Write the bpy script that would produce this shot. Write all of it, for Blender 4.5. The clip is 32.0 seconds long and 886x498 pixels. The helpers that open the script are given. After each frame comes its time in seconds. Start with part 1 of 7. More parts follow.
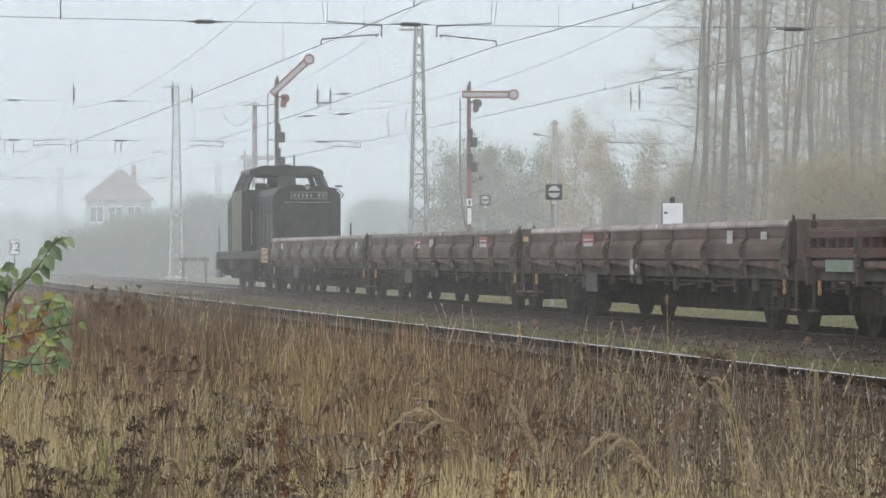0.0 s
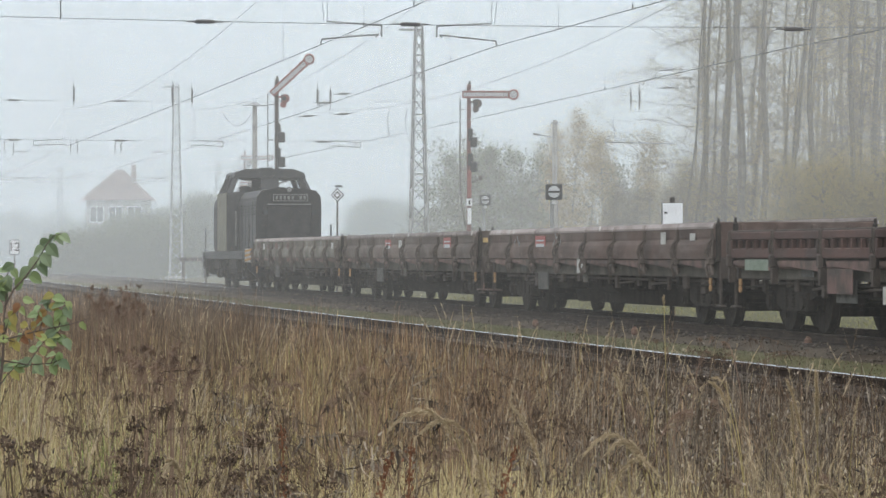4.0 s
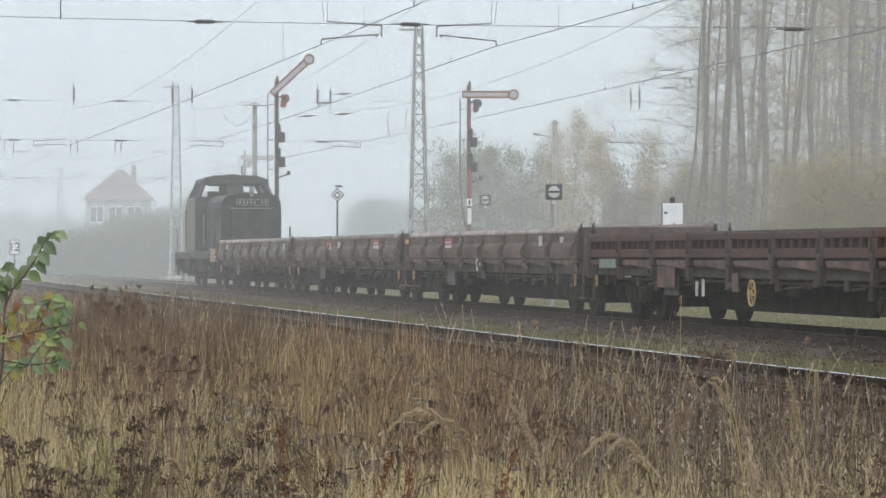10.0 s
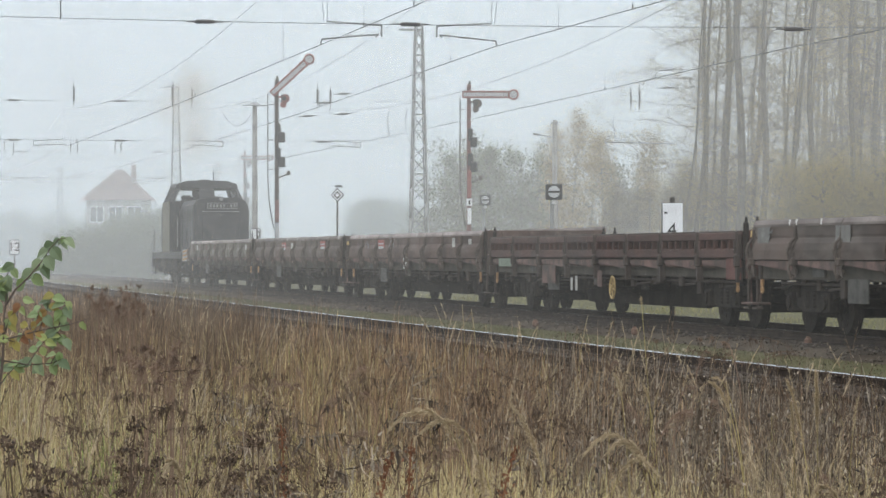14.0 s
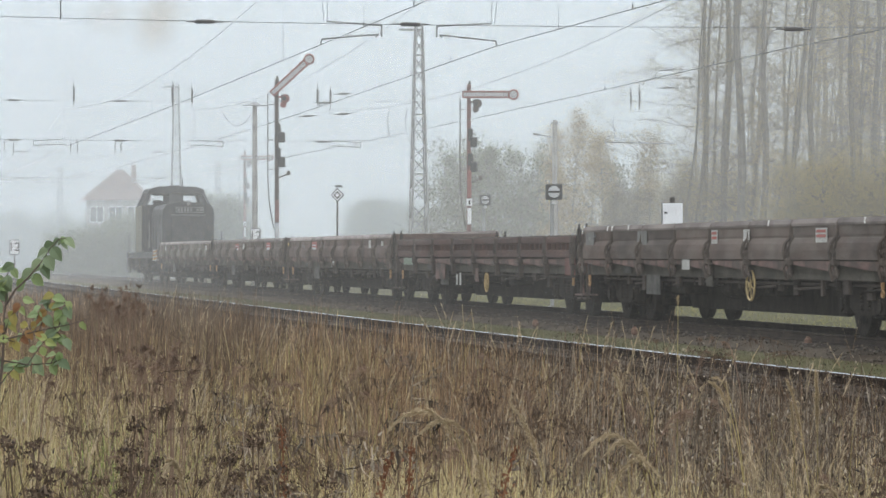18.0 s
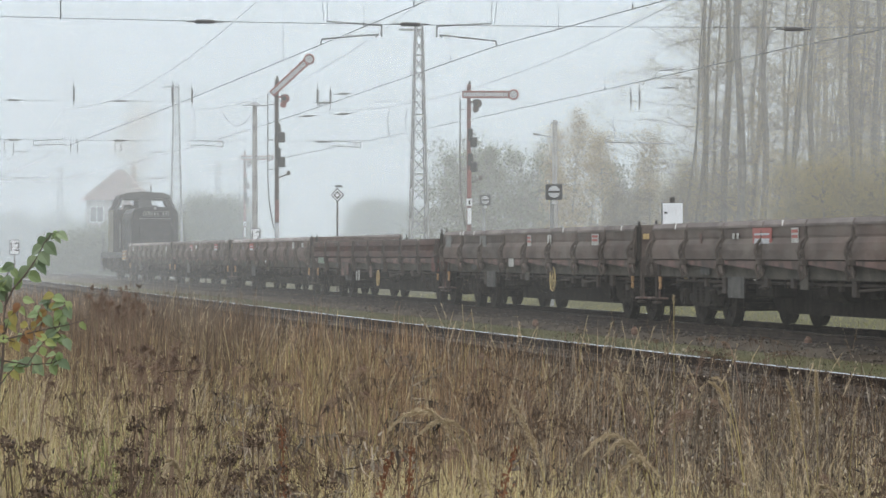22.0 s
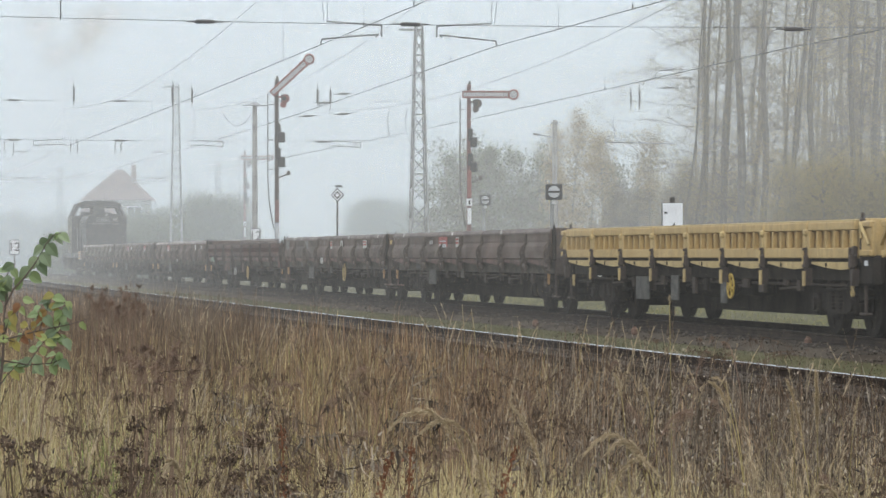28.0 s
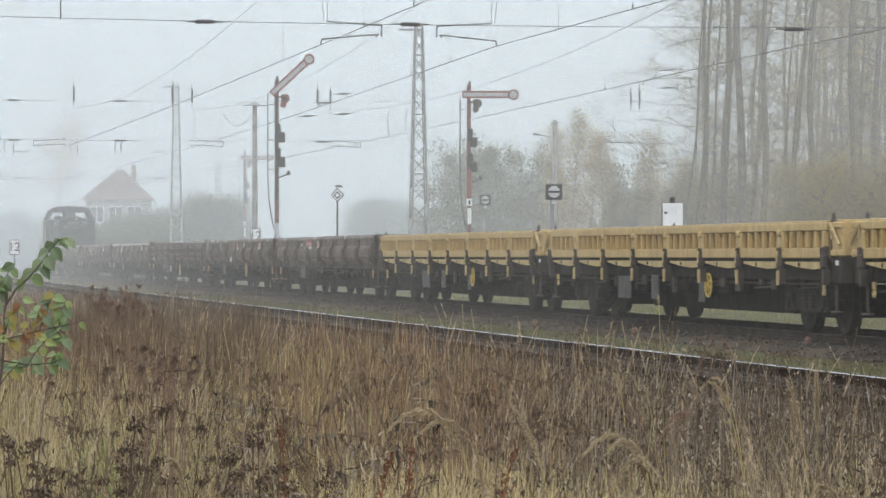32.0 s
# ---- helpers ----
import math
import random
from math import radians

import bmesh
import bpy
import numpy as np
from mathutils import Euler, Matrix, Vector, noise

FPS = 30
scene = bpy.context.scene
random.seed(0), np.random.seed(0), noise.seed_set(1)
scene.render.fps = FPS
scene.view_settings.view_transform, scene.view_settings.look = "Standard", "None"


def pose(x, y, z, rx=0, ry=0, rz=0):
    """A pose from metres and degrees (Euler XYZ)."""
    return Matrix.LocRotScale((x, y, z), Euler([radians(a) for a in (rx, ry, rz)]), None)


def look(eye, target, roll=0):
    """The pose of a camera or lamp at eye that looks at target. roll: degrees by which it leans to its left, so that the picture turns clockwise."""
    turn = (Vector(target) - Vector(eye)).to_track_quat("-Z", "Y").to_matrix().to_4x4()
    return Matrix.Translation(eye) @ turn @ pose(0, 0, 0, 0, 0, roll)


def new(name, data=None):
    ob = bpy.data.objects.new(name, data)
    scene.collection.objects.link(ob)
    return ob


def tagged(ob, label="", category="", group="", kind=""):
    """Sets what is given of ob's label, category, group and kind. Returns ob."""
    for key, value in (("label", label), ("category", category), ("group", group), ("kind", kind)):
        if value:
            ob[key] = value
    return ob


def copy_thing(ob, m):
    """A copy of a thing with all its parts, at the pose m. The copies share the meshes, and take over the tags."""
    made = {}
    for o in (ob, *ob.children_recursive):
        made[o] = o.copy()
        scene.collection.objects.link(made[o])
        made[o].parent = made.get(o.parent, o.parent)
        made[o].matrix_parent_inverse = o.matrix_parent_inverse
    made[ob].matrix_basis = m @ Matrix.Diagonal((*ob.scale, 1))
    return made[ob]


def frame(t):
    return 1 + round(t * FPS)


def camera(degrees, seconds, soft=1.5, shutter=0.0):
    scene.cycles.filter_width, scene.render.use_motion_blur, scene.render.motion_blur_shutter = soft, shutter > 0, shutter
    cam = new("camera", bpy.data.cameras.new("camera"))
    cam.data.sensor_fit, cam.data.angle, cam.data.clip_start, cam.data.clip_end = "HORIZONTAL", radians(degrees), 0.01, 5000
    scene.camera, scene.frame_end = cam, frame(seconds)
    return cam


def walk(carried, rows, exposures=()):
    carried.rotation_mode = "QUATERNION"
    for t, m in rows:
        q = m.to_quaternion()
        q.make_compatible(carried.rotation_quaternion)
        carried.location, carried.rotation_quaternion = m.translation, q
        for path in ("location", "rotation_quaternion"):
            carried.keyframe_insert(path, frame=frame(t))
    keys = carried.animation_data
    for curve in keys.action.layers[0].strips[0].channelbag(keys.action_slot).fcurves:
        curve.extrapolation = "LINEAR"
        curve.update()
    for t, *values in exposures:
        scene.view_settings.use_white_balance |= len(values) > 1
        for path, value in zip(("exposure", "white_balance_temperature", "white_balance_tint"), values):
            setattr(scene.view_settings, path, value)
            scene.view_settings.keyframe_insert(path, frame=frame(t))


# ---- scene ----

# A still camera looks along a line of tracks in fog; a goods train leaves.
TH = 0.1842                       # heading of the tracks, radians to the left of +Y
SN, CS = math.sin(TH), math.cos(TH)
RZ = math.degrees(TH)
EYE = (0.0, 0.0, 1.172)


def at(s, lat, z=0.0):
    """A place s metres along the tracks, lat metres to the right of the train's near side."""
    return Vector((3.046 - SN * s + CS * lat, 61.487 + CS * s + SN * lat, z))


def along(s, lat, z=0.0, turn=0.0):
    p = at(s, lat, z)
    return pose(p.x, p.y, p.z, 0, 0, RZ + turn)


def run(t):
    """How far the train has gone at t seconds."""
    return 0.858214 * t + 0.0488323 * t ** 2 + 7.6782e-4 * t ** 3 - 4.71657e-6 * t ** 4


cam = camera(14.948, 32.0, soft=1.5, shutter=0.4)
STAND = look(EYE, (0.0, 100.0, EYE[2] + 0.18))
walk(cam, [(0.0, STAND), (32.0, STAND)])

# ---- light: thick fog under a bright overcast sky ----
scene.cycles.transparent_max_bounces = 48
world = bpy.data.worlds.new("world")
scene.world = world
world.use_nodes = True
wn, wl = world.node_tree.nodes, world.node_tree.links
wn.clear()
w_out = wn.new("ShaderNodeOutputWorld")
w_bg = wn.new("ShaderNodeBackground")
w_sky = wn.new("ShaderNodeTexSky")
w_sky.sky_type, w_sky.sun_disc = "NISHITA", False
w_sky.sun_elevation, w_sky.sun_rotation = radians(28), radians(200)
w_dim = wn.new("ShaderNodeMixRGB")
w_dim.blend_type = "MULTIPLY"
w_dim.inputs[0].default_value = 1.0
w_dim.inputs[2].default_value = (0.1, 0.1, 0.1, 1)
w_tc, w_sep = wn.new("ShaderNodeTexCoord"), wn.new("ShaderNodeSeparateXYZ")
w_map = wn.new("ShaderNodeMapRange")
w_map.inputs["From Min"].default_value, w_map.inputs["From Max"].default_value = 0.0, 1.0
w_ramp = wn.new("ShaderNodeValToRGB")
els = w_ramp.color_ramp.elements
els[0].position, els[0].color = 0.0, (0.66, 0.74, 0.81, 1)
els[1].position, els[1].color = 1.0, (1.98, 2.05, 2.16, 1)
e = els.new(0.075)
e.color = (0.93, 1.04, 1.16, 1)
w_mix = wn.new("ShaderNodeMixRGB")
w_mix.inputs[0].default_value = 0.93
wl.new(w_tc.outputs["Generated"], w_sep.inputs[0])
wl.new(w_sep.outputs["Z"], w_map.inputs["Value"])
wl.new(w_map.outputs[0], w_ramp.inputs[0])
wl.new(w_sky.outputs[0], w_dim.inputs[1])
wl.new(w_dim.outputs[0], w_mix.inputs[1])
wl.new(w_ramp.outputs[0], w_mix.inputs[2])
wl.new(w_mix.outputs[0], w_bg.inputs["Color"])
w_bg.inputs["Strength"].default_value = 1.0
wl.new(w_bg.outputs[0], w_out.inputs["Surface"])

sun = new("sun", bpy.data.lights.new("sun", "SUN"))
sun.data.energy, sun.data.angle, sun.data.color = 0.5, radians(40), (1.0, 0.97, 0.92)
sun.matrix_world = look((-20, -60, 55), (0, 60, 0))


# ---- materials ----
def mat(name, a, b, scale=4.0, rough=0.8, metal=0.0, bump=0.2, fine=30.0, dirt=None, dirt_amount=0.4, space="Object", spec=0.25, flow=(7, 7, 0.9), vary=0.0):
    """A worn surface: two colours in large patches, a fine grain, dirt streaks and relief."""
    m = bpy.data.materials.new(name)
    m.use_nodes = True
    n, l = m.node_tree.nodes, m.node_tree.links
    bs = n["Principled BSDF"]
    bs.inputs["Roughness"].default_value, bs.inputs["Metallic"].default_value = rough, metal
    bs.inputs["Specular IOR Level"].default_value = spec
    tc = n.new("ShaderNodeTexCoord")
    big, small = n.new("ShaderNodeTexNoise"), n.new("ShaderNodeTexNoise")
    big.inputs["Scale"].default_value, big.inputs["Detail"].default_value = scale, 6
    small.inputs["Scale"].default_value, small.inputs["Detail"].default_value = fine, 4
    info, shift = n.new("ShaderNodeObjectInfo"), n.new("ShaderNodeVectorMath")
    shift.operation = "MULTIPLY_ADD"
    shift.inputs[1].default_value = (37, 53, 41)
    l.new(info.outputs["Random"], shift.inputs[0])
    l.new(tc.outputs[space], shift.inputs[2])
    place = shift.outputs[0]
    for t in (big, small):
        l.new(place, t.inputs["Vector"])
    rmp = n.new("ShaderNodeValToRGB")
    rmp.color_ramp.elements[0].position, rmp.color_ramp.elements[1].position = 0.35, 0.65
    rmp.color_ramp.elements[0].color, rmp.color_ramp.elements[1].color = (*a, 1), (*b, 1)
    l.new(big.outputs["Fac"], rmp.inputs["Fac"])
    col = rmp.outputs["Color"]
    if dirt:
        st = n.new("ShaderNodeTexNoise")
        mp = n.new("ShaderNodeMapping")
        mp.inputs["Scale"].default_value = flow
        st.inputs["Scale"].default_value, st.inputs["Detail"].default_value = 1.6, 8
        l.new(place, mp.inputs["Vector"])
        l.new(mp.outputs[0], st.inputs["Vector"])
        dr = n.new("ShaderNodeMapRange")
        dr.inputs["From Min"].default_value, dr.inputs["From Max"].default_value = 0.42, 0.7
        dr.inputs["To Max"].default_value = dirt_amount
        l.new(st.outputs["Fac"], dr.inputs["Value"])
        dm = n.new("ShaderNodeMixRGB")
        dm.inputs[2].default_value = (*dirt, 1)
        l.new(dr.outputs[0], dm.inputs[0])
        l.new(col, dm.inputs[1])
        col = dm.outputs[0]
    if vary:
        hs, vr = n.new("ShaderNodeHueSaturation"), n.new("ShaderNodeMapRange")
        vr.inputs["To Min"].default_value, vr.inputs["To Max"].default_value = 1 - vary, 1 + vary
        l.new(info.outputs["Random"], vr.inputs["Value"])
        l.new(vr.outputs[0], hs.inputs["Value"])
        l.new(col, hs.inputs["Color"])
        col = hs.outputs["Color"]
    g = n.new("ShaderNodeMixRGB")
    g.blend_type = "OVERLAY"
    g.inputs[0].default_value = 0.35
    l.new(col, g.inputs[1])
    l.new(small.outputs["Fac"], g.inputs[2])
    l.new(g.outputs[0], bs.inputs["Base Color"])
    if bump:
        bp = n.new("ShaderNodeBump")
        bp.inputs["Strength"].default_value, bp.inputs["Distance"].default_value = bump, 0.02
        l.new(small.outputs["Fac"], bp.inputs["Height"])
        l.new(bp.outputs[0], bs.inputs["Normal"])
    return m


def leaf_mat(name, colours, through_light=0.2, rough=0.6, streak=False, each=False):
    """Leaves and blades: a colour for each piece out of a row of colours; streak: neighbouring blades share lighter and
    darker upright tufts, highlights and shaded gaps put into the colour; each: the colour goes by object.
    """
    m = bpy.data.materials.new(name)
    m.use_nodes = True
    n, l = m.node_tree.nodes, m.node_tree.links
    bs, out = n["Principled BSDF"], n["Material Output"]
    bs.inputs["Roughness"].default_value = rough
    bs.inputs["Specular IOR Level"].default_value = 0.2
    geo, rmp = n.new("ShaderNodeNewGeometry"), n.new("ShaderNodeValToRGB")
    ramp = rmp.color_ramp.elements
    ramp[0].color, ramp[0].position = (*colours[0], 1), 0.0
    ramp[1].color, ramp[1].position = (*colours[-1], 1), 1.0
    for i, c in enumerate(colours[1:-1]):
        ramp.new((i + 1) / (len(colours) - 1)).color = (*c, 1)
    l.new(n.new("ShaderNodeObjectInfo").outputs["Random"] if each else geo.outputs["Random Per Island"], rmp.inputs["Fac"])
    ns, tc = n.new("ShaderNodeTexNoise"), n.new("ShaderNodeTexCoord")
    ns.inputs["Scale"].default_value = 5.0
    tone = ns.outputs["Fac"]
    if streak:
        mp, far = n.new("ShaderNodeMapping"), n.new("ShaderNodeMapRange")
        mp.inputs["Scale"].default_value = (2.6, 1.6, 0.25)
        ns.inputs["Detail"].default_value = 5
        far.inputs["From Min"].default_value, far.inputs["From Max"].default_value = 0.3, 0.7
        far.inputs["To Min"].default_value, far.inputs["To Max"].default_value = 0.13, 1.0
        l.new(tc.outputs["Object"], mp.inputs["Vector"])
        l.new(mp.outputs[0], ns.inputs["Vector"])
        l.new(tone, far.inputs["Value"])
        tone = far.outputs[0]
    else:
        l.new(tc.outputs["Object"], ns.inputs["Vector"])
    mx = n.new("ShaderNodeMixRGB")
    mx.blend_type = "OVERLAY"
    mx.inputs[0].default_value = 0.85
    l.new(rmp.outputs[0], mx.inputs[1])
    l.new(tone, mx.inputs[2])
    l.new(mx.outputs[0], bs.inputs["Base Color"])
    tr, add = n.new("ShaderNodeBsdfTranslucent"), n.new("ShaderNodeMixShader")
    l.new(mx.outputs[0], tr.inputs["Color"])
    add.inputs[0].default_value = through_light
    l.new(bs.outputs[0], add.inputs[1])
    l.new(tr.outputs[0], add.inputs[2])
    l.new(add.outputs[0], out.inputs["Surface"])
    return m


def fog_mat(name, density, colour):
    """A thin veil of fog: lets most light pass and scatters the rest to both sides."""
    m = bpy.data.materials.new(name)
    m.use_nodes = True
    n, l = m.node_tree.nodes, m.node_tree.links
    n.remove(n["Principled BSDF"])
    clear, df, tr = n.new("ShaderNodeBsdfTransparent"), n.new("ShaderNodeBsdfDiffuse"), n.new("ShaderNodeBsdfTranslucent")
    df.inputs["Color"].default_value = tr.inputs["Color"].default_value = (*colour, 1)
    both, mx = n.new("ShaderNodeMixShader"), n.new("ShaderNodeMixShader")
    both.inputs[0].default_value = 0.5
    mx.inputs[0].default_value = density
    l.new(df.outputs[0], both.inputs[1])
    l.new(tr.outputs[0], both.inputs[2])
    l.new(clear.outputs[0], mx.inputs[1])
    l.new(both.outputs[0], mx.inputs[2])
    l.new(mx.outputs[0], n["Material Output"].inputs["Surface"])
    return m


def smoke_mat():
    """Thin brown-grey exhaust: a soft round puff, denser at its heart."""
    m = bpy.data.materials.new("diesel_smoke")
    m.use_nodes = True
    n, l = m.node_tree.nodes, m.node_tree.links
    n.remove(n["Principled BSDF"])
    tc, gr, ns, mul = n.new("ShaderNodeTexCoord"), n.new("ShaderNodeTexGradient"), n.new("ShaderNodeTexNoise"), n.new("ShaderNodeMath")
    gr.gradient_type = "SPHERICAL"
    ns.inputs["Scale"].default_value = 1.4
    mul.operation = "MULTIPLY"
    amount = n.new("ShaderNodeMath")
    amount.operation = "MULTIPLY"
    amount.inputs[1].default_value = 0.6
    l.new(tc.outputs["Object"], gr.inputs["Vector"])
    l.new(tc.outputs["Object"], ns.inputs["Vector"])
    l.new(gr.outputs["Fac"], mul.inputs[0])
    l.new(ns.outputs["Fac"], mul.inputs[1])
    l.new(mul.outputs[0], amount.inputs[0])
    clear, df, mx = n.new("ShaderNodeBsdfTransparent"), n.new("ShaderNodeBsdfDiffuse"), n.new("ShaderNodeMixShader")
    df.inputs["Color"].default_value = (0.62, 0.585, 0.52, 1)
    l.new(amount.outputs[0], mx.inputs[0])
    l.new(clear.outputs[0], mx.inputs[1])
    l.new(df.outputs[0], mx.inputs[2])
    l.new(mx.outputs[0], n["Material Output"].inputs["Surface"])
    return m


M_SMOKE = smoke_mat()
M_BROWN = mat("brown_wagon_paint", (0.058, 0.040, 0.033), (0.115, 0.073, 0.058), 0.9, 0.75, 0, 0.25, 40, (0.175, 0.135, 0.115), 0.6, flow=(2.5, 0.7, 2.2), vary=0.16)
M_BROWN2 = mat("grey_brown_wagon_paint", (0.066, 0.050, 0.042), (0.122, 0.086, 0.070), 0.9, 0.75, 0, 0.25, 40, (0.18, 0.155, 0.13), 0.6, flow=(2.5, 0.7, 2.2), vary=0.16)
M_MOSSY = mat("greenish_grey_wagon_paint", (0.068, 0.064, 0.048), (0.13, 0.105, 0.083), 0.9, 0.8, 0, 0.25, 40, (0.21, 0.195, 0.165), 0.75, flow=(2.5, 0.7, 2.2), vary=0.16)
M_RED = mat("red_brown_wagon_paint", (0.066, 0.034, 0.027), (0.095, 0.047, 0.037), 1.1, 0.72, 0, 0.25, 40, (0.055, 0.04, 0.035), 0.6, flow=(2.5, 0.7, 2.2), vary=0.16)
# highlight along the wagons' top edges, put into a pale colour
M_SHINE = mat("pale_top_edge_highlight", (0.34, 0.295, 0.27), (0.22, 0.175, 0.155), 1.2, 0.6, 0, 0.2, 40, (0.12, 0.085, 0.075), 0.5, flow=(3, 1.0, 3), vary=0.2)
M_SOLE = mat("dusty_greenish_iron", (0.075, 0.068, 0.056), (0.125, 0.11, 0.09), 2.0, 0.85, 0, 0.3, 30, (0.045, 0.04, 0.034), 0.6, flow=(2.5, 1.2, 2.0))
M_WEDGE = mat("scuffed_pinkish_paint", (0.19, 0.11, 0.093), (0.075, 0.056, 0.046), 2.4, 0.75, 0, 0.2, 40, (0.06, 0.05, 0.045), 0.7, flow=(2.5, 0.7, 2.2), vary=0.16)
M_YELLOW = mat("yellow_wagon_paint", (0.45, 0.312, 0.128), (0.51, 0.365, 0.162), 1.5, 0.6, 0, 0.15, 40, (0.26, 0.19, 0.09), 0.6)
M_YELLOW_PALE = mat("pale_yellow_paint", (0.53, 0.40, 0.18), (0.42, 0.31, 0.14), 2.5, 0.65, 0, 0.15, 40, (0.2, 0.15, 0.09), 0.5)
M_CHROME_YELLOW = mat("bright_yellow_paint", (0.62, 0.43, 0.08), (0.5, 0.34, 0.07), 3, 0.5, 0, 0.1, 40)
M_ORANGE = mat("orange_handle_paint", (0.46, 0.28, 0.13), (0.34, 0.19, 0.09), 5, 0.6, 0, 0.1, 40)
M_IRON = mat("grimy_black_iron", (0.018, 0.016, 0.014), (0.036, 0.031, 0.026), 3, 0.85, 0.0, 0.3, 30, (0.06, 0.045, 0.036), 0.4, spec=0.1)
M_IRON2 = mat("dusty_brown_iron", (0.05, 0.04, 0.034), (0.08, 0.062, 0.052), 3, 0.85, 0.0, 0.3, 30)
M_STAKE = mat("rusty_grey_stake_iron", (0.075, 0.06, 0.05), (0.125, 0.10, 0.083), 5, 0.85, 0.0, 0.3, 30, (0.04, 0.034, 0.03), 0.6)
# weaker top-edge highlight, also painted as colour
M_EDGE = mat("dull_top_edge_highlight", (0.20, 0.168, 0.148), (0.115, 0.092, 0.08), 1.2, 0.7, 0, 0.2, 40, (0.07, 0.055, 0.048), 0.5, flow=(3, 1.0, 3), vary=0.2)
M_LOCO = mat("black_loco_paint", (0.016, 0.017, 0.018), (0.028, 0.029, 0.03), 1.4, 0.5, 0, 0.1, 30, (0.05, 0.045, 0.04), 0.35)
M_LOCO_SIDE = mat("dull_yellow_loco_paint", (0.10, 0.095, 0.055), (0.14, 0.125, 0.07), 1.4, 0.5, 0, 0.1, 30, (0.05, 0.045, 0.04), 0.35)
M_WHITE = mat("white_enamel", (0.78, 0.79, 0.80), (0.68, 0.69, 0.70), 3, 0.5, 0, 0.05, 40)
M_GREY = mat("grey_painted_plate", (0.17, 0.17, 0.165), (0.25, 0.25, 0.24), 5, 0.7, 0, 0.1, 30)
M_PLATE = mat("dirty_grey_plate", (0.055, 0.053, 0.048), (0.11, 0.105, 0.095), 5, 0.7, 0, 0.1, 30)
M_PLATE2 = mat("pale_grey_patch", (0.13, 0.125, 0.115), (0.19, 0.185, 0.17), 5, 0.7, 0, 0.1, 30)
M_STICKER = mat("red_label", (0.36, 0.11, 0.095), (0.30, 0.10, 0.085), 6, 0.6, 0, 0.05, 30)
M_GREENBOX = mat("faded_green_plate", (0.16, 0.2, 0.15), (0.22, 0.25, 0.2), 5, 0.7, 0, 0.1, 30)
M_BLACK = mat("black_paint", (0.02, 0.02, 0.021), (0.035, 0.035, 0.035), 3, 0.6, 0, 0.1, 30)
M_OXIDE = mat("oxide_red_paint", (0.11, 0.042, 0.034), (0.15, 0.06, 0.05), 2, 0.7, 0, 0.2, 30, (0.06, 0.045, 0.038), 0.5)
M_SIGRED = mat("faded_signal_red", (0.20, 0.07, 0.06), (0.26, 0.095, 0.08), 3, 0.6, 0, 0.1, 30)
M_SIGDARK = mat("dark_red_signal_mast", (0.13, 0.06, 0.052), (0.18, 0.08, 0.07), 2, 0.7, 0, 0.1, 30)
M_LABEL = mat("dirty_white_label", (0.46, 0.45, 0.42), (0.33, 0.32, 0.29), 6, 0.6, 0, 0.05, 30)
M_DIM = mat("dull_white_glass", (0.46, 0.47, 0.48), (0.4, 0.41, 0.42), 3, 0.5, 0, 0.0, 30)
M_GALV = mat("galvanised_grey_steel", (0.25, 0.26, 0.26), (0.34, 0.35, 0.35), 2, 0.6, 0.2, 0.1, 30, (0.15, 0.12, 0.1), 0.4)
M_WIRE = mat("dark_wire", (0.05, 0.05, 0.05), (0.08, 0.08, 0.08), 3, 0.6, 0.4, 0.0, 30)
M_INSUL = mat("brown_glazed_porcelain", (0.05, 0.045, 0.045), (0.08, 0.07, 0.065), 3, 0.3, 0, 0.0, 30)
M_CONCRETE = mat("weathered_concrete", (0.26, 0.25, 0.24), (0.36, 0.35, 0.33), 1.5, 0.85, 0, 0.2, 40, (0.15, 0.14, 0.13), 0.4)
M_RAILTOP = mat("polished_rail_head", (0.62, 0.62, 0.63), (0.5, 0.5, 0.5), 3, 0.18, 1.0, 0.0, 30)
M_RAIL = mat("rusty_rail_web", (0.038, 0.031, 0.026), (0.062, 0.047, 0.038), 3, 0.85, 0, 0.2, 30, spec=0.03)
M_SLEEPER = mat("tarred_sleeper_wood", (0.045, 0.037, 0.032), (0.08, 0.068, 0.058), 3, 0.9, 0, 0.3, 20, spec=0.03)
M_BALLAST = mat("dirty_ballast", (0.05, 0.039, 0.030), (0.09, 0.072, 0.054), 0.7, 0.95, 0, 1.0, 22, (0.05, 0.045, 0.03), 0.3, spec=0.03)
M_FIELD = mat("dry_field_soil", (0.04, 0.03, 0.016), (0.075, 0.058, 0.03), 0.6, 0.95, 0, 0.6, 14, (0.06, 0.075, 0.025), 0.5, spec=0.03)
M_VERGE = mat("mossy_verge", (0.06, 0.062, 0.026), (0.085, 0.078, 0.04), 0.5, 0.95, 0, 0.6, 14, (0.12, 0.10, 0.06), 0.5, spec=0.03)
M_BARK = mat("grey_bark", (0.105, 0.092, 0.08), (0.155, 0.14, 0.122), 3, 0.9, 0, 0.5, 18, (0.05, 0.06, 0.035), 0.4)
M_TWIG = mat("brown_twig", (0.075, 0.055, 0.043), (0.11, 0.085, 0.068), 3, 0.9, 0, 0.2, 18)
M_ROOF = mat("red_clay_tiles", (0.15, 0.085, 0.066), (0.20, 0.115, 0.09), 0.8, 0.8, 0, 0.4, 6, (0.12, 0.08, 0.07), 0.4)
M_RUSTSTONE = mat("rusty_red_stone", (0.16, 0.095, 0.068), (0.20, 0.125, 0.09), 6, 0.9, 0, 0.3, 30)
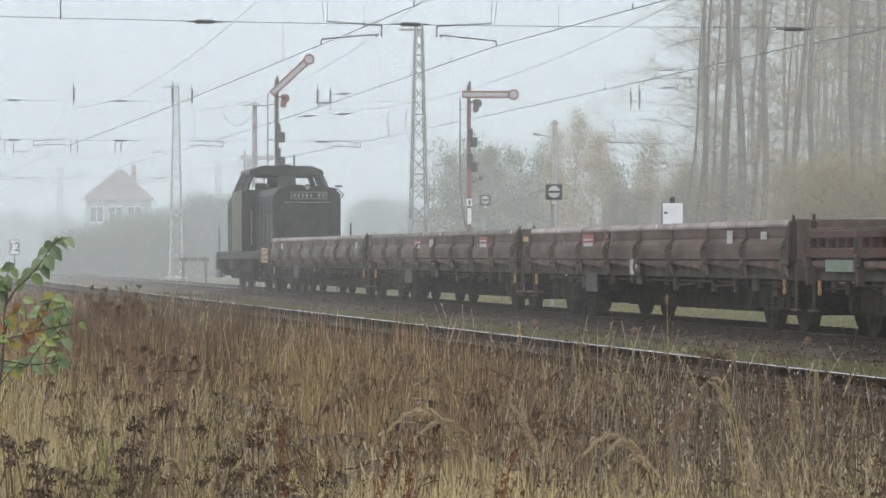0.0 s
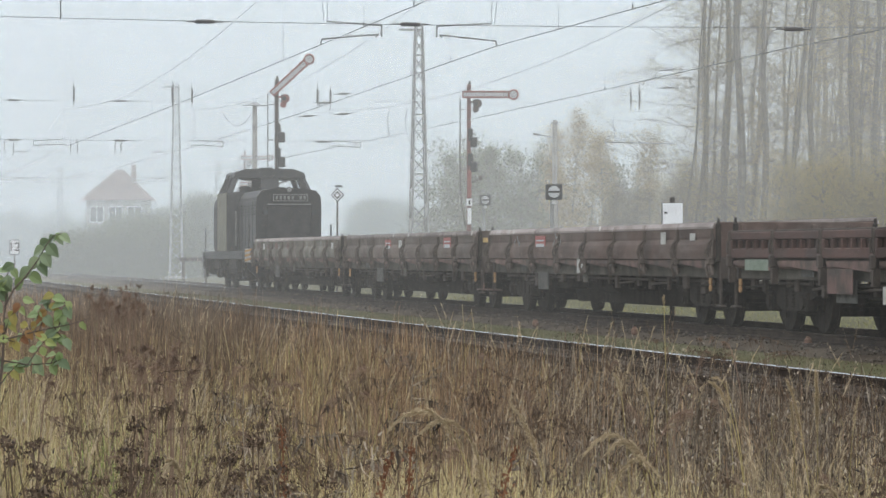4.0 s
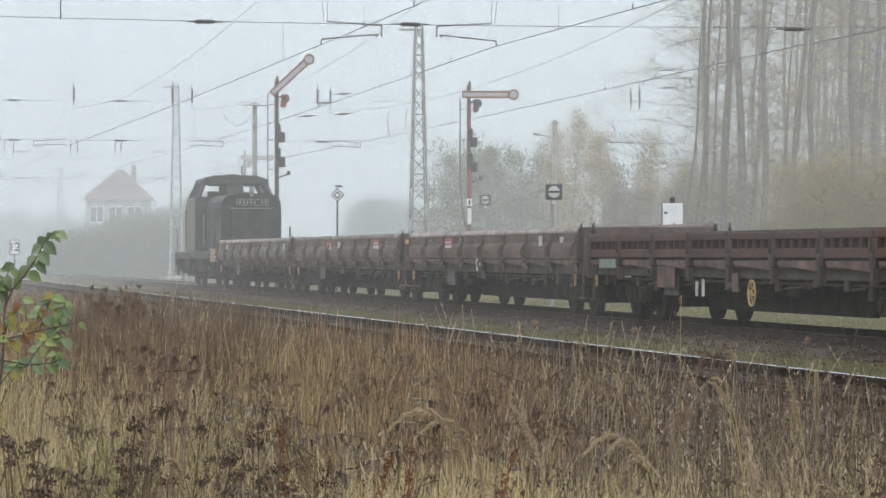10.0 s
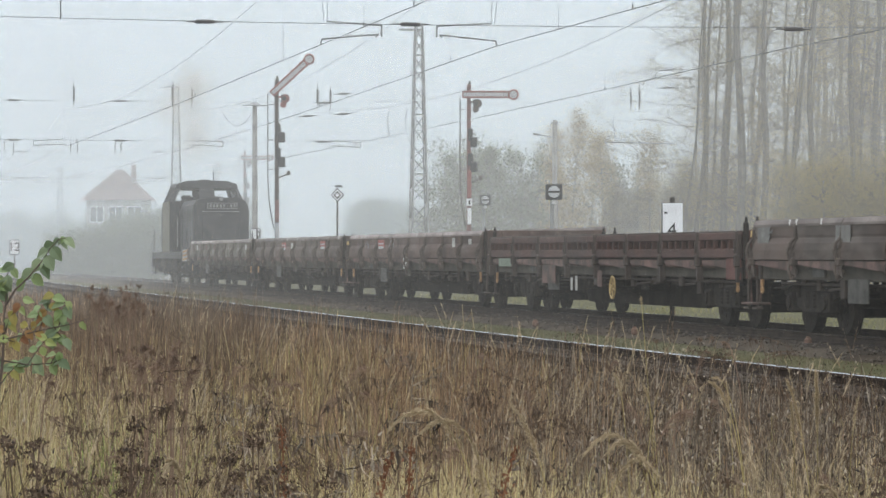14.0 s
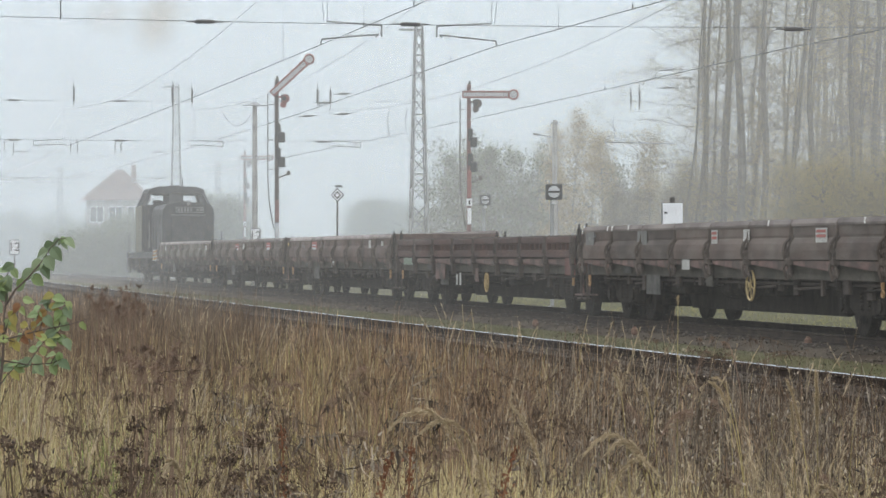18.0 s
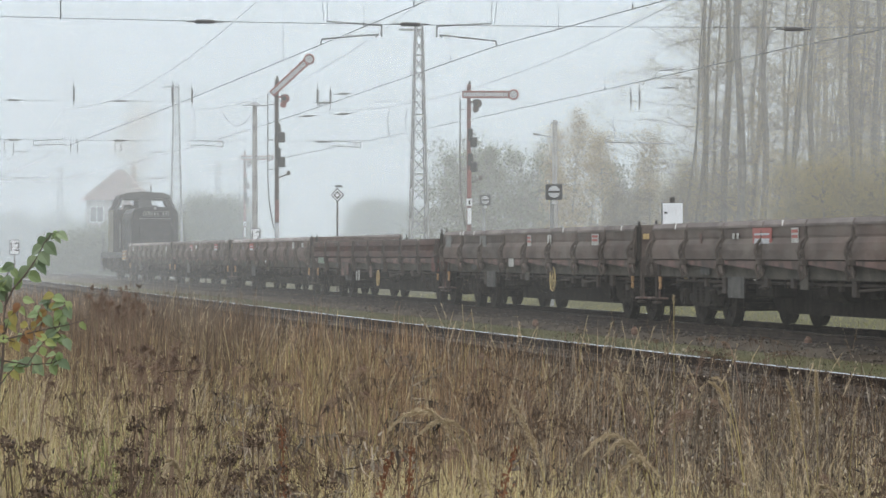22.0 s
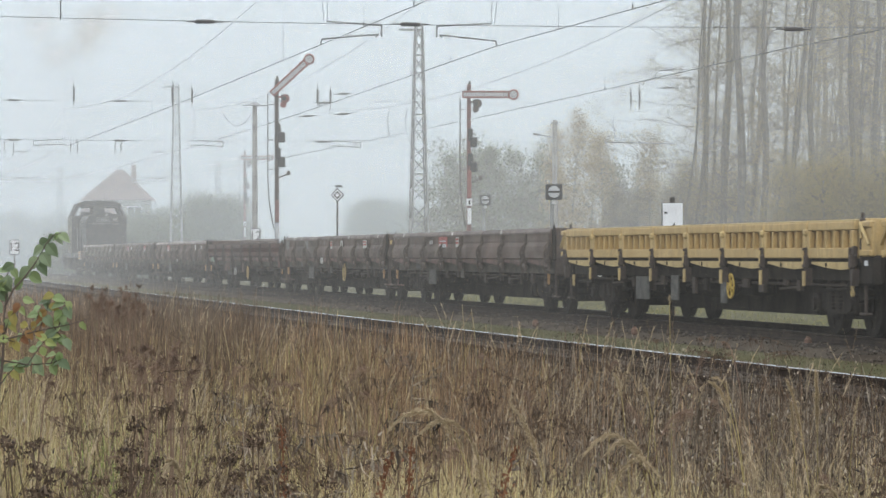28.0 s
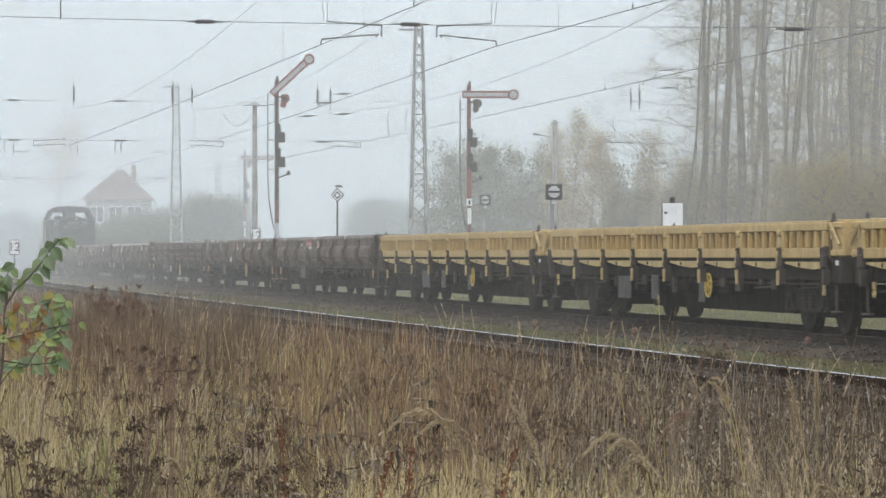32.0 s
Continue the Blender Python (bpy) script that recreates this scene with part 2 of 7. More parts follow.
M_WALL = mat("pale_rendered_wall", (0.47, 0.455, 0.43), (0.38, 0.365, 0.34), 0.6, 0.9, 0, 0.2, 20, (0.3, 0.28, 0.26), 0.35)
M_BRICKDARK = mat("brown_brick_base", (0.2, 0.12, 0.09), (0.28, 0.17, 0.13), 1.5, 0.9, 0, 0.3, 20)
M_PANE = mat("dark_window_pane", (0.03, 0.035, 0.04), (0.05, 0.055, 0.06), 2, 0.08, 0, 0.0, 30)
M_GLASS = bpy.data.materials.new("clear_cab_glass")
M_GLASS.use_nodes = True
gb = M_GLASS.node_tree.nodes["Principled BSDF"]
gb.inputs["Transmission Weight"].default_value, gb.inputs["Roughness"].default_value, gb.inputs["IOR"].default_value = 1.0, 0.02, 1.05
M_DRY = leaf_mat("dry_straw_grass", [(0.16, 0.106, 0.049), (0.34, 0.251, 0.116), (0.54, 0.425, 0.242), (0.32, 0.261, 0.107), (0.11, 0.068, 0.039), (0.46, 0.357, 0.184)], streak=True)
M_PALE = leaf_mat("pale_olive_grass", [(0.20, 0.164, 0.068), (0.36, 0.294, 0.141), (0.48, 0.396, 0.204), (0.12, 0.097, 0.044), (0.30, 0.261, 0.107)], streak=True)
M_STRAW = leaf_mat("bright_straw_blades", [(0.50, 0.405, 0.213), (0.60, 0.502, 0.291), (0.36, 0.299, 0.126), (0.64, 0.521, 0.320)], streak=True)
M_RUST = leaf_mat("rust_brown_weeds", [(0.10, 0.058, 0.036), (0.24, 0.15, 0.084), (0.37, 0.26, 0.155), (0.085, 0.054, 0.036), (0.28, 0.175, 0.097)], streak=True)
M_DULL = leaf_mat("dark_dull_weeds", [(0.045, 0.035, 0.028), (0.12, 0.092, 0.066), (0.34, 0.285, 0.215), (0.034, 0.027, 0.022), (0.17, 0.13, 0.095)], streak=True)
M_GREEN = leaf_mat("late_green_grass", [(0.17, 0.20, 0.045), (0.27, 0.29, 0.08), (0.36, 0.35, 0.13), (0.12, 0.15, 0.04)], streak=True)
M_FRESH = leaf_mat("fresh_green_blades", [(0.16, 0.24, 0.05), (0.22, 0.30, 0.08), (0.28, 0.34, 0.11)], 0.3)
M_VERGEGRASS = leaf_mat("olive_verge_grass", [(0.16, 0.17, 0.05), (0.22, 0.21, 0.065), (0.27, 0.24, 0.09), (0.12, 0.12, 0.04)])
M_STONES = leaf_mat("broken_ballast_stone", [(0.06, 0.048, 0.037), (0.09, 0.074, 0.057), (0.12, 0.10, 0.08), (0.075, 0.058, 0.045)], 0.0, 0.9)
M_TRACKMOSS = leaf_mat("dull_track_moss", [(0.07, 0.07, 0.034), (0.10, 0.10, 0.043), (0.09, 0.074, 0.045), (0.06, 0.054, 0.03)])
M_PLUME = leaf_mat("pale_seed_plume", [(0.37, 0.29, 0.18), (0.47, 0.38, 0.25), (0.30, 0.22, 0.14)])
M_BROWNHEAD = leaf_mat("brown_feathery_head", [(0.07, 0.05, 0.035), (0.14, 0.10, 0.067), (0.20, 0.145, 0.098)])
M_WEEDHEAD = leaf_mat("greyish_brown_seed_head", [(0.13, 0.085, 0.06), (0.21, 0.14, 0.10), (0.28, 0.20, 0.145)])
M_DARKSEED = leaf_mat("dark_seed_head", [(0.038, 0.028, 0.02), (0.095, 0.064, 0.043), (0.16, 0.11, 0.072)], 0.1)
M_DOCK = leaf_mat("red_brown_dock_seed", [(0.13, 0.055, 0.03), (0.20, 0.09, 0.045), (0.08, 0.035, 0.02)], 0.15)
M_LEAFGREEN = leaf_mat("fresh_green_leaf", [(0.13, 0.175, 0.095), (0.19, 0.24, 0.14), (0.28, 0.335, 0.20), (0.22, 0.29, 0.11)], 0.3, 0.33, each=True)
M_LEAFPALE = leaf_mat("pale_green_leaf", [(0.22, 0.30, 0.12), (0.30, 0.38, 0.20), (0.36, 0.40, 0.14), (0.20, 0.26, 0.13)], 0.35, 0.35, each=True)
M_LEAFYELLOW = leaf_mat("yellow_autumn_leaf", [(0.46, 0.36, 0.10), (0.20, 0.09, 0.05), (0.38, 0.24, 0.09), (0.30, 0.28, 0.09), (0.42, 0.33, 0.10)], 0.35, 0.5, each=True)
M_CROWN_OLIVE = leaf_mat("olive_autumn_leaves", [(0.17, 0.145, 0.042), (0.26, 0.205, 0.05), (0.33, 0.24, 0.06), (0.15, 0.135, 0.042)])
M_CROWN_BROWN = leaf_mat("brown_thicket_leaves", [(0.10, 0.08, 0.045), (0.13, 0.10, 0.05), (0.15, 0.125, 0.06), (0.11, 0.10, 0.05)])
M_CROWN_YELLOW = leaf_mat("yellow_birch_leaves", [(0.34, 0.245, 0.085), (0.39, 0.28, 0.10), (0.31, 0.22, 0.08), (0.27, 0.20, 0.075)])
M_CROWN_GREEN = leaf_mat("dull_green_bush_leaves", [(0.08, 0.10, 0.045), (0.105, 0.13, 0.055), (0.14, 0.15, 0.07), (0.09, 0.09, 0.05)])


# ---- mesh helpers ----
def box(bm, c, size, bevel=0.0, m=None):
    r = bmesh.ops.create_cube(bm, size=1.0)
    vs = r["verts"]
    bmesh.ops.scale(bm, vec=size, verts=vs)
    if bevel:
        es = list({e for v in vs for e in v.link_edges})
        b = bmesh.ops.bevel(bm, geom=es, offset=bevel, segments=1, affect="EDGES")
        vs = list({v for f in b["faces"] for v in f.verts} | {v for v in vs if v.is_valid})
    if m is not None:
        bmesh.ops.transform(bm, matrix=m, verts=vs)
    bmesh.ops.translate(bm, vec=c, verts=vs)
    return vs


def bar(bm, p, q, r, r2=None, seg=6):
    """A round bar from p to q."""
    p, q = Vector(p), Vector(q)
    d = q - p
    m = Matrix.Translation((p + q) / 2) @ d.to_track_quat("Z", "Y").to_matrix().to_4x4()
    bmesh.ops.create_cone(bm, cap_ends=True, segments=seg, radius1=r, radius2=r if r2 is None else r2, depth=d.length, matrix=m)


def beam(bm, p, q, w, h):
    """A flat-sided bar from p to q, w wide and h high."""
    p, q = Vector(p), Vector(q)
    d = q - p
    m = Matrix.Translation((p + q) / 2) @ d.to_track_quat("Y", "Z").to_matrix().to_4x4() @ Matrix.Diagonal((w, d.length, h, 1))
    bmesh.ops.create_cube(bm, size=1.0, matrix=m)


def disc(bm, c, r, thick, axis="Y", seg=20):
    turn = {"X": Euler((0, math.pi / 2, 0)), "Y": Euler((math.pi / 2, 0, 0)), "Z": Euler((0, 0, 0))}[axis].to_matrix().to_4x4()
    bmesh.ops.create_cone(bm, cap_ends=True, segments=seg, radius1=r, radius2=r, depth=thick, matrix=Matrix.Translation(c) @ turn)


def prism(bm, outline, lo, hi, axis="X"):
    """A solid from a 2D outline: for axis X the outline is (y, z) from x = lo to hi, for axis Y it is (x, z)."""
    def at_(p, v):
        return (v, p[0], p[1]) if axis == "X" else (p[0], v, p[1]) if axis == "Y" else (p[0], p[1], v)
    a = [bm.verts.new(at_(p, lo)) for p in outline]
    b = [bm.verts.new(at_(p, hi)) for p in outline]
    bm.faces.new(a[::-1])
    bm.faces.new(b)
    for i in range(len(a)):
        j = (i + 1) % len(a)
        bm.faces.new((a[i], a[j], b[j], b[i]))


def ring(bm, c, r, thick, axis="X", seg=20, tube=6):
    vs = []
    for i in range(seg):
        a = 2 * math.pi * i / seg
        row = []
        for j in range(tube):
            b = 2 * math.pi * j / tube
            u, v, w = (r + thick * math.cos(b)) * math.cos(a), (r + thick * math.cos(b)) * math.sin(a), thick * math.sin(b)
            p = (w, u, v) if axis == "X" else (u, w, v)
            row.append(bm.verts.new(Vector(c) + Vector(p)))
        vs.append(row)
    for i in range(seg):
        for j in range(tube):
            k, l = (i + 1) % seg, (j + 1) % tube
            bm.faces.new((vs[i][j], vs[k][j], vs[k][l], vs[i][l]))


def finish(bm, material, name):
    bmesh.ops.recalc_face_normals(bm, faces=bm.faces)
    me = bpy.data.meshes.new(name)
    bm.to_mesh(me)
    bm.free()
    me.materials.append(material)
    return me


def part(name, bm, material, parent, label=""):
    ob = new(name, finish(bm, material, name))
    ob.parent = parent
    return tagged(ob, label)


def share(name, me, parent, m, label=""):
    """Another part on a mesh that exists."""
    ob = new(name, me)
    ob.parent = parent
    ob.matrix_basis = m
    return tagged(ob, label)


def thing(name, m, label, category, group="", kind=""):
    ob = new(name)
    ob.matrix_basis = m
    return tagged(ob, label, category, group, kind)


def single(name, bm, material, label, category, group="", kind="", m=None):
    ob = new(name, finish(bm, material, name))
    if m is not None:
        ob.matrix_basis = m
    return tagged(ob, label, category, group, kind)


def quick_mesh(name, verts, polys, material):
    """A mesh from arrays: polys is a list of (faces x corners) index arrays."""
    me = bpy.data.meshes.new(name)
    me.vertices.add(len(verts))
    me.vertices.foreach_set("co", np.ascontiguousarray(verts, dtype=np.float32).ravel())
    loops = np.concatenate([p.ravel() for p in polys]).astype(np.int32)
    sizes = np.concatenate([np.full(len(p), p.shape[1]) for p in polys]).astype(np.int32)
    starts = np.concatenate([[0], np.cumsum(sizes)[:-1]]).astype(np.int32)
    me.loops.add(len(loops))
    me.loops.foreach_set("vertex_index", loops)
    me.polygons.add(len(sizes))
    me.polygons.foreach_set("loop_start", starts)
    me.polygons.foreach_set("loop_total", sizes)
    me.update(calc_edges=True)
    me.validate()
    me.materials.append(material)
    return me


def blade_arrays(rng, base, height, width, lean, bend):
    """Tapered bent blades. base: N x 3; the rest are rows of N. Returns verts and polys."""
    n = len(base)
    a = rng.uniform(0, 2 * np.pi, n) if np.isscalar(lean) else lean
    ld = np.stack([np.cos(a), np.sin(a), np.zeros(n)], 1)
    b = rng.uniform(0, 2 * np.pi, n)
    side = np.stack([np.cos(b), np.sin(b) * 0.5, np.zeros(n)], 1)
    vs = []
    for t, wf in ((0.0, 1.0), (0.4, 0.9), (0.75, 0.6), (1.0, 0.0)):
        c = base + np.array([0, 0, 1.0]) * (height * t * (1 - 0.25 * bend * t))[:, None] + ld * (height * bend * t * t)[:, None]
        if wf:
            vs += [c - side * (width * wf / 2)[:, None], c + side * (width * wf / 2)[:, None]]
        else:
            vs.append(c)
    v = np.stack(vs, 1).reshape(-1, 3)
    k = np.arange(n)[:, None] * 7
    q = np.concatenate([k + np.array([[0, 1, 3, 2]]), k + np.array([[2, 3, 5, 4]])])
    t = k + np.array([[4, 5, 6]])
    return v, q, t


def join_arrays(chunks):
    vs, qs, ts, o = [], [], [], 0
    for v, q, t in chunks:
        vs.append(v)
        qs.append(q + o)
        ts.append(t + o)
        o += len(v)
    return np.concatenate(vs), [np.concatenate(qs), np.concatenate(ts)]

# ---- ground, ballast and tracks ----
def ground_sheet():
    """One sheet: the field, the low bank of the line, and the verge behind it, out to the horizon."""
    lats = [-1500, -300, -60, -40, -30, -24, -20, -17, -14, -12, -10, -8.5, -7.0, -5.4, -3.7, -3.3, -1.2, -0.6, 3.6, 4.6, 6, 9, 14, 22, 40, 90, 300, 1500]
    ss = [-900, -200, -90] + list(range(-66, 150, 4)) + [170, 200, 240, 300, 400, 600, 1000, 2000, 3500]
    bm = bmesh.new()
    rows = []
    for s in ss:
        row = []
        for lat in lats:
            z = -0.5 if lat < -6.9 else -0.36
            if -4 < lat < 0:
                z = -0.2 if -3.4 < lat < -1 else -0.26
            if -100 < s < 160 and -45 < lat < 40 and not -7.5 < lat < 4:
                z += 0.10 * noise.noise(Vector((s * 0.11, lat * 0.13, 3.0)))
            row.append(bm.verts.new(at(s, lat, z)))
        rows.append(row)
    for i in range(len(ss) - 1):
        for j in range(len(lats) - 1):
            f = bm.faces.new((rows[i][j], rows[i][j + 1], rows[i + 1][j + 1], rows[i + 1][j]))
            f.material_index = 0 if lats[j] < -3.8 else 1
            f.smooth = True
    ob = single("ground", bm, M_FIELD, "dry field soil and mossy green verge beside the railway", "ground", kind="structure")
    ob.data.materials.append(M_VERGE)


ground_sheet()


def ballast_bed(name, lat, lo, hi):
    bm = bmesh.new()
    prof = [(lo - 0.9, -0.52), (lo, -0.17), (lat, -0.15), (hi, -0.17), (hi + 0.9, -0.45)]
    cuts = [-66 + 2 * i for i in range(110)] + [170, 220, 300, 420, 600]
    rows = []
    for s in cuts:
        rows.append([bm.verts.new(at(s, a, z + 0.05 * noise.noise(Vector((s * 0.9, a * 1.3, 1.0))))) for a, z in prof])
    for i in range(len(cuts) - 1):
        for j in range(len(prof) - 1):
            bm.faces.new((rows[i][j], rows[i][j + 1], rows[i + 1][j + 1], rows[i + 1][j]))
    single(name, bm, M_BALLAST, "low bed of dirty grey-brown ballast", "track bed", kind="structure")


NEAR, MAIN = -4.95, 1.43                     # centre lines of the tracks
ballast_bed("ballast_bed", NEAR, NEAR - 1.3, NEAR + 1.2)
ballast_bed("ballast_bed", MAIN, MAIN - 1.7, MAIN + 1.6)


def ballast_stones(lo, hi, n, seed):
    """Loose broken stones on a bed, thinner towards the far end."""
    r = np.random.default_rng(seed)
    s, lat = -34 + 76 * r.random(n) ** 1.6, r.uniform(lo - 0.6, hi + 0.6, n)
    base = np.where(lat < lo, -0.17 - 0.36 * (lo - lat), np.where(lat > hi, -0.17 - 0.3 * (lat - hi), -0.16))
    c = np.stack([3.046 - SN * s + CS * lat, 61.487 + CS * s + SN * lat, base + r.uniform(-0.01, 0.03, n)], 1)
    size = r.uniform(0.012, 0.03, n)
    k = np.array([[1, 0, 0], [-1, 0, 0], [0, 1, 0], [0, -1, 0], [0, 0, 1], [0, 0, -1]], float)
    v = (c[:, None, :] + k[None] * size[:, None, None] * r.uniform(0.55, 1.3, (n, 6, 1)) + r.normal(0, 0.006, (n, 6, 3))).reshape(-1, 3)
    f = np.array([[0, 2, 4], [2, 1, 4], [1, 3, 4], [3, 0, 4], [2, 0, 5], [1, 2, 5], [3, 1, 5], [0, 3, 5]])
    tris = (np.arange(n)[:, None, None] * 6 + f[None]).reshape(-1, 3)
    tagged(new("ballast_stones", quick_mesh("ballast_stones", v, [tris], M_STONES)), "loose broken grey-brown ballast stones", "gravel", "track ballast", "stuff")


ballast_stones(NEAR - 1.3, NEAR + 1.2, 16000, 3)
ballast_stones(MAIN - 1.7, MAIN + 1.6, 9000, 4)


def track(lat, label, bright):
    top = thing("track", along(0, lat), label, "railway track", "tracks", "structure")
    for x in (-0.754, 0.754):
        bm = bmesh.new()
        prism(bm, [(x - 0.07, -0.15), (x + 0.07, -0.15), (x + 0.07, -0.13), (x + 0.012, -0.11), (x + 0.012, -0.045), (x + 0.034, -0.035), (x + 0.034, -0.006),
                   (x - 0.034, -0.006), (x - 0.034, -0.035), (x - 0.012, -0.045), (x - 0.012, -0.11), (x - 0.07, -0.13)], -66, 600, "Y")
        rail = part("rail", bm, M_RAIL, top, "rusty steel rail")
        bm = bmesh.new()
        prism(bm, [(x - 0.033, -0.006), (x + 0.033, -0.006), (x + 0.027, 0.0), (x - 0.027, 0.0)], -66, 600, "Y")
        if x > 0 or bright:
            part("rail_head", bm, M_RAILTOP, rail, "polished bright running surface")
        else:
            part("rail_head", bm, M_RAIL, rail, "rusty unused running surface")
    bm = bmesh.new()
    box(bm, (0, 0, 0), (2.5, 0.25, 0.16), 0.015)
    me = finish(bm, M_SLEEPER, "sleeper")
    for i in range(260):
        share("sleeper", me, top, pose(0, -40 + i * 0.63, -0.225 + 0.008 * math.sin(i * 1.7), 0, 0, 0.6 * math.sin(i * 2.3)))
    return top


track(NEAR, "single railway track with one bright polished rail in ballast", False)
track(MAIN, "railway track under the goods train, dark sleepers and rails", True)

# small rusty clay-red markers beside the near rail of the main track
for d, x in ((57.5, 3.26), (50.5, 5.46), (64.0, 1.75)):
    mk = thing("track_marker", pose(x, d, -0.17, 0, 0, RZ), "small rusty red marker stone beside the rail", "marker", "track markers")
    bm = bmesh.new()
    box(bm, (0, 0, 0.045), (0.11, 0.11, 0.13), 0.03)
    part("stone", bm, M_RUSTSTONE, mk)
    bm = bmesh.new()
    disc(bm, (0, 0, 0.115), 0.035, 0.02, "Z", 12)
    part("knob", bm, M_RUSTSTONE, mk)

# ---- fog, as a row of thin veils across the view that thicken with distance ----
def fog():
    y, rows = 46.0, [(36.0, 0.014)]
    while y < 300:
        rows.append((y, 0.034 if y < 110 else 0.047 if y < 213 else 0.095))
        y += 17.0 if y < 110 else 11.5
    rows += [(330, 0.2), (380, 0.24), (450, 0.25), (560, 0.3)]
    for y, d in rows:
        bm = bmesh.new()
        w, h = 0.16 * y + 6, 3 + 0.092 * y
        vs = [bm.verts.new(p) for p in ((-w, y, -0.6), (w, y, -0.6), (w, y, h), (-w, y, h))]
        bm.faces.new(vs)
        # haze tint put into the veil colour: warm near, sky-bluish far
        single("fog", bm, fog_mat("fog_veil", d, (0.985, 0.96, 0.90) if y < 110 else (0.965, 0.965, 0.94) if y < 190 else (0.865, 0.955, 1.005)), "thin veil of autumn fog over the tracks, tinted by distance", "fog", "fog veils", "stuff")


fog()

# ---- overhead line ----
def wire(bm, pts, r):
    for p, q in zip(pts, pts[1:]):
        bar(bm, p, q, r, seg=4)


def insulator(bm, p, q, r=0.06):
    """Ribbed porcelain between two fittings."""
    p, q = Vector(p), Vector(q)
    d = q - p
    bar(bm, p, q, 0.018)
    bar(bm, p + d * 0.24, p + d * 0.76, r * 0.62, seg=10)
    for i in range(9):
        c = p + d * (0.26 + 0.06 * i)
        bar(bm, c - d * 0.02, c + d * 0.02, r, r * 0.85, 10)


SPANS = (-58.0, 15.0, 88.0, 161.0, 234.0)
WIRES = ("near", "main", "far")
# where each contact wire hangs at a span: place across, side of its arm, places of the vertical insulators
HANG = ({"near": (-3.06, 1, (-3.4, -2.6)), "main": (0.92, -1, (0.4, 1.4)), "far": (7.6, -1, (7.2, 8.1))},
        {"near": (-3.48, -1, (-3.1,)), "main": (2.08, 1, (1.21, 2.08)), "far": (8.23, 1, (7.65, 8.23))})


# farther spans carry their insulators elsewhere
DROPS = {(3, "near"): (-2.1, -1.5), (3, "main"): (2.2, 2.65), (3, "far"): (5.1, 5.5), (4, "far"): (6.9, 7.4, 8.0, 8.5)}


def hang(name, i):
    return HANG[(i + 1) % 2][name]


def lattice_mast(s, lat, h, foot=0.85, head=0.3):
    top = thing("lattice_mast", along(s, lat, -0.5), "tall tapering grey lattice steel mast of the overhead line", "mast", "overhead line masts")
    legs = []
    for a, b in ((-1, -1), (1, -1), (1, 1), (-1, 1)):
        p, q = Vector((a * foot / 2, b * foot / 2, 0)), Vector((a * head / 2, b * head / 2, h + 0.5))
        legs.append((p, q))
        bm = bmesh.new()
        beam(bm, p, q, 0.065, 0.065)
        part("leg", bm, M_GALV, top)
    n = int(h / 0.62)
    for k in range(4):
        (p0, q0), (p1, q1) = legs[k], legs[(k + 1) % 4]
        bm = bmesh.new()
        for i in range(n):
            t, u = i / n, (i + 1) / n
            a, b = (p0.lerp(q0, t), p1.lerp(q1, u)) if i % 2 else (p1.lerp(q1, t), p0.lerp(q0, u))
            beam(bm, a, b, 0.07, 0.04)
            if i % 4 == 0:
                beam(bm, p0.lerp(q0, t), p1.lerp(q1, t), 0.07, 0.04)
        part("lacing", bm, M_GALV, top)
    bm = bmesh.new()
    box(bm, (0, 0, 0.1), (1.3, 1.3, 0.4), 0.03)
    part("footing", bm, M_CONCRETE, top, "grey concrete footing")
    bm = bmesh.new()
    box(bm, (-0.35, 0, h + 0.3), (1.1, 0.1, 0.1), 0.01)
    part("bracket", bm, M_GALV, top)
    return top


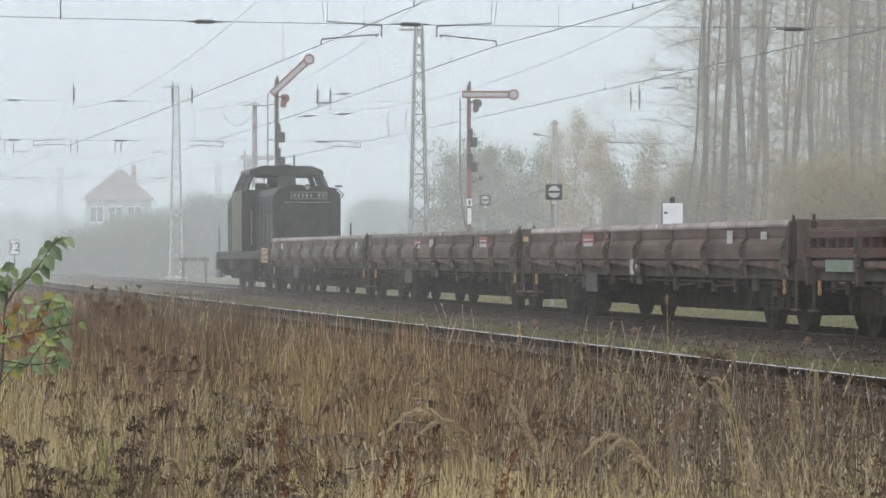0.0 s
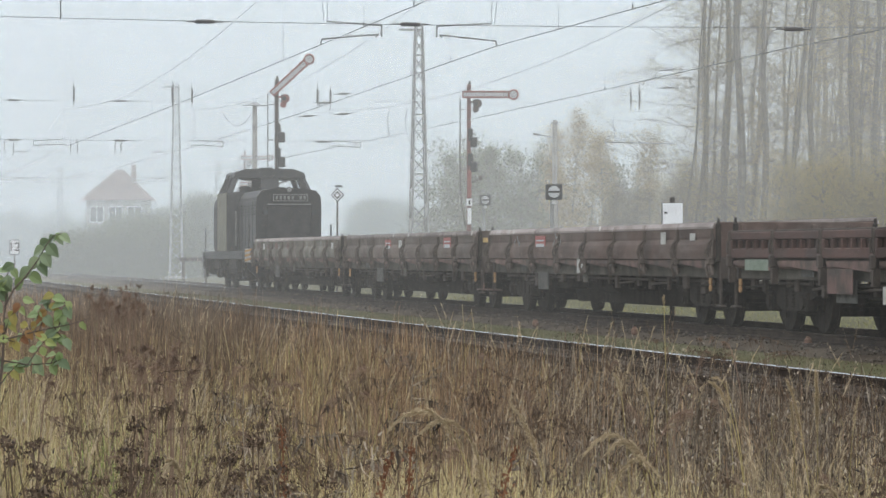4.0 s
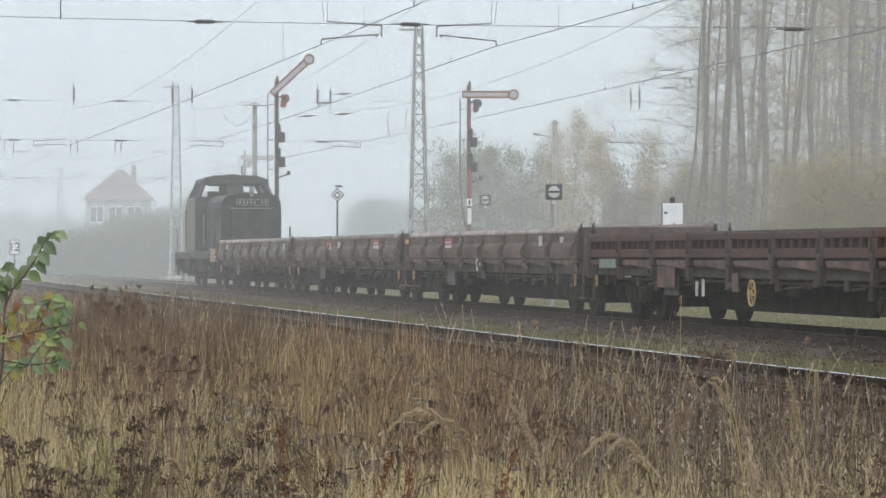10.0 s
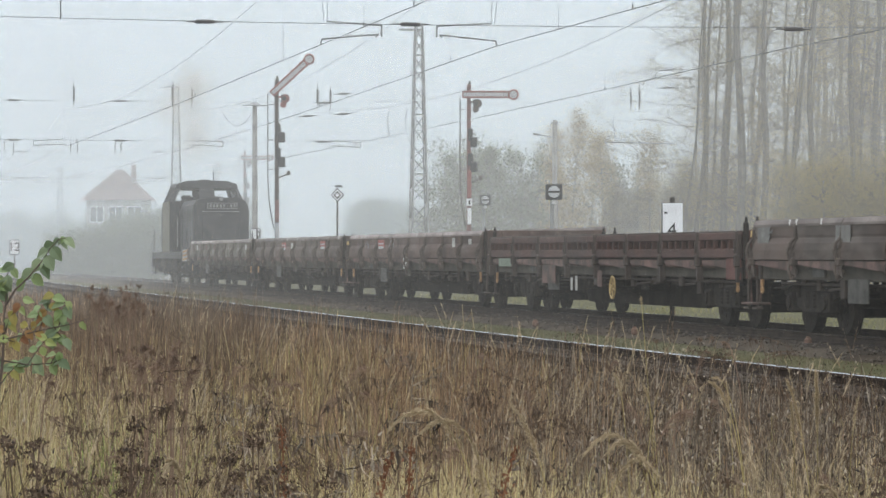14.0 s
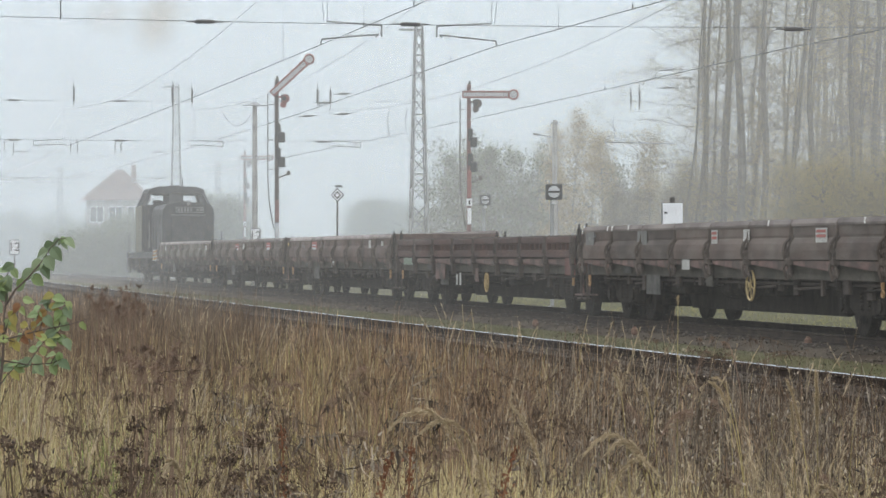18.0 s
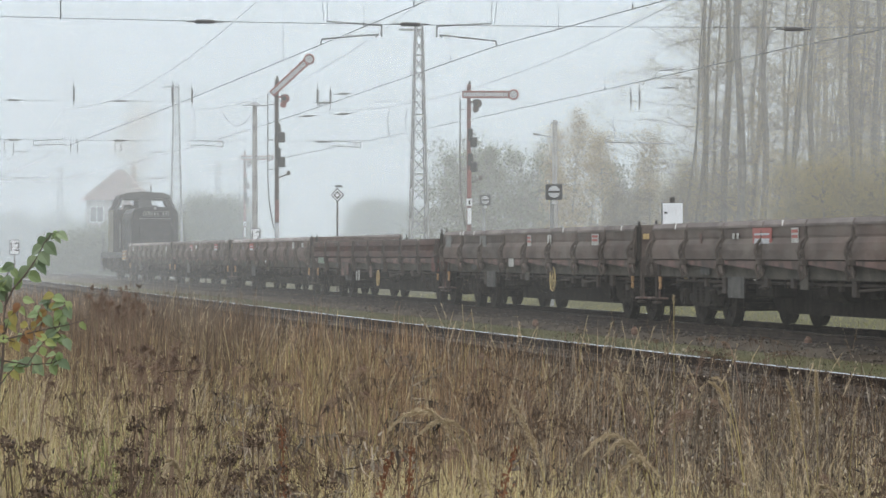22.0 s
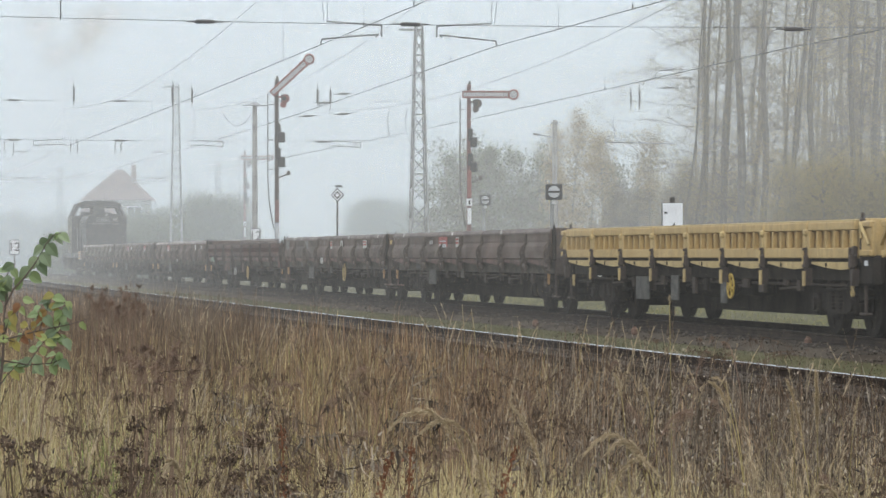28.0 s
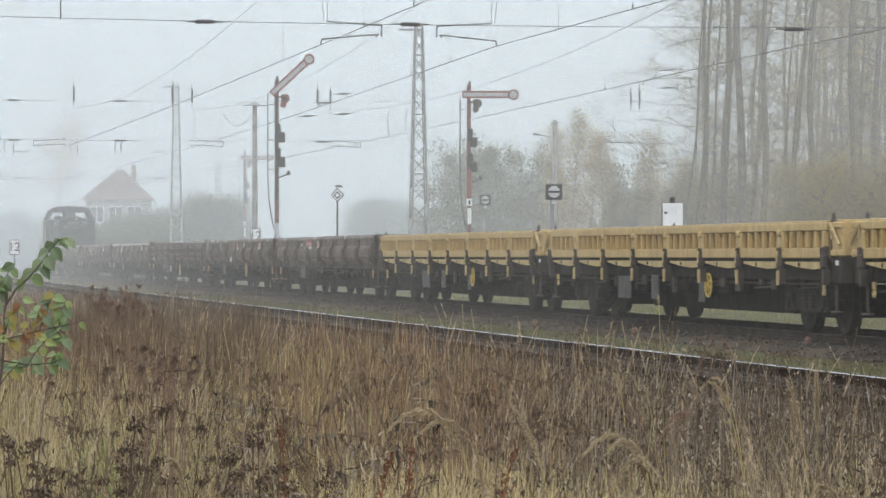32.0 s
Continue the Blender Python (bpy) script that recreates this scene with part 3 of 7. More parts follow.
def cross_span(i, s, left, right, height):
    """Steady wires from mast to mast, with insulators, hangers and registration arms."""
    top = thing("cross_span", along(s, 0), "cross-span wires with insulators and steady arms over the tracks", "overhead line", "cross-spans")
    mid = (left + right) / 2
    bm = bmesh.new()
    sag = [(left + (right - left) * k / 12) for k in range(13)]
    wire(bm, [(x, 0, 8.7 + (height - 8.7) * ((x - mid) / (right - mid)) ** 2) for x in sag], 0.0055)
    part("head_span_wire", bm, M_WIRE, top)
    low = 6.36 if i == 1 else 6.18
    for name, z in (("upper_steady_wire", 7.9), ("lower_steady_wire", low)):
        bm = bmesh.new()
        wire(bm, [(x, 0, z + 0.12 * ((x - mid) / (right - mid)) ** 2) for x in sag], 0.007)
        part(name, bm, M_WIRE, top)
    for x in (-5.7, -1.05, 7.9):
        for z in (low + 0.01, 7.92):
            bm = bmesh.new()
            insulator(bm, (x - 0.42, 0, z), (x + 0.42, 0, z), 0.055)
            part("insulator", bm, M_INSUL, top)
    for name in WIRES:
        if name == "far" and i == 1:
            continue
        c, side, drops = hang(name, i)
        for x in DROPS.get((i, name), drops):
            bm = bmesh.new()
            insulator(bm, (x, 0, 8.75), (x, 0, 7.65), 0.055)
            part("insulator", bm, M_INSUL, top)
        bm = bmesh.new()
        x0, x1 = c, c + side * 1.36
        bar(bm, (x1, 0.05, low - 0.02), (x0 + side * 0.1, 0.05, low + 0.06), 0.02)
        bar(bm, (x1, 0.05, low - 0.02), (x1, 0.05, low - 0.27), 0.024)
        part("arm_holder", bm, M_GALV, top)
        bm = bmesh.new()
        bar(bm, (x1 - side * 0.08, 0.05, low - 0.22), (x0, 0.05, 6.02), 0.02)
        bar(bm, (x0, 0.05, 6.02), (x0 - side * 0.02, 0.05, 5.9), 0.018)
        bar(bm, (x1 - side * 0.08, 0.05, low - 0.22), (x1 - side * 0.14, 0.05, low - 0.3), 0.02)
        part("steady_arm", bm, M_GALV, top)
        for dx in (-0.06, 0.1):
            bm = bmesh.new()
            wire(bm, [(c + dx, 0, 7.6), (c + dx * 0.5 + side * 0.08, 0.05, low + 0.06)], 0.007)
            part("hanger", bm, M_WIRE, top)
    bm = bmesh.new()
    wire(bm, [(-8.9, 0, 7.9), (-8.9, 0, low)], 0.014)
    part("hanger", bm, M_WIRE, top)


def side_span():
    """The same cross-span goes on behind the lattice mast, over tracks hidden by the trees."""
    top = thing("cross_span", along(88, 0), "cross-span wires over farther tracks, faint in fog", "overhead line", "cross-spans")
    for name, pts in (("head_span_wire", [(12.2, 0, 11.0), (18, 0, 9.4), (24, 0, 8.7), (30, 0, 9.3), (36, 0, 11.0)]), ("upper_steady_wire", [(12.2, 0, 7.95), (36, 0, 8.0)]), ("lower_steady_wire", [(12.2, 0, 6.25), (36, 0, 6.3)])):
        bm = bmesh.new()
        wire(bm, pts, 0.005)
        part(name, bm, M_WIRE, top)
    for x in (21.9, 22.3):
        bm = bmesh.new()
        insulator(bm, (x, 0, 8.75), (x, 0, 7.75), 0.055)
        part("insulator", bm, M_INSUL, top)
    for x, z in ((23.6, 9.5), (23.6, 8.7), (8.8, 8.3), (8.8, 7.4), (7.2, 7.3)):
        bm = bmesh.new()
        insulator(bm, (x - 0.4, 0, z), (x + 0.4, 0, z + 0.05), 0.055)
        part("insulator", bm, M_INSUL, top)
    bm = bmesh.new()
    bar(bm, (20.7, 0.05, 6.25), (23.9, 0.05, 6.2), 0.025)
    bar(bm, (20.7, 0.05, 6.25), (20.9, 0.05, 6.05), 0.02)
    part("arm_holder", bm, M_GALV, top)
    for x in (10.9, 11.7, 21.2):
        bm = bmesh.new()
        wire(bm, [(x, 0, 7.7), (x - 0.12, 0, 7.2), (x - 0.05, 0, 6.6), (x + 0.1, 0, 6.2)], 0.014)
        part("jumper_cable", bm, M_WIRE, top)


MAST_PLACES = {0: (-13.5, 13.0, 11.0), 1: (-13.5, 12.6, 11.0), 2: (-13.0, 12.2, 11.4), 3: (-13.0, 9.1, 12.4), 4: (-13.0, 20.5, 9.3)}
for i, s in enumerate(SPANS):
    a, b, h = MAST_PLACES[i]
    if i:
        cross_span(i, s, a, b, h - 0.4)
        lattice_mast(s, b, h)
        lattice_mast(s, a, h)
lattice_mast(240.0, 7.2, 9.0, 0.7)
lattice_mast(88.0, 36.0, 11.4)
side_span()


def catenary(name):
    top = thing("contact_line", along(0, 0), "carrier wire and contact wire with thin droppers", "overhead line", "contact lines")
    bm, bm2 = bmesh.new(), bmesh.new()
    drops = []
    for i in range(len(SPANS) - 1):
        s0, s1 = SPANS[i], SPANS[i + 1]
        a, b = hang(name, i)[0], hang(name, i + 1)[0]
        n = 12
        pts = []
        for k in range(n + 1):
            t = k / n
            x, y = a + (b - a) * t, s0 + (s1 - s0) * t
            pts.append(Vector((x, y, (8.3 if i == 1 else 7.65) * (1 - t) + (8.3 if i == 0 else 7.6) * t - 1.05 * 4 * t * (1 - t))))
        wire(bm, pts, 0.0055)
        low = [Vector((p.x, p.y, 5.9 - 0.06 * math.sin(math.pi * k / n))) for k, p in enumerate(pts)]
        wire(bm2, low, 0.0085)
        for k in range(1, n):
            drops.append((pts[k] + Vector((0.1, 0, 0)), low[k]))
    part("carrier_wire", bm, M_WIRE, top)
    part("contact_wire", bm2, M_WIRE, top)
    for p, q in drops:
        b3 = bmesh.new()
        wire(b3, [p - Vector((0.1, 0, 0)), q], 0.003)
        bar(b3, q, q + Vector((0, 0, 0.09)), 0.014, seg=5)
        part("dropper", b3, M_WIRE, top)


for name in WIRES:
    catenary(name)


def lamp_post():
    top = thing("lamp_post", along(89.1, 5.0, -0.35), "slim grey concrete lamp post with a flat cap", "lamp post")
    bm = bmesh.new()
    bar(bm, (0, 0, 0), (0, 0, 8.2), 0.15, 0.10, 12)
    part("pole", bm, M_CONCRETE, top)
    bm = bmesh.new()
    bar(bm, (0, 0, 8.16), (0, 0, 8.3), 0.32, 0.12, 16)
    bar(bm, (-0.55, 0, 8.17), (0.6, 0, 8.17), 0.03)
    part("cap", bm, M_GALV, top)
    bm = bmesh.new()
    wire(bm, [Vector((-1.45, 0, 7.85)).lerp(Vector((-0.1, 0, 7.9)), k / 8) - Vector((0, 0, 0.62 * 4 * k / 8 * (1 - k / 8))) for k in range(9)], 0.014)
    part("cable_loop", bm, M_WIRE, top)


lamp_post()


# ---- signals and signs ----
def semaphore(s, lat, height, raised, label, paint):
    top = thing("semaphore_signal", along(s, lat, -0.35, -10.5), label, "semaphore signal", "semaphore signals")
    h = height + 0.35
    bm = bmesh.new()
    box(bm, (0, 0, h / 2), (0.17, 0.17, h), 0.02)
    part("mast", bm, paint, top)
    bm = bmesh.new()
    box(bm, (0.02, -0.13, 3.3 if raised else 4.4), (0.16, 0.05, 0.9 if raised else 1.1), 0.01)
    part("mast_plate", bm, M_SIGDARK if raised else M_SIGRED, top, "dark red enamel mast plate" if raised else "red enamel mast plate")
    bm = bmesh.new()
    box(bm, (0.02, -0.14, 2.5 if raised else 3.1), (0.16, 0.05, 0.66), 0.01)
    part("mast_plate", bm, M_DIM if raised else M_WHITE, top, "dull white enamel mast plate" if raised else "white enamel mast plate")
    if not raised:
        bm = bmesh.new()
        box(bm, (0.02, -0.15, 3.66), (0.22, 0.04, 0.3), 0.01)
        np_ = part("sign_plate", bm, M_WHITE, top, "small white plate with an unreadable mark")
        bm = bmesh.new()
        box(bm, (0.02, -0.175, 3.66), (0.07, 0.012, 0.16))
        part("mark", bm, M_BLACK, np_)
    pivot = h - 0.42
    bm = bmesh.new()
    for z in (-0.115, 0.115):
        box(bm, (0.68, 0, z), (1.9, 0.03, 0.075), 0.006)
    box(bm, (-0.25, 0, 0), (0.05, 0.03, 0.24), 0.006)
    ring(bm, (1.80, 0, 0), 0.19, 0.04, "Y", 24, 4)
    turn = pose(0, -0.16, pivot, 0, -43 if raised else 0, 0)
    arm = share("arm", finish(bm, M_SIGRED, "arm"), top, turn, "faded red signal arm with a round end, " + ("raised" if raised else "level"))
    bm = bmesh.new()
    box(bm, (0.68, 0.006, 0), (1.86, 0.02, 0.19), 0.004)
    disc(bm, (1.80, 0.006, 0), 0.175, 0.02, "Y", 24)
    part("arm_face", bm, M_DIM, arm, "white enamel face of the arm")
    bm = bmesh.new()
    disc(bm, (0.36, -0.1, pivot - 0.36), 0.17, 0.05, "Y", 18)
    disc(bm, (0.27, -0.1, pivot - 0.6), 0.13, 0.05, "Y", 18)
    box(bm, (0.2, -0.06, pivot - 0.3), (0.5, 0.05, 0.08), 0.01)
    part("spectacle", bm, M_SIGRED if raised else M_IRON2, top, "round colour glass holder")
    bm = bmesh.new()
    box(bm, (0.3, 0.02, pivot - 0.36), (0.24, 0.26, 0.34), 0.03)
    disc(bm, (0.3, -0.14, pivot - 0.36), 0.09, 0.1, "Y", 12)
    part("lamp", bm, M_BLACK, top, "black signal lamp")
    for z in (h - 2.35, h - 3.35):
        bm = bmesh.new()
        box(bm, (0.2, -0.02, z), (0.28, 0.3, 0.42), 0.03)
        box(bm, (0.06, -0.02, z + 0.3), (0.2, 0.24, 0.5), 0.02)
        part("lamp_box", bm, M_BLACK, top, "black lantern box on the mast")
    bm = bmesh.new()
    wire(bm, [(-0.36, 0, pivot - 0.15), (-0.36, 0, 4.6), (-0.3, 0, 3.6), (-0.12, 0, 2.6)], 0.022)
    for z in (5.0, 6.2, pivot - 0.6):
        bar(bm, (-0.36, 0, z), (0, 0, z), 0.016)
    part("pull_rod", bm, M_IRON2, top)
    bm = bmesh.new()
    bar(bm, (0.05, 0, h - 4.0), (0.42, 0, h - 3.85), 0.03)
    box(bm, (0.48, 0, h - 3.8), (0.14, 0.12, 0.18), 0.02)
    part("pulley_arm", bm, M_IRON2, top)
    bm = bmesh.new()
    bar(bm, (0.03, 0, h), (0.03, 0, h + 0.14), 0.05)
    part("cap", bm, M_IRON2, top)
    bm = bmesh.new()
    for k in range(18):
        bar(bm, (0.13, 0.1, 0.5 + k * 0.38), (0.13, -0.1 + 0.2, 0.5 + k * 0.38), 0.01)
        bar(bm, (0.02, 0.1, 0.5 + k * 0.38), (0.22, 0.1, 0.5 + k * 0.38), 0.012)
    part("ladder_rungs", bm, M_IRON2, top)


semaphore(76.0, 4.2, 8.3, True, "semaphore signal, red and white arm raised, dark mast beside the track", M_IRON2)
semaphore(74.6, 11.87, 8.1, False, "semaphore signal, red and white arm level, dark mast with lanterns", M_SIGDARK)
semaphore(171.7, 14.97, 8.3, False, "distant semaphore signal with level arm, faint in the fog", M_SIGDARK)


def stop_disc(s, lat, z, size):
    top = thing("stop_signal", along(s, lat, -0.4, -10.5), "black square signal box with a white disc and black bar", "shunting signal", "stop signals")
    bm = bmesh.new()
    bar(bm, (-0.05, 0, 0), (-0.05, 0, z + 0.4), 0.06, seg=10)
    part("post", bm, M_GALV, top)
    bm = bmesh.new()
    box(bm, (0, -0.1, z + 0.4), (size, 0.3, size * 0.93), 0.02)
    part("housing", bm, M_BLACK, top)
    bm = bmesh.new()
    disc(bm, (0, -0.255, z + 0.4), size * 0.36, 0.012, "Y", 28)
    d = part("disc", bm, M_DIM, top, "white round glass")
    bm = bmesh.new()
    box(bm, (0, -0.265, z + 0.4), (size * 0.68, 0.012, size * 0.13))
    part("stop_bar", bm, M_BLACK, d)
    bm = bmesh.new()
    box(bm, (0, -0.08, z + 0.4 - size * 0.6), (0.14, 0.12, 0.12), 0.01)
    part("bracket", bm, M_WHITE, top)


stop_disc(37.8, 7.28, 3.04, 0.49)
stop_disc(77.4, 13.1, 3.45, 0.47)


def diamond_sign():
    top = thing("diamond_sign", along(73.6, 6.32, -0.35, -10.5), "small black and white diamond signal on a thin post", "railway sign")
    bm = bmesh.new()
    bar(bm, (0, 0, 0), (0, 0, 4.2), 0.04, seg=8)
    part("post", bm, M_IRON2, top)
    q = Matrix.Rotation(math.pi / 4, 4, "Y")
    for name, size, y, m in (("plate", 0.40, -0.05, M_BLACK), ("white_field", 0.33, -0.062, M_WHITE), ("black_field", 0.22, -0.072, M_BLACK), ("centre", 0.13, -0.082, M_WHITE)):
        bm = bmesh.new()
        box(bm, (0, y, 3.92), (size, 0.014, size), 0, q)
        part(name, bm, m, top)
    bm = bmesh.new()
    box(bm, (0.05, -0.02, 4.27), (0.3, 0.06, 0.08), 0.01)
    part("top_plate", bm, M_BLACK, top)


diamond_sign()


def letters(name, text, size, parent, m, material):
    cu = bpy.data.curves.new(name, "FONT")
    cu.body, cu.size, cu.extrude, cu.align_x, cu.align_y = text, size, 0.003, "CENTER", "CENTER"
    tmp = bpy.data.objects.new(name, cu)
    scene.collection.objects.link(tmp)
    dg = bpy.context.evaluated_depsgraph_get()
    me = bpy.data.meshes.new_from_object(tmp.evaluated_get(dg))
    bpy.data.objects.remove(tmp)
    bpy.data.curves.remove(cu)
    me.materials.clear()
    me.materials.append(material)
    return share(name, me, parent, m)


def number_sign(m, text, w, h, z, label):
    top = thing("number_sign", m, label, "railway sign", "number signs")
    bm = bmesh.new()
    bar(bm, (0, 0, 0), (0, 0, z - h / 2 + 0.05), 0.03, seg=8)
    part("post", bm, M_IRON2, top)
    bm = bmesh.new()
    box(bm, (0, -0.03, z), (w + 0.04, 0.03, h + 0.04), 0.004)
    p = part("plate_rim", bm, M_BLACK, top)
    bm = bmesh.new()
    box(bm, (0, -0.05, z), (w - 0.02, 0.012, h - 0.02))
    part("plate", bm, M_WHITE, top, "white number plate")
    letters("numerals", text, h * 0.88, top, pose(0, -0.058, z, 90, 0, 0), M_BLACK)


number_sign(along(91.0, -5.5, -0.4, -10.5), "12", 0.40, 0.62, 1.92, "white sign with black number 12 on a post")
number_sign(along(88.6, 4.97, -0.4, -10.5), "12", 0.40, 0.62, 2.42, "white sign with black number 12 behind the train")


def marker_board():
    top = thing("marker_board", along(8.1, 3.25, -0.35, -10.5), "white upright board with a black numeral behind the train", "railway sign")
    bm = bmesh.new()
    bar(bm, (0, 0.03, 0), (0, 0.03, 2.72), 0.05, seg=8)
    part("post", bm, M_IRON, top)
    bm = bmesh.new()
    box(bm, (0, -0.03, 2.12), (0.425, 0.02, 0.95), 0.006)
    part("board", bm, M_WHITE, top, "white enamel board")
    bm = bmesh.new()
    box(bm, (-0.215, -0.02, 2.12), (0.02, 0.05, 0.96))
    part("edge", bm, M_BLACK, top)
    bm = bmesh.new()
    box(bm, (-0.14, -0.045, 2.40), (0.07, 0.012, 0.035))
    part("mark", bm, M_BLACK, top)
    letters("numeral", "4", 0.40, top, pose(-0.01, -0.046, 2.03, 90, 0, 0), M_BLACK)


marker_board()


# ---- signal box ----
def signal_box():
    top = thing("signal_box", along(200.3, 8.6, -0.4, -10.5), "two-storey pale signal box with a red hipped tile roof", "signal box")
    w, d, e, r = 4.5, 5.0, 5.8, 8.2
    bm = bmesh.new()
    box(bm, (0, d / 2, 1.6), (w - 0.3, d, 3.2), 0.02)
    part("lower_wall", bm, M_BRICKDARK, top, "brown brick lower storey")
    bm = bmesh.new()
    box(bm, (0, d / 2, 3.2 + (e - 3.2) / 2), (w, d + 0.2, e - 3.2), 0.02)
    part("upper_wall", bm, M_WALL, top)
    bm = bmesh.new()
    o = 0.45
    a = [bm.verts.new(p) for p in ((-w / 2 - o, -o, e), (w / 2 + o, -o, e), (w / 2 + o, d + o, e), (-w / 2 - o, d + o, e))]
    b = [bm.verts.new(p) for p in ((-0.15, d / 2 - 0.5, r), (0.35, d / 2 - 0.5, r), (0.35, d / 2 + 0.5, r), (-0.15, d / 2 + 0.5, r))]
    bm.faces.new(a[::-1])
    bm.faces.new(b)
    for i in range(4):
        bm.faces.new((a[i], a[(i + 1) % 4], b[(i + 1) % 4], b[i]))
    roof = part("roof", bm, M_ROOF, top, "red clay tile hipped roof")
    bm = bmesh.new()
    box(bm, (1.15, d / 2, r - 0.6), (0.36, 0.4, 1.9), 0.02)
    part("chimney", bm, M_BRICKDARK, roof, "brick chimney")
    for i in range(3):
        x = -1.45 + 1.45 * i
        bm = bmesh.new()
        box(bm, (x, -0.12, 4.7), (1.1, 0.08, 1.3), 0.01)
        win = part("window", bm, M_WHITE, top, "white window frame")
        for k in (-1, 1):
            bm = bmesh.new()
            box(bm, (x + k * 0.26, -0.17, 4.7), (0.44, 0.03, 1.1))
            part("pane", bm, M_PANE, win)
    bm = bmesh.new()
    box(bm, (0.2, -0.02, 1.7), (0.9, 0.06, 1.2), 0.01)
    part("window", bm, M_PANE, top)


signal_box()


def cable_trough_frame():
    """A low wooden frame beyond the track bend."""
    top = thing("low_frame", along(120, 5.75, -0.1), "low grey wooden frame beside the track in the fog", "frame")
    for x in (-0.6, 0.6):
        bm = bmesh.new()
        box(bm, (x, 0, 0.42), (0.14, 0.14, 1.4), 0.01)
        part("post", bm, M_SLEEPER, top)
    bm = bmesh.new()
    box(bm, (0, 0, 1.05), (1.6, 0.3, 0.22), 0.01)
    part("rail_board", bm, M_SLEEPER, top)


cable_trough_frame()


# ---- trees and bushes ----
def limb(verts, faces, pts, radii, seg):
    base = len(verts)
    for i, (p, r) in enumerate(zip(pts, radii)):
        d = (pts[min(i + 1, len(pts) - 1)] - pts[max(i - 1, 0)]).normalized()
        u = d.orthogonal().normalized()
        v = d.cross(u)
        for k in range(seg):
            a = 2 * math.pi * k / seg
            verts.append(p + u * (r * math.cos(a)) + v * (r * math.sin(a)))
    for i in range(len(pts) - 1):
        for k in range(seg):
            j = (k + 1) % seg
            faces.append((base + i * seg + k, base + i * seg + j, base + (i + 1) * seg + j, base + (i + 1) * seg + k))


def branch_path(rnd, start, way, length, steps, wild, lift):
    pts, p, d = [start.copy()], start.copy(), way.normalized()
    for _ in range(steps):
        d = (d + Vector((rnd.uniform(-wild, wild), rnd.uniform(-wild, wild), rnd.uniform(-wild, wild) + lift))).normalized()
        p = p + d * (length / steps)
        pts.append(p.copy())
    return pts


def leaf_cloud(rnd, ends, per, spread, size, material, name):
    """Small folded leaves round the twig ends."""
    rng = np.random.default_rng(rnd.randint(0, 10 ** 6))
    e = np.array([tuple(p) for p in ends])
    e = e[rng.random(len(e)) < 0.55]
    c = np.repeat(e, per, 0) + rng.normal(0, spread, (len(e) * per, 3))
    n = len(c)
    u = rng.normal(0, 1, (n, 3))
    u /= np.linalg.norm(u, axis=1)[:, None]
    w = np.cross(u, rng.normal(0, 1, (n, 3)))
    w /= np.linalg.norm(w, axis=1)[:, None]
    sz = (size * rng.uniform(0.6, 1.3, n))[:, None]
    v = np.stack([c - u * sz, c + w * sz * 0.55, c + u * sz, c - w * sz * 0.55], 1).reshape(-1, 3)
    return quick_mesh(name, v, [np.arange(4 * n).reshape(-1, 4)], material)


def tree(seed, h, r, bare, crown_from, material, per, label, m, category="tree", group="tall trees behind the line", size=0.07, limbs=22, spread=0.35, limb_len=0.17):
    rnd = random.Random(seed)
    top = thing("tree", m, label, category, group)
    verts, faces = [], []
    lean = Vector((rnd.uniform(-0.05, 0.05), rnd.uniform(-0.05, 0.05), 1))
    trunk = branch_path(rnd, Vector((0, 0, 0)), lean, h, 9, 0.035, 0.04)
    limb(verts, faces, trunk, [r * (1.25 if i == 0 else 1) * (1 - 0.085 * i) for i in range(10)], 9)
    me = bpy.data.meshes.new("trunk")
    me.from_pydata(verts, [], faces)
    me.materials.append(M_BARK)
    share("trunk", me, top, Matrix())
    verts, faces, ends = [], [], []
    for i in range(limbs):
        t = crown_from + (1 - crown_from) * (i + rnd.random()) / limbs
        k = min(int(t * 9), 8)
        p = trunk[k].lerp(trunk[k + 1], t * 9 - k)
        a = rnd.uniform(0, 2 * math.pi)
        ln = h * limb_len * (1.25 - t * 0.75) * rnd.uniform(0.7, 1.3)
        pts = branch_path(rnd, p, Vector((math.cos(a), math.sin(a), rnd.uniform(0.35, 1.1))), ln, 5, 0.2, 0.05)
        limb(verts, faces, pts, [min(r * 0.26, 0.05) * (1 - 0.17 * q) for q in range(6)], 5)
        for _ in range(6):
            q = rnd.randint(1, 4)
            tw = branch_path(rnd, pts[q].lerp(pts[q + 1], rnd.random()), Vector((rnd.uniform(-1, 1), rnd.uniform(-1, 1), rnd.uniform(-0.1, 0.9))), ln * rnd.uniform(0.25, 0.5), 3, 0.3, 0.0)
            limb(verts, faces, tw, [min(r * 0.1, 0.017), 0.012, 0.009, 0.005], 3)
            ends += tw[1:]
            for _ in range(2):
                t2 = branch_path(rnd, tw[rnd.randint(1, 2)], Vector((rnd.uniform(-1, 1), rnd.uniform(-1, 1), rnd.uniform(-0.3, 0.7))), ln * rnd.uniform(0.12, 0.25), 2, 0.3, 0.0)
                limb(verts, faces, t2, [0.008, 0.006, 0.004], 3)
                ends += t2[1:]
    me = bpy.data.meshes.new("branches")
    me.from_pydata(verts, [], faces)
    me.materials.append(M_TWIG)
    share("branches", me, top, Matrix())
    if per:
        share("crown", leaf_cloud(rnd, ends, per, spread, size, material, "crown"), top, Matrix(), "sparse autumn leaves")
    return top


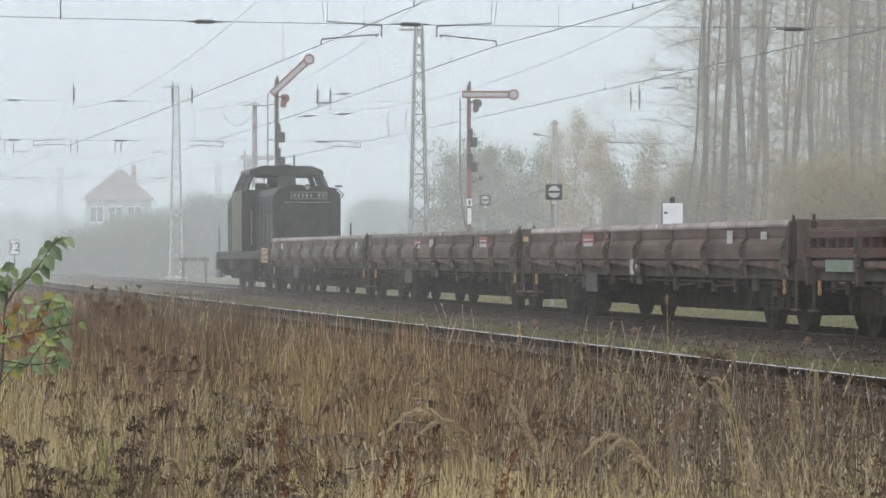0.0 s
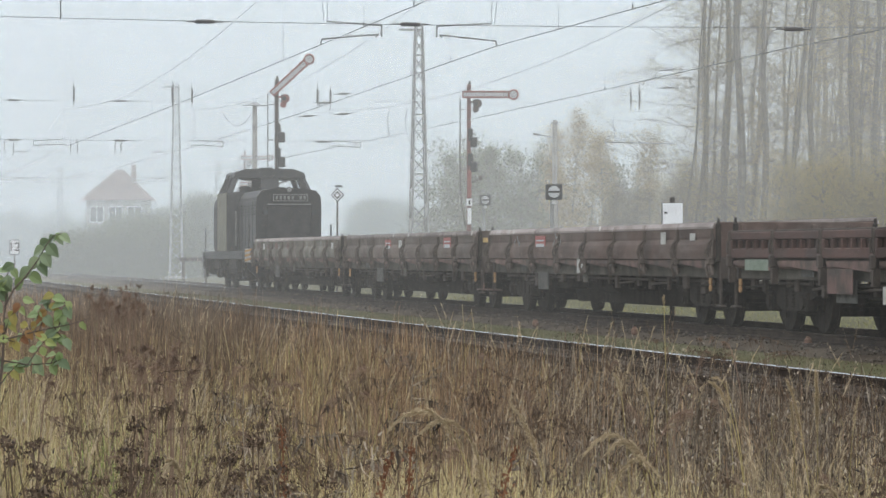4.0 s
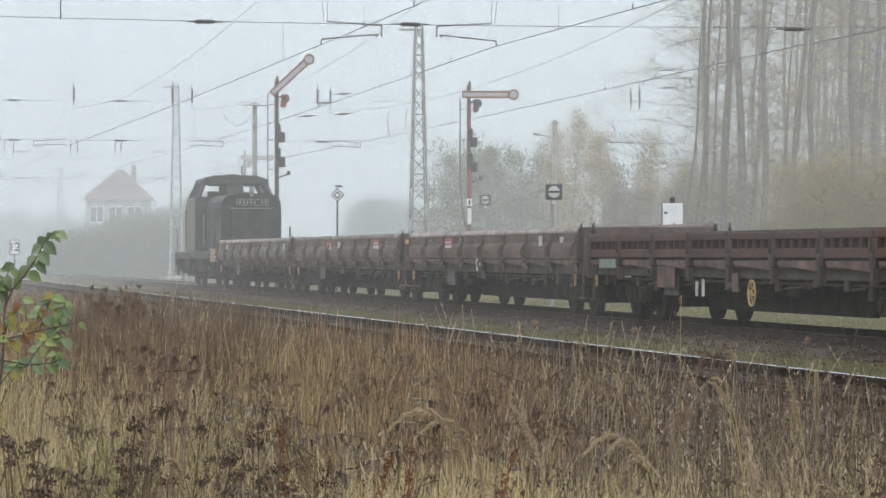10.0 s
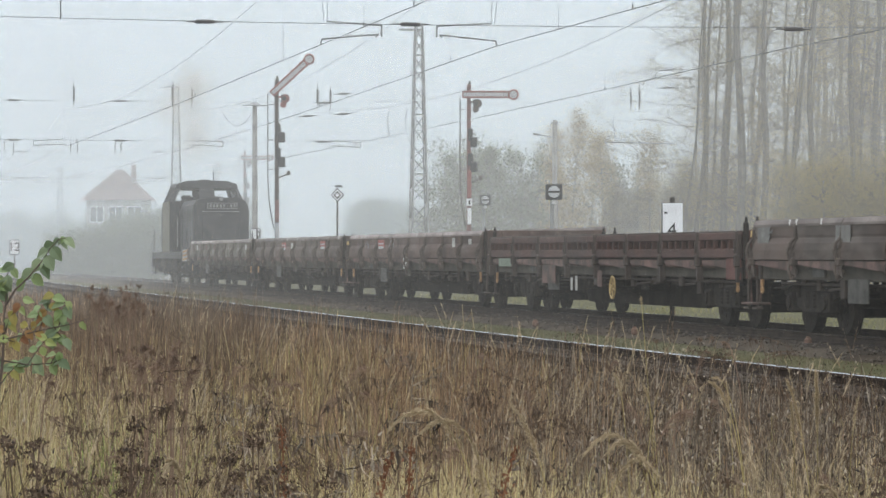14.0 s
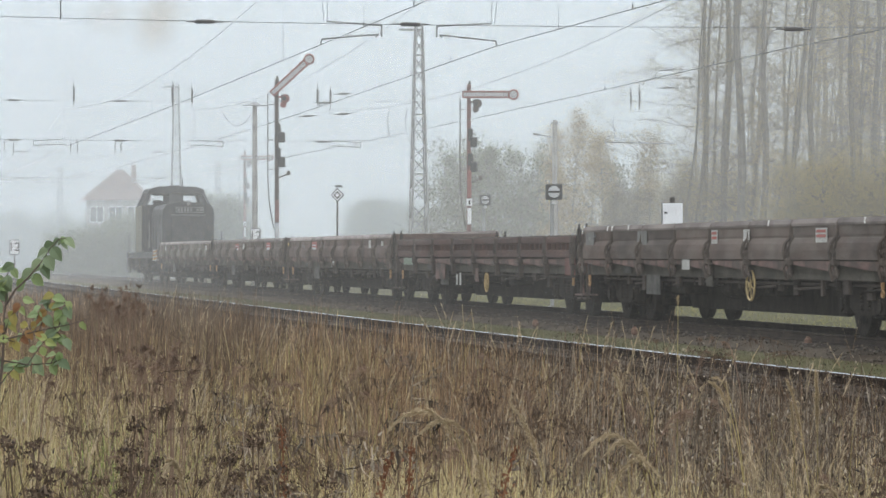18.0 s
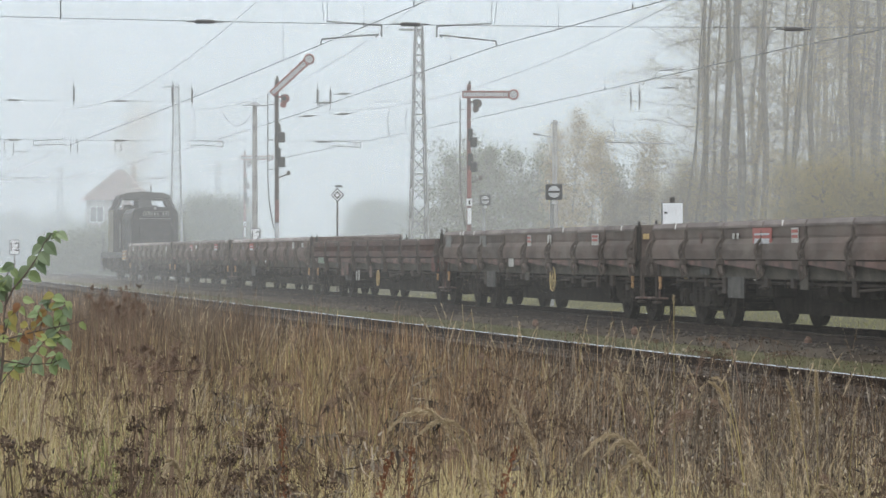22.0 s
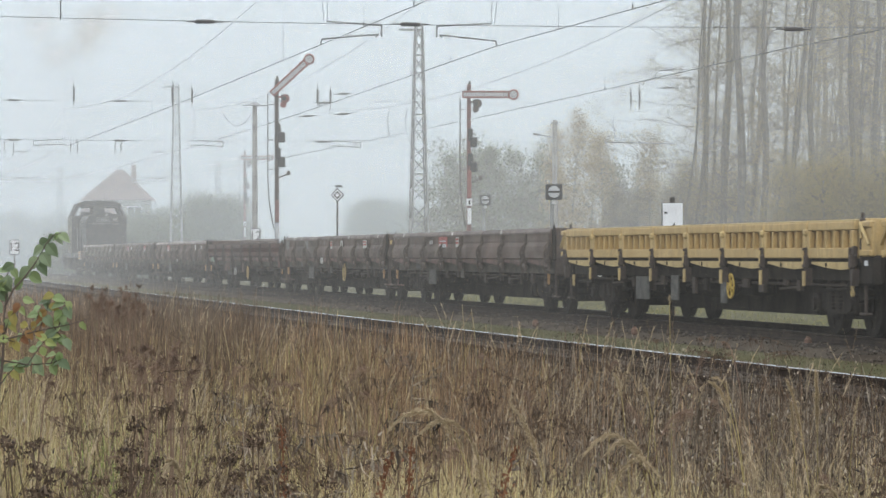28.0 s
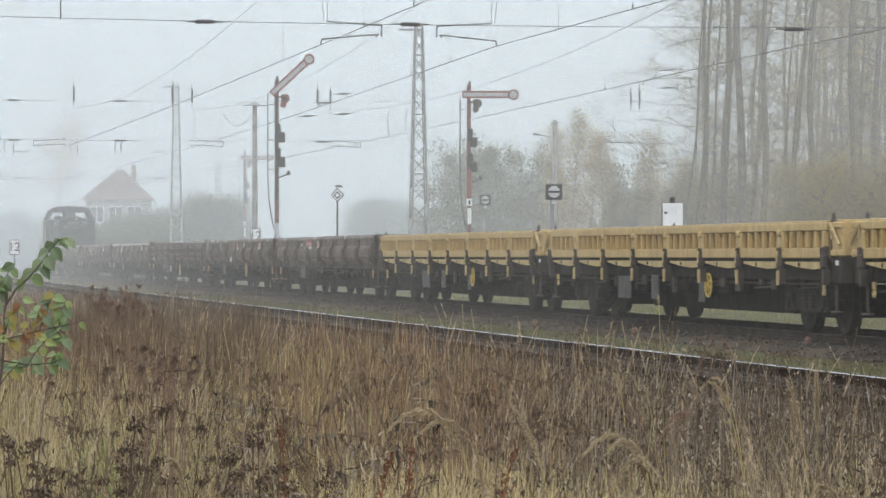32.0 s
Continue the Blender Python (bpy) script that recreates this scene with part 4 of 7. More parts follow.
def tree_at(px, y, seed=0):
    """The foot of a tree on the bearing px, y metres off."""
    return pose((px - 784) / 5976 * y, y, -0.45, 0, 0, (seed * 77) % 360)


def wood_at(px, y, seed=0):
    return tree_at(px, y * 1.08, seed)


TALL = "tall slender bare-stemmed tree with thin yellowing leaves in fog"


def tall_tree(seed, h, r, lean, material, m, reach=1.0):
    """A slim forest tree: a leaning, slightly crooked stem with many fine, wavy side branches and loose leaf tufts."""
    rnd = random.Random(seed)
    top = thing("tree", m, TALL, "tree", "tall trees behind the line")
    n = 16
    bow, ph = rnd.uniform(0.06, 0.16), rnd.uniform(0, 6.28)
    trunk = [Vector((lean * h * q / n + bow * math.sin(ph + q * 0.9) - bow * math.sin(ph), bow * math.cos(ph + q * 0.7) - bow * math.cos(ph), h * q / n)) for q in range(n + 1)]
    verts, faces = [], []
    limb(verts, faces, trunk, [r * (1.3 if q == 0 else 1.04 - 0.056 * q) for q in range(n + 1)], 8)
    me = bpy.data.meshes.new("trunk")
    me.from_pydata(verts, [], faces)
    me.materials.append(M_BARK)
    share("trunk", me, top, Matrix())
    verts, faces, ends = [], [], []
    limbs = int(44 + 120 * r)
    for i in range(limbs):
        t = 0.09 + 0.9 * (i + rnd.random()) / limbs
        k = min(int(t * n), n - 1)
        p = trunk[k].lerp(trunk[k + 1], t * n - k)
        a = rnd.uniform(0, 2 * math.pi)
        ln = reach * (2.1 + 8 * r) * (1.2 - 0.7 * t) * rnd.uniform(0.45, 1.35)
        pts = branch_path(rnd, p, Vector((math.cos(a), math.sin(a), rnd.uniform(0.05, 0.75))), ln, 7, 0.27, rnd.uniform(-0.05, 0.06))
        r0 = min(0.012 + 0.07 * r, 0.024)
        limb(verts, faces, pts, [r0 * (1 - 0.12 * q) for q in range(8)], 4)
        for _ in range(7):
            q = rnd.randint(1, 6)
            tw = branch_path(rnd, pts[q].lerp(pts[q + 1], rnd.random()), Vector((rnd.uniform(-1, 1), rnd.uniform(-1, 1), rnd.uniform(-0.3, 0.6))), ln * rnd.uniform(0.15, 0.4), 3, 0.35, -0.03)
            limb(verts, faces, tw, [0.008, 0.006, 0.0045, 0.003], 3)
            ends += tw[1:]
            t2 = branch_path(rnd, tw[rnd.randint(1, 2)], Vector((rnd.uniform(-1, 1), rnd.uniform(-1, 1), rnd.uniform(-0.4, 0.5))), ln * rnd.uniform(0.08, 0.2), 2, 0.35, 0.0)
            limb(verts, faces, t2, [0.005, 0.004, 0.003], 3)
            ends += t2[1:]
    me = bpy.data.meshes.new("branches")
    me.from_pydata(verts, [], faces)
    me.materials.append(M_TWIG)
    share("branches", me, top, Matrix())
    share("crown", leaf_cloud(rnd, ends[::2], int(20 * reach), 0.2, 0.025, material, "crown"), top, Matrix(), "sparse autumn leaf tufts")
    return top


def stand(px, y):
    """The foot of a tree on the bearing px, y metres off, unturned."""
    return pose((px - 784) / 5976 * y, y, -0.45)


# bearing, lean, stem radius, distance
STEMS = ((1203, 0.09, 0.075, 153), (1223, 0.07, 0.11, 156), (1242, 0.01, 0.14, 159), (1246, 0.06, 0.09, 163), (1264, 0.08, 0.13, 155), (1283, 0.012, 0.19, 158), (1306, -0.006, 0.21, 153), (1314, 0.10, 0.075, 160),
         (1342, 0.018, 0.17, 152), (1354, 0.11, 0.065, 162), (1375, 0.12, 0.075, 157), (1402, 0.05, 0.12, 161), (1431, 0.012, 0.16, 154), (1496, 0.02, 0.15, 158), (1515, 0.03, 0.08, 165), (1553, 0.01, 0.19, 162))
stems = [tall_tree(11 + i, 19 + 45 * r + (i * 7) % 4, r, lean, M_CROWN_YELLOW if i % 3 == 2 else M_CROWN_OLIVE, stand(px, y), (1.9, 1.5, 1.3)[i] if i < 3 else 1.0) for i, (px, lean, r, y) in enumerate(STEMS)]
for i, (px, y, k) in enumerate(((1590, 157, 5), (1622, 170, 4), (1660, 160, 8), (1330, 196, 12), (1240, 198, 2), (1515, 192, 6), (1455, 198, 5), (1292, 204, 9), (1384, 202, 2), (1560, 200, 8), (1470, 186, 11), (1226, 206, 14), (1318, 182, 1), (1400, 180, 9), (1440, 190, 7), (1490, 178, 10), (1530, 182, 0), (1250, 178, 7), (1545, 190, 11))):
    copy_thing(stems[k], stand(px, y))

leafy = [tree(71 + i, 23 + 2 * i, 0.13, 0.3, 0.05, (M_CROWN_YELLOW, M_CROWN_OLIVE)[i], 24, "leafy yellow-brown autumn tree in fog", wood_at(px, y, i), "tree", "tall trees behind the line", 0.036, 40, 0.25, 0.17) for i, (px, y) in enumerate(((1500, 172), (1548, 178)))]
for i, (px, y) in enumerate(((1440, 182), (1590, 172), (1525, 190), (1625, 180), (1410, 194))):
    copy_thing(leafy[i % 2], wood_at(px, y, i + 2))

BUSH = "bushes behind the line"
u1 = tree(41, 5.6, 0.06, 0.1, 0.03, M_CROWN_BROWN, 60, "low brown thicket of thin twigs under the trees", wood_at(1215, 160), "shrub", BUSH, 0.02, 24, 0.3, 0.3)
u2 = tree(42, 6.5, 0.07, 0.1, 0.03, M_CROWN_OLIVE, 60, "yellow-brown thicket under the trees", wood_at(1500, 162), "shrub", BUSH, 0.02, 24, 0.3, 0.3)
for i in range(24):
    copy_thing((u1, u1, u2)[i % 3], wood_at(1095 + i * 23 + (i * 37) % 23, 160 + (i * 11) % 40, i) @ pose(0, 0, -0.8 * (i < 5)))
for i, (px, y) in enumerate(((1355, 140), (1420, 138), (1462, 136), (1495, 139), (1528, 134), (1560, 132), (1600, 134), (1445, 142), (1510, 143), (1548, 138), (1580, 141), (1390, 143))):
    copy_thing((u1, u1, u2)[i % 3], tree_at(px, y, i * 3 + 1) @ pose(0, 0, -2.9 + 0.35 * (i % 4) + 0.006 * (px - 1355)))
g1 = tree(51, 7.2, 0.08, 0.1, 0.04, M_CROWN_GREEN, 6, "round dull green bush tree in fog", tree_at(850, 200), "tree", "trees by the signals", 0.075, 30, 0.22, 0.4)
b1 = tree(53, 9.0, 0.08, 0.2, 0.06, M_CROWN_YELLOW, 11, "slim yellow autumn birch in fog", tree_at(1010, 184), "tree", "trees by the signals", 0.05, 34, 0.32, 0.15)
for i, (px, y) in enumerate(((812, 202), (795, 214), (885, 210), (918, 205), (945, 216), (835, 218), (872, 196))):
    copy_thing(g1, tree_at(px, y, i))
for i, (px, y) in enumerate(((985, 190), (1040, 195), (960, 200), (1075, 188), (1105, 192), (1145, 185))):
    copy_thing(b1 if i < 2 else (g1, b1)[i % 2], tree_at(px, y, i + 3) @ pose(0, 0, -0.6 - 0.5 * (i > 1)))
d1 = tree(61, 4.8, 0.09, 0.1, 0.03, M_CROWN_GREEN, 24, "dark hedge bush, faint in thick fog", tree_at(350, 240), "shrub", "hedge in the fog", 0.075, 34, 0.45, 0.36)
for i in range(9):
    copy_thing(d1, tree_at(215 + i * 25, 236 + (i * 13) % 22, i) @ pose(0, 0, -1.6 + 0.2 * i))
for i in range(11):
    copy_thing(d1, tree_at(110 + i * 21, 226 + (i * 5) % 8, i + 2) @ pose(0, 0, -2.9 + 0.1 * i))
for i, px in enumerate((655, 680, 705, 640, 725)):
    copy_thing(d1, tree_at(px, 275 + i * 6, i) @ pose(0, 0, 0.2))

# far bushes added only to darken the fog low at the left
for i in range(8):
    copy_thing(d1, tree_at(-25 + i * 27, 334 + (i * 7) % 12, i + 4) @ pose(0, 0, -0.9 + 0.5 * (i % 3)))

# ---- a plain concrete mast before the birch ----
cm = thing("concrete_mast", tree_at(982, 172), "slim grey concrete mast in fog before the yellow birch", "mast", "overhead line masts")
bm = bmesh.new()
bar(bm, (0, 0, 0), (0, 0, 8.5), 0.17, 0.12, 10)
part("shaft", bm, M_CONCRETE, cm)
bm = bmesh.new()
box(bm, (0, 0, 8.35), (0.34, 0.3, 0.12), 0.02)
bar(bm, (0, 0, 7.6), (-0.75, 0, 7.75), 0.03)
part("bracket", bm, M_GALV, cm)
bm = bmesh.new()
bar(bm, (-0.75, 0, 7.75), (-1.1, 0, 7.8), 0.055, seg=8)
part("insulator", bm, M_INSUL, cm)

# ---- the train ----
def wheelset_mesh(r, name):
    bm = bmesh.new()
    for x in (-0.75, 0.75):
        k = 1 if x > 0 else -1
        disc(bm, (x, 0, 0), r, 0.13, "X", 24)
        disc(bm, (x - k * 0.06, 0, 0), r + 0.03, 0.03, "X", 24)
        disc(bm, (x + k * 0.07, 0, 0), r * 0.35, 0.06, "X", 12)
        for a in range(6):
            b = a * math.pi / 3
            box(bm, (x + k * 0.066, math.cos(b) * r * 0.6, math.sin(b) * r * 0.6), (0.02, 0.09, 0.09))
    bar(bm, (-0.98, 0, 0), (0.98, 0, 0), 0.075, seg=12)
    return finish(bm, M_IRON, name)


WHEELS = []                       # (wheelset, y, z, radius), rolled in motions()
CARRIAGES = []                    # (vehicle, s at the start)


def bogie(parent, y0, r, half, me, material=M_IRON):
    bm = bmesh.new()
    for x in (-1.0, 1.0):
        prism(bm, [(y0 - half - 0.55, r + 0.12), (y0 - half - 0.5, r + 0.22), (y0 - 0.5, r + 0.3), (y0 + 0.5, r + 0.3), (y0 + half + 0.5, r + 0.22), (y0 + half + 0.55, r + 0.12),
                   (y0 + half + 0.2, r + 0.05), (y0 + 0.45, r - 0.14), (y0 - 0.45, r - 0.14), (y0 - half - 0.2, r + 0.05)], x - 0.06, x + 0.06)
    box(bm, (0, y0, r + 0.12), (2.0, 0.5, 0.3), 0.03)
    ob = part("bogie", bm, material, parent, "black cast bogie")
    # black block added to keep the gap between the wheels dark
    bm = bmesh.new()
    box(bm, (0, y0, 0.42), (1.6, 2 * half - 2 * r + 0.1, 0.36), 0.03)
    part("brake_rigging", bm, material, ob)
    for k in (-1, 1):
        for x in (-1.03, 1.03):
            bm = bmesh.new()
            box(bm, (x, y0 + k * half, r), (0.2, 0.28, 0.3), 0.03)
            disc(bm, (x * 1.1, y0 + k * half, r), 0.1, 0.06, "X", 12)
            part("axle_box", bm, material, ob)
        ws = share("wheelset", me, ob, pose(0, y0 + k * half, r))
        WHEELS.append((ws, y0 + k * half, r, r))
    for x in (-1.03, 1.03):
        for k in (-0.18, 0.18):
            bm = bmesh.new()
            for q in range(5):
                disc(bm, (x, y0 + k, r - 0.06 + q * 0.055), 0.07, 0.035, "Z", 10)
            part("spring", bm, material, ob)
    return ob


WHEEL_ME = wheelset_mesh(0.46, "wheelset")


def buffers(top, half, z, material):
    for k in (-1, 1):
        for x in (-0.875, 0.875):
            bm = bmesh.new()
            bar(bm, (x, k * half, z), (x, k * (half + 0.42), z), 0.09, seg=12)
            disc(bm, (x, k * (half + 0.47), z), 0.24, 0.05, "Y", 18)
            part("buffer", bm, material, top, "black round buffer")
        bm = bmesh.new()
        ring(bm, (0, k * (half + 0.3), z - 0.05), 0.13, 0.03, "X", 12, 5)
        bar(bm, (0, k * half, z), (0, k * (half + 0.25), z), 0.04)
        part("coupling", bm, material, top, "black screw coupling")


def flat_wagon(paint, edge, wedge, label, ribbed, body=18.4, yellow=False, group="low-sided goods wagons", near_hi=1.67, far_up=0.0):
    """A low-sided bogie wagon along Y, its middle at the origin, rail level at z = 0."""
    top = thing("goods_wagon", Matrix(), label, "goods wagon", group)
    hl, n = body / 2, 8
    step = body / n
    lo, hi = 1.125, near_hi
    # frame
    for x in (-1.22, 1.22):
        bm = bmesh.new()
        box(bm, (x, 0, 0.93), (0.10, body - 0.2, 0.26), 0.015)
        box(bm, (x, 0, 1.07), (0.2, body - 0.2, 0.03))
        part("sole_bar", bm, M_SOLE if not yellow else M_IRON, top, "grimy steel sole bar")
    bm = bmesh.new()
    box(bm, (0, 0, 1.10), (2.62, body - 0.12, 0.07), 0.01)
    part("floor", bm, M_SLEEPER, top, "dark plank floor")
    for x in (-0.45, 0.45):
        bm = bmesh.new()
        prism(bm, [(-hl + 0.3, 1.06), (hl - 0.3, 1.06), (hl - 0.3, 0.84), (5.4, 0.84), (4.5, 0.25), (-4.5, 0.25), (-5.4, 0.84), (-hl + 0.3, 0.84)], x - 0.05, x + 0.05)
        part("centre_girder", bm, M_IRON, top, "black fish-bellied girder")
    for k in (-1, 1):
        bm = bmesh.new()
        box(bm, (0, k * (hl - 0.02), 0.96), (2.6, 0.16, 0.36), 0.02)
        part("buffer_beam", bm, M_IRON if yellow else M_IRON2, top)
    for y in (-5.6, -3.2, -1.0, 1.0, 3.2, 5.6):
        bm = bmesh.new()
        box(bm, (0, y, 0.92), (2.4, 0.12, 0.24), 0.01)
        part("cross_member", bm, M_IRON, top)
    bogie(top, -7.2 * body / 18.4, 0.46, 0.9, WHEEL_ME)
    bogie(top, 7.2 * body / 18.4, 0.46, 0.9, WHEEL_ME)
    buffers(top, hl + 0.06, 1.02, M_IRON)
    # drop sides
    for sx in (-1, 1):
        hi = near_hi + (far_up if sx > 0 else 0)
        bmb = bmesh.new()
        box(bmb, (-sx * 0.035 * ribbed, 0, (lo + hi) / 2), (0.045, step - 0.06, hi - lo), 0.008)
        if ribbed:
            box(bmb, (sx * 0.035, 0, hi - 0.06), (0.07, step - 0.06, 0.12), 0.012)
            box(bmb, (sx * 0.035, 0, lo + 0.075), (0.07, step - 0.06, 0.15), 0.012)
            for q in range(6):
                y = -step / 2 + 0.11 + (step - 0.22) * q / 5
                box(bmb, (sx * 0.04, y, (lo + hi) / 2), (0.085, 0.12 if q in (0, 5) else 0.05, hi - lo - 0.25), 0.012)
        else:
            L = step / 2 - 0.035
            prof = [(0.02, lo - 0.03), (0.07, lo - 0.02), (0.072, lo + 0.12), (0.06, lo + 0.22), (0.032, lo + 0.29), (0.02, lo + 0.3)]
            prism(bmb, [(sx * a, z) for a, z in prof], -L, L, "Y")
            box(bmb, (sx * 0.024, 0, (lo + 0.3 + hi) / 2), (0.01, 2 * L - 0.1, hi - lo - 0.36), 0.004)
        me_b = finish(bmb, paint, "side_board")
        bme = bmesh.new()
        if yellow or ribbed:
            box(bme, (sx * 0.012, 0, hi + 0.012), (0.085, step - 0.09, 0.03), 0.008)
        else:
            prism(bme, [(sx * a, hi + b) for a, b in ((-0.03, -0.02), (-0.03, 0.035), (0.0, 0.035), (0.042, -0.035), (0.042, -0.07), (0.024, -0.07))], -step / 2 + 0.03, step / 2 - 0.03, "Y")
        me_e = finish(bme, edge, "top_edge")
        bms = bmesh.new()
        if not ribbed:
            # two bent straps make a clamp round the stake
            for path in (((0.035, 1.56), (0.05, 1.43), (0.125, 1.34), (0.16, 1.22), (0.12, 1.08), (0.15, 0.97), (0.10, 0.80)), ((0.05, 1.44), (0.045, 1.3), (0.085, 1.18), (0.075, 1.06), (0.05, 0.95), (0.085, 0.82))):
                pp = [Vector((sx * a, 0, z)) for a, z in path]
                for a, b in zip(pp, pp[1:]):
                    bar(bms, a, b, 0.024, seg=5)
            box(bms, (sx * 0.07, 0, 1.07), (0.12, 0.11, 0.12), 0.02)
            bar(bms, (sx * 0.10, 0.1, 1.36), (sx * 0.06, -0.1, 0.84), 0.02, seg=5)
            bar(bms, (sx * 0.03, -0.12, 1.44), (sx * 0.12, 0.1, 1.12), 0.016, seg=5)
            box(bms, (sx * 0.05, 0, 0.92), (0.09, 0.09, 0.1), 0.02)
            bar(bms, (sx * 0.045, 0.015, 1.40), (sx * 0.04, 0.03, 1.60), 0.026, 0.01, 5)
            bar(bms, (sx * 0.06, -0.05, 1.12), (sx * 0.04, -0.07, 1.50), 0.026, 0.012, 5)
            me_s = finish(bms, M_STAKE, "stake")
            bms = bmesh.new()
        box(bms, (sx * 0.05, 0, 1.16 if yellow else 1.27), (0.08, 0.075, 0.28 if yellow else 0.5), 0.015)
        if not yellow:
            box(bms, (sx * 0.075, 0.01, 1.47), (0.06, 0.045, 0.16), 0.012)
        box(bms, (sx * 0.085, 0, 1.08), (0.09, 0.13, 0.2), 0.02)
        box(bms, (sx * 0.10, 0.045, 1.18 if yellow else 1.3), (0.05, 0.05, 0.2), 0.01)
        prism(bms, [(-0.07, 0.98), (0.07, 0.98), (0.04, 0.74), (-0.04, 0.74)], min(0, sx * 0.1), max(0, sx * 0.1))
        if ribbed:
            me_s = finish(bms, M_IRON2, "stake")
        bmc = bmesh.new()
        box(bmc, (sx * 0.085, 0, 1.50), (0.09, 0.11, 0.11), 0.03)
        prism(bmc, [(-0.042, 0.94), (0.042, 0.94), (0.034, 0.72), (-0.034, 0.72)], min(sx * 0.101, sx * 0.13), max(sx * 0.101, sx * 0.13))
        box(bmc, (sx * 0.13, 0, 1.14), (0.03, 0.045, 0.2), 0.008)
        box(bmc, (sx * 0.06, 0, 1.4), (0.06, 0.06, 0.24), 0.012)
        me_c = finish(bmc, M_YELLOW_PALE, "stake_fitting") if yellow else None
        bmw = bmesh.new()
        a = sx * 0.05
        e0, e1 = -step / 2 + 0.16, step / 2 - 0.16
        if yellow:
            prism(bmw, [(e0, 0.985), (e0, 1.075), (e1, 1.075), (e1, 1.045), (e1 * 0.3, 0.992), (e0 * 0.4, 0.962)], min(a, a + sx * 0.06), max(a, a + sx * 0.06))
        else:
            prism(bmw, [(e0, 0.93), (e0, 1.085), (e1, 1.085), (e1, 1.03)], min(a, a + sx * 0.06), max(a, a + sx * 0.06))
        if ribbed and not yellow:
            box(bmw, (sx * 0.05, 0, 1.03), (0.09, step - 0.26, 0.13), 0.03)
        me_w = finish(bmw, wedge, "stake_pocket_plate")
        bmh = bmesh.new()
        disc(bmh, (sx * 0.112, 0.25, 1.03), 0.035, 0.012, "X", 10)
        me_h = finish(bmh, M_IRON, "bolt_hole")
        for i in range(n):
            y = -hl + step * (i + 0.5)
            b = share("side_board", me_b, top, pose(sx * 1.36, y, 0))
            share("top_edge", me_e, b, Matrix(), "top edge of the drop side" if not yellow else "")
            wp = share("wedge_plate", me_w, top, pose(sx * 1.3, y, 0), "scuffed wedge-shaped plate")
            if yellow:
                share("bolt_hole", me_h, wp, Matrix(), "dark bolt hole")
        for i in range(n + 1):
            y = -hl + step * i
            y = min(max(y, -hl + 0.06), hl - 0.06)
            st = share("stake", me_s, top, pose(sx * 1.36, y, 0), "iron side stake with latch")
            if yellow and 0 < i < n:
                share("stake_fitting", me_c, st, Matrix(), "pale yellow latch")
    # ends
    hi = near_hi
    for k in (-1, 1):
        bm = bmesh.new()
        box(bm, (0, k * (hl - 0.02), (lo + hi) / 2 + 0.02), (2.6, 0.06, hi - lo + 0.04), 0.01)
        for x in (-0.9, -0.3, 0.3, 0.9):
            box(bm, (x, k * (hl + 0.03), (lo + hi) / 2), (0.09, 0.06, hi - lo), 0.01)
        part("end_board", bm, paint, top)
        for x in (-1.32, 1.32):
            bm = bmesh.new()
            box(bm, (x, k * (hl + 0.03), 1.38), (0.08, 0.08, 0.62), 0.02)
            bar(bm, (x, k * (hl + 0.03), 1.66), (x, k * (hl + 0.03), 1.77), 0.022)
            part("corner_post", bm, M_IRON if not yellow else M_IRON2, top)
            bm = bmesh.new()
            y = k * (hl - 0.35)
            bar(bm, (x * 1.02, y, 0.80), (x * 1.02, y, 0.70), 0.03)
            ring(bm, (x * 1.02, y, 0.64), 0.045, 0.018, "X", 12, 5)
            part("tow_hook", bm, M_ORANGE if not yellow else M_YELLOW_PALE, top, "painted rope hook")
            bm = bmesh.new()
            box(bm, (x * 0.98, k * (hl + 0.1), 0.35), (0.1, 0.32, 0.04), 0.01)
            bar(bm, (x * 0.98, k * (hl + 0.1), 0.35), (x * 0.98, k * (hl + 0.1), 0.86), 0.025)
            part("step", bm, M_IRON2, top, "shunter's step")
    # gear under the floor
    for y, l, h in ((3.4, 1.0, 0.34), (-2.3, 0.7, 0.3), (0.4, 1.4, 0.3)):
        bm = bmesh.new()
        if h == 0.3 and l > 1:
            bar(bm, (-0.75, y - l / 2, 0.66), (-0.75, y + l / 2, 0.66), 0.19, seg=16)
        else:
            box(bm, (-0.85, y, 0.68), (0.4, l, h), 0.03)
        part("brake_gear", bm, M_IRON, top)
    rows = ((3.5, 0.95, 0.40, 0.60, M_PLATE), (1.24, 0.5, 0.42, 0.62, M_PLATE), (-1.9, 0.36, 0.40, 0.60, M_PLATE)) if yellow else ((4.1, 0.95, 0.34, 0.66, M_PLATE), (6.0, 0.6, 0.16, 0.93, M_PLATE), (0.35, 0.4, 0.36, 0.84, M_SOLE))
    for y, w, h, z, m in rows:
        for sx in (-1, 1):
            bm = bmesh.new()
            box(bm, (sx * 1.31, y, z), (0.02, w, h), 0.004)
            for q in range(3):
                box(bm, (sx * 1.323, y, z - h * 0.25 + q * h * 0.25), (0.01, w * 0.7, h * 0.08))
            part("data_plate", bm, m, top, "grey data plate with unreadable lines")
    rnd = random.Random(int(body * 10) + yellow)
    for i in range(26):
        y = -hl + 0.7 + (body - 1.4) * i / 25 + rnd.uniform(-0.2, 0.2)
        l, h = rnd.uniform(0.06, 0.3), rnd.uniform(0.08, 0.3)
        bm = bmesh.new()
        box(bm, (-1.26 + rnd.uniform(0, 0.2), y, 0.82 - h / 2), (0.06, l, h), 0.01)
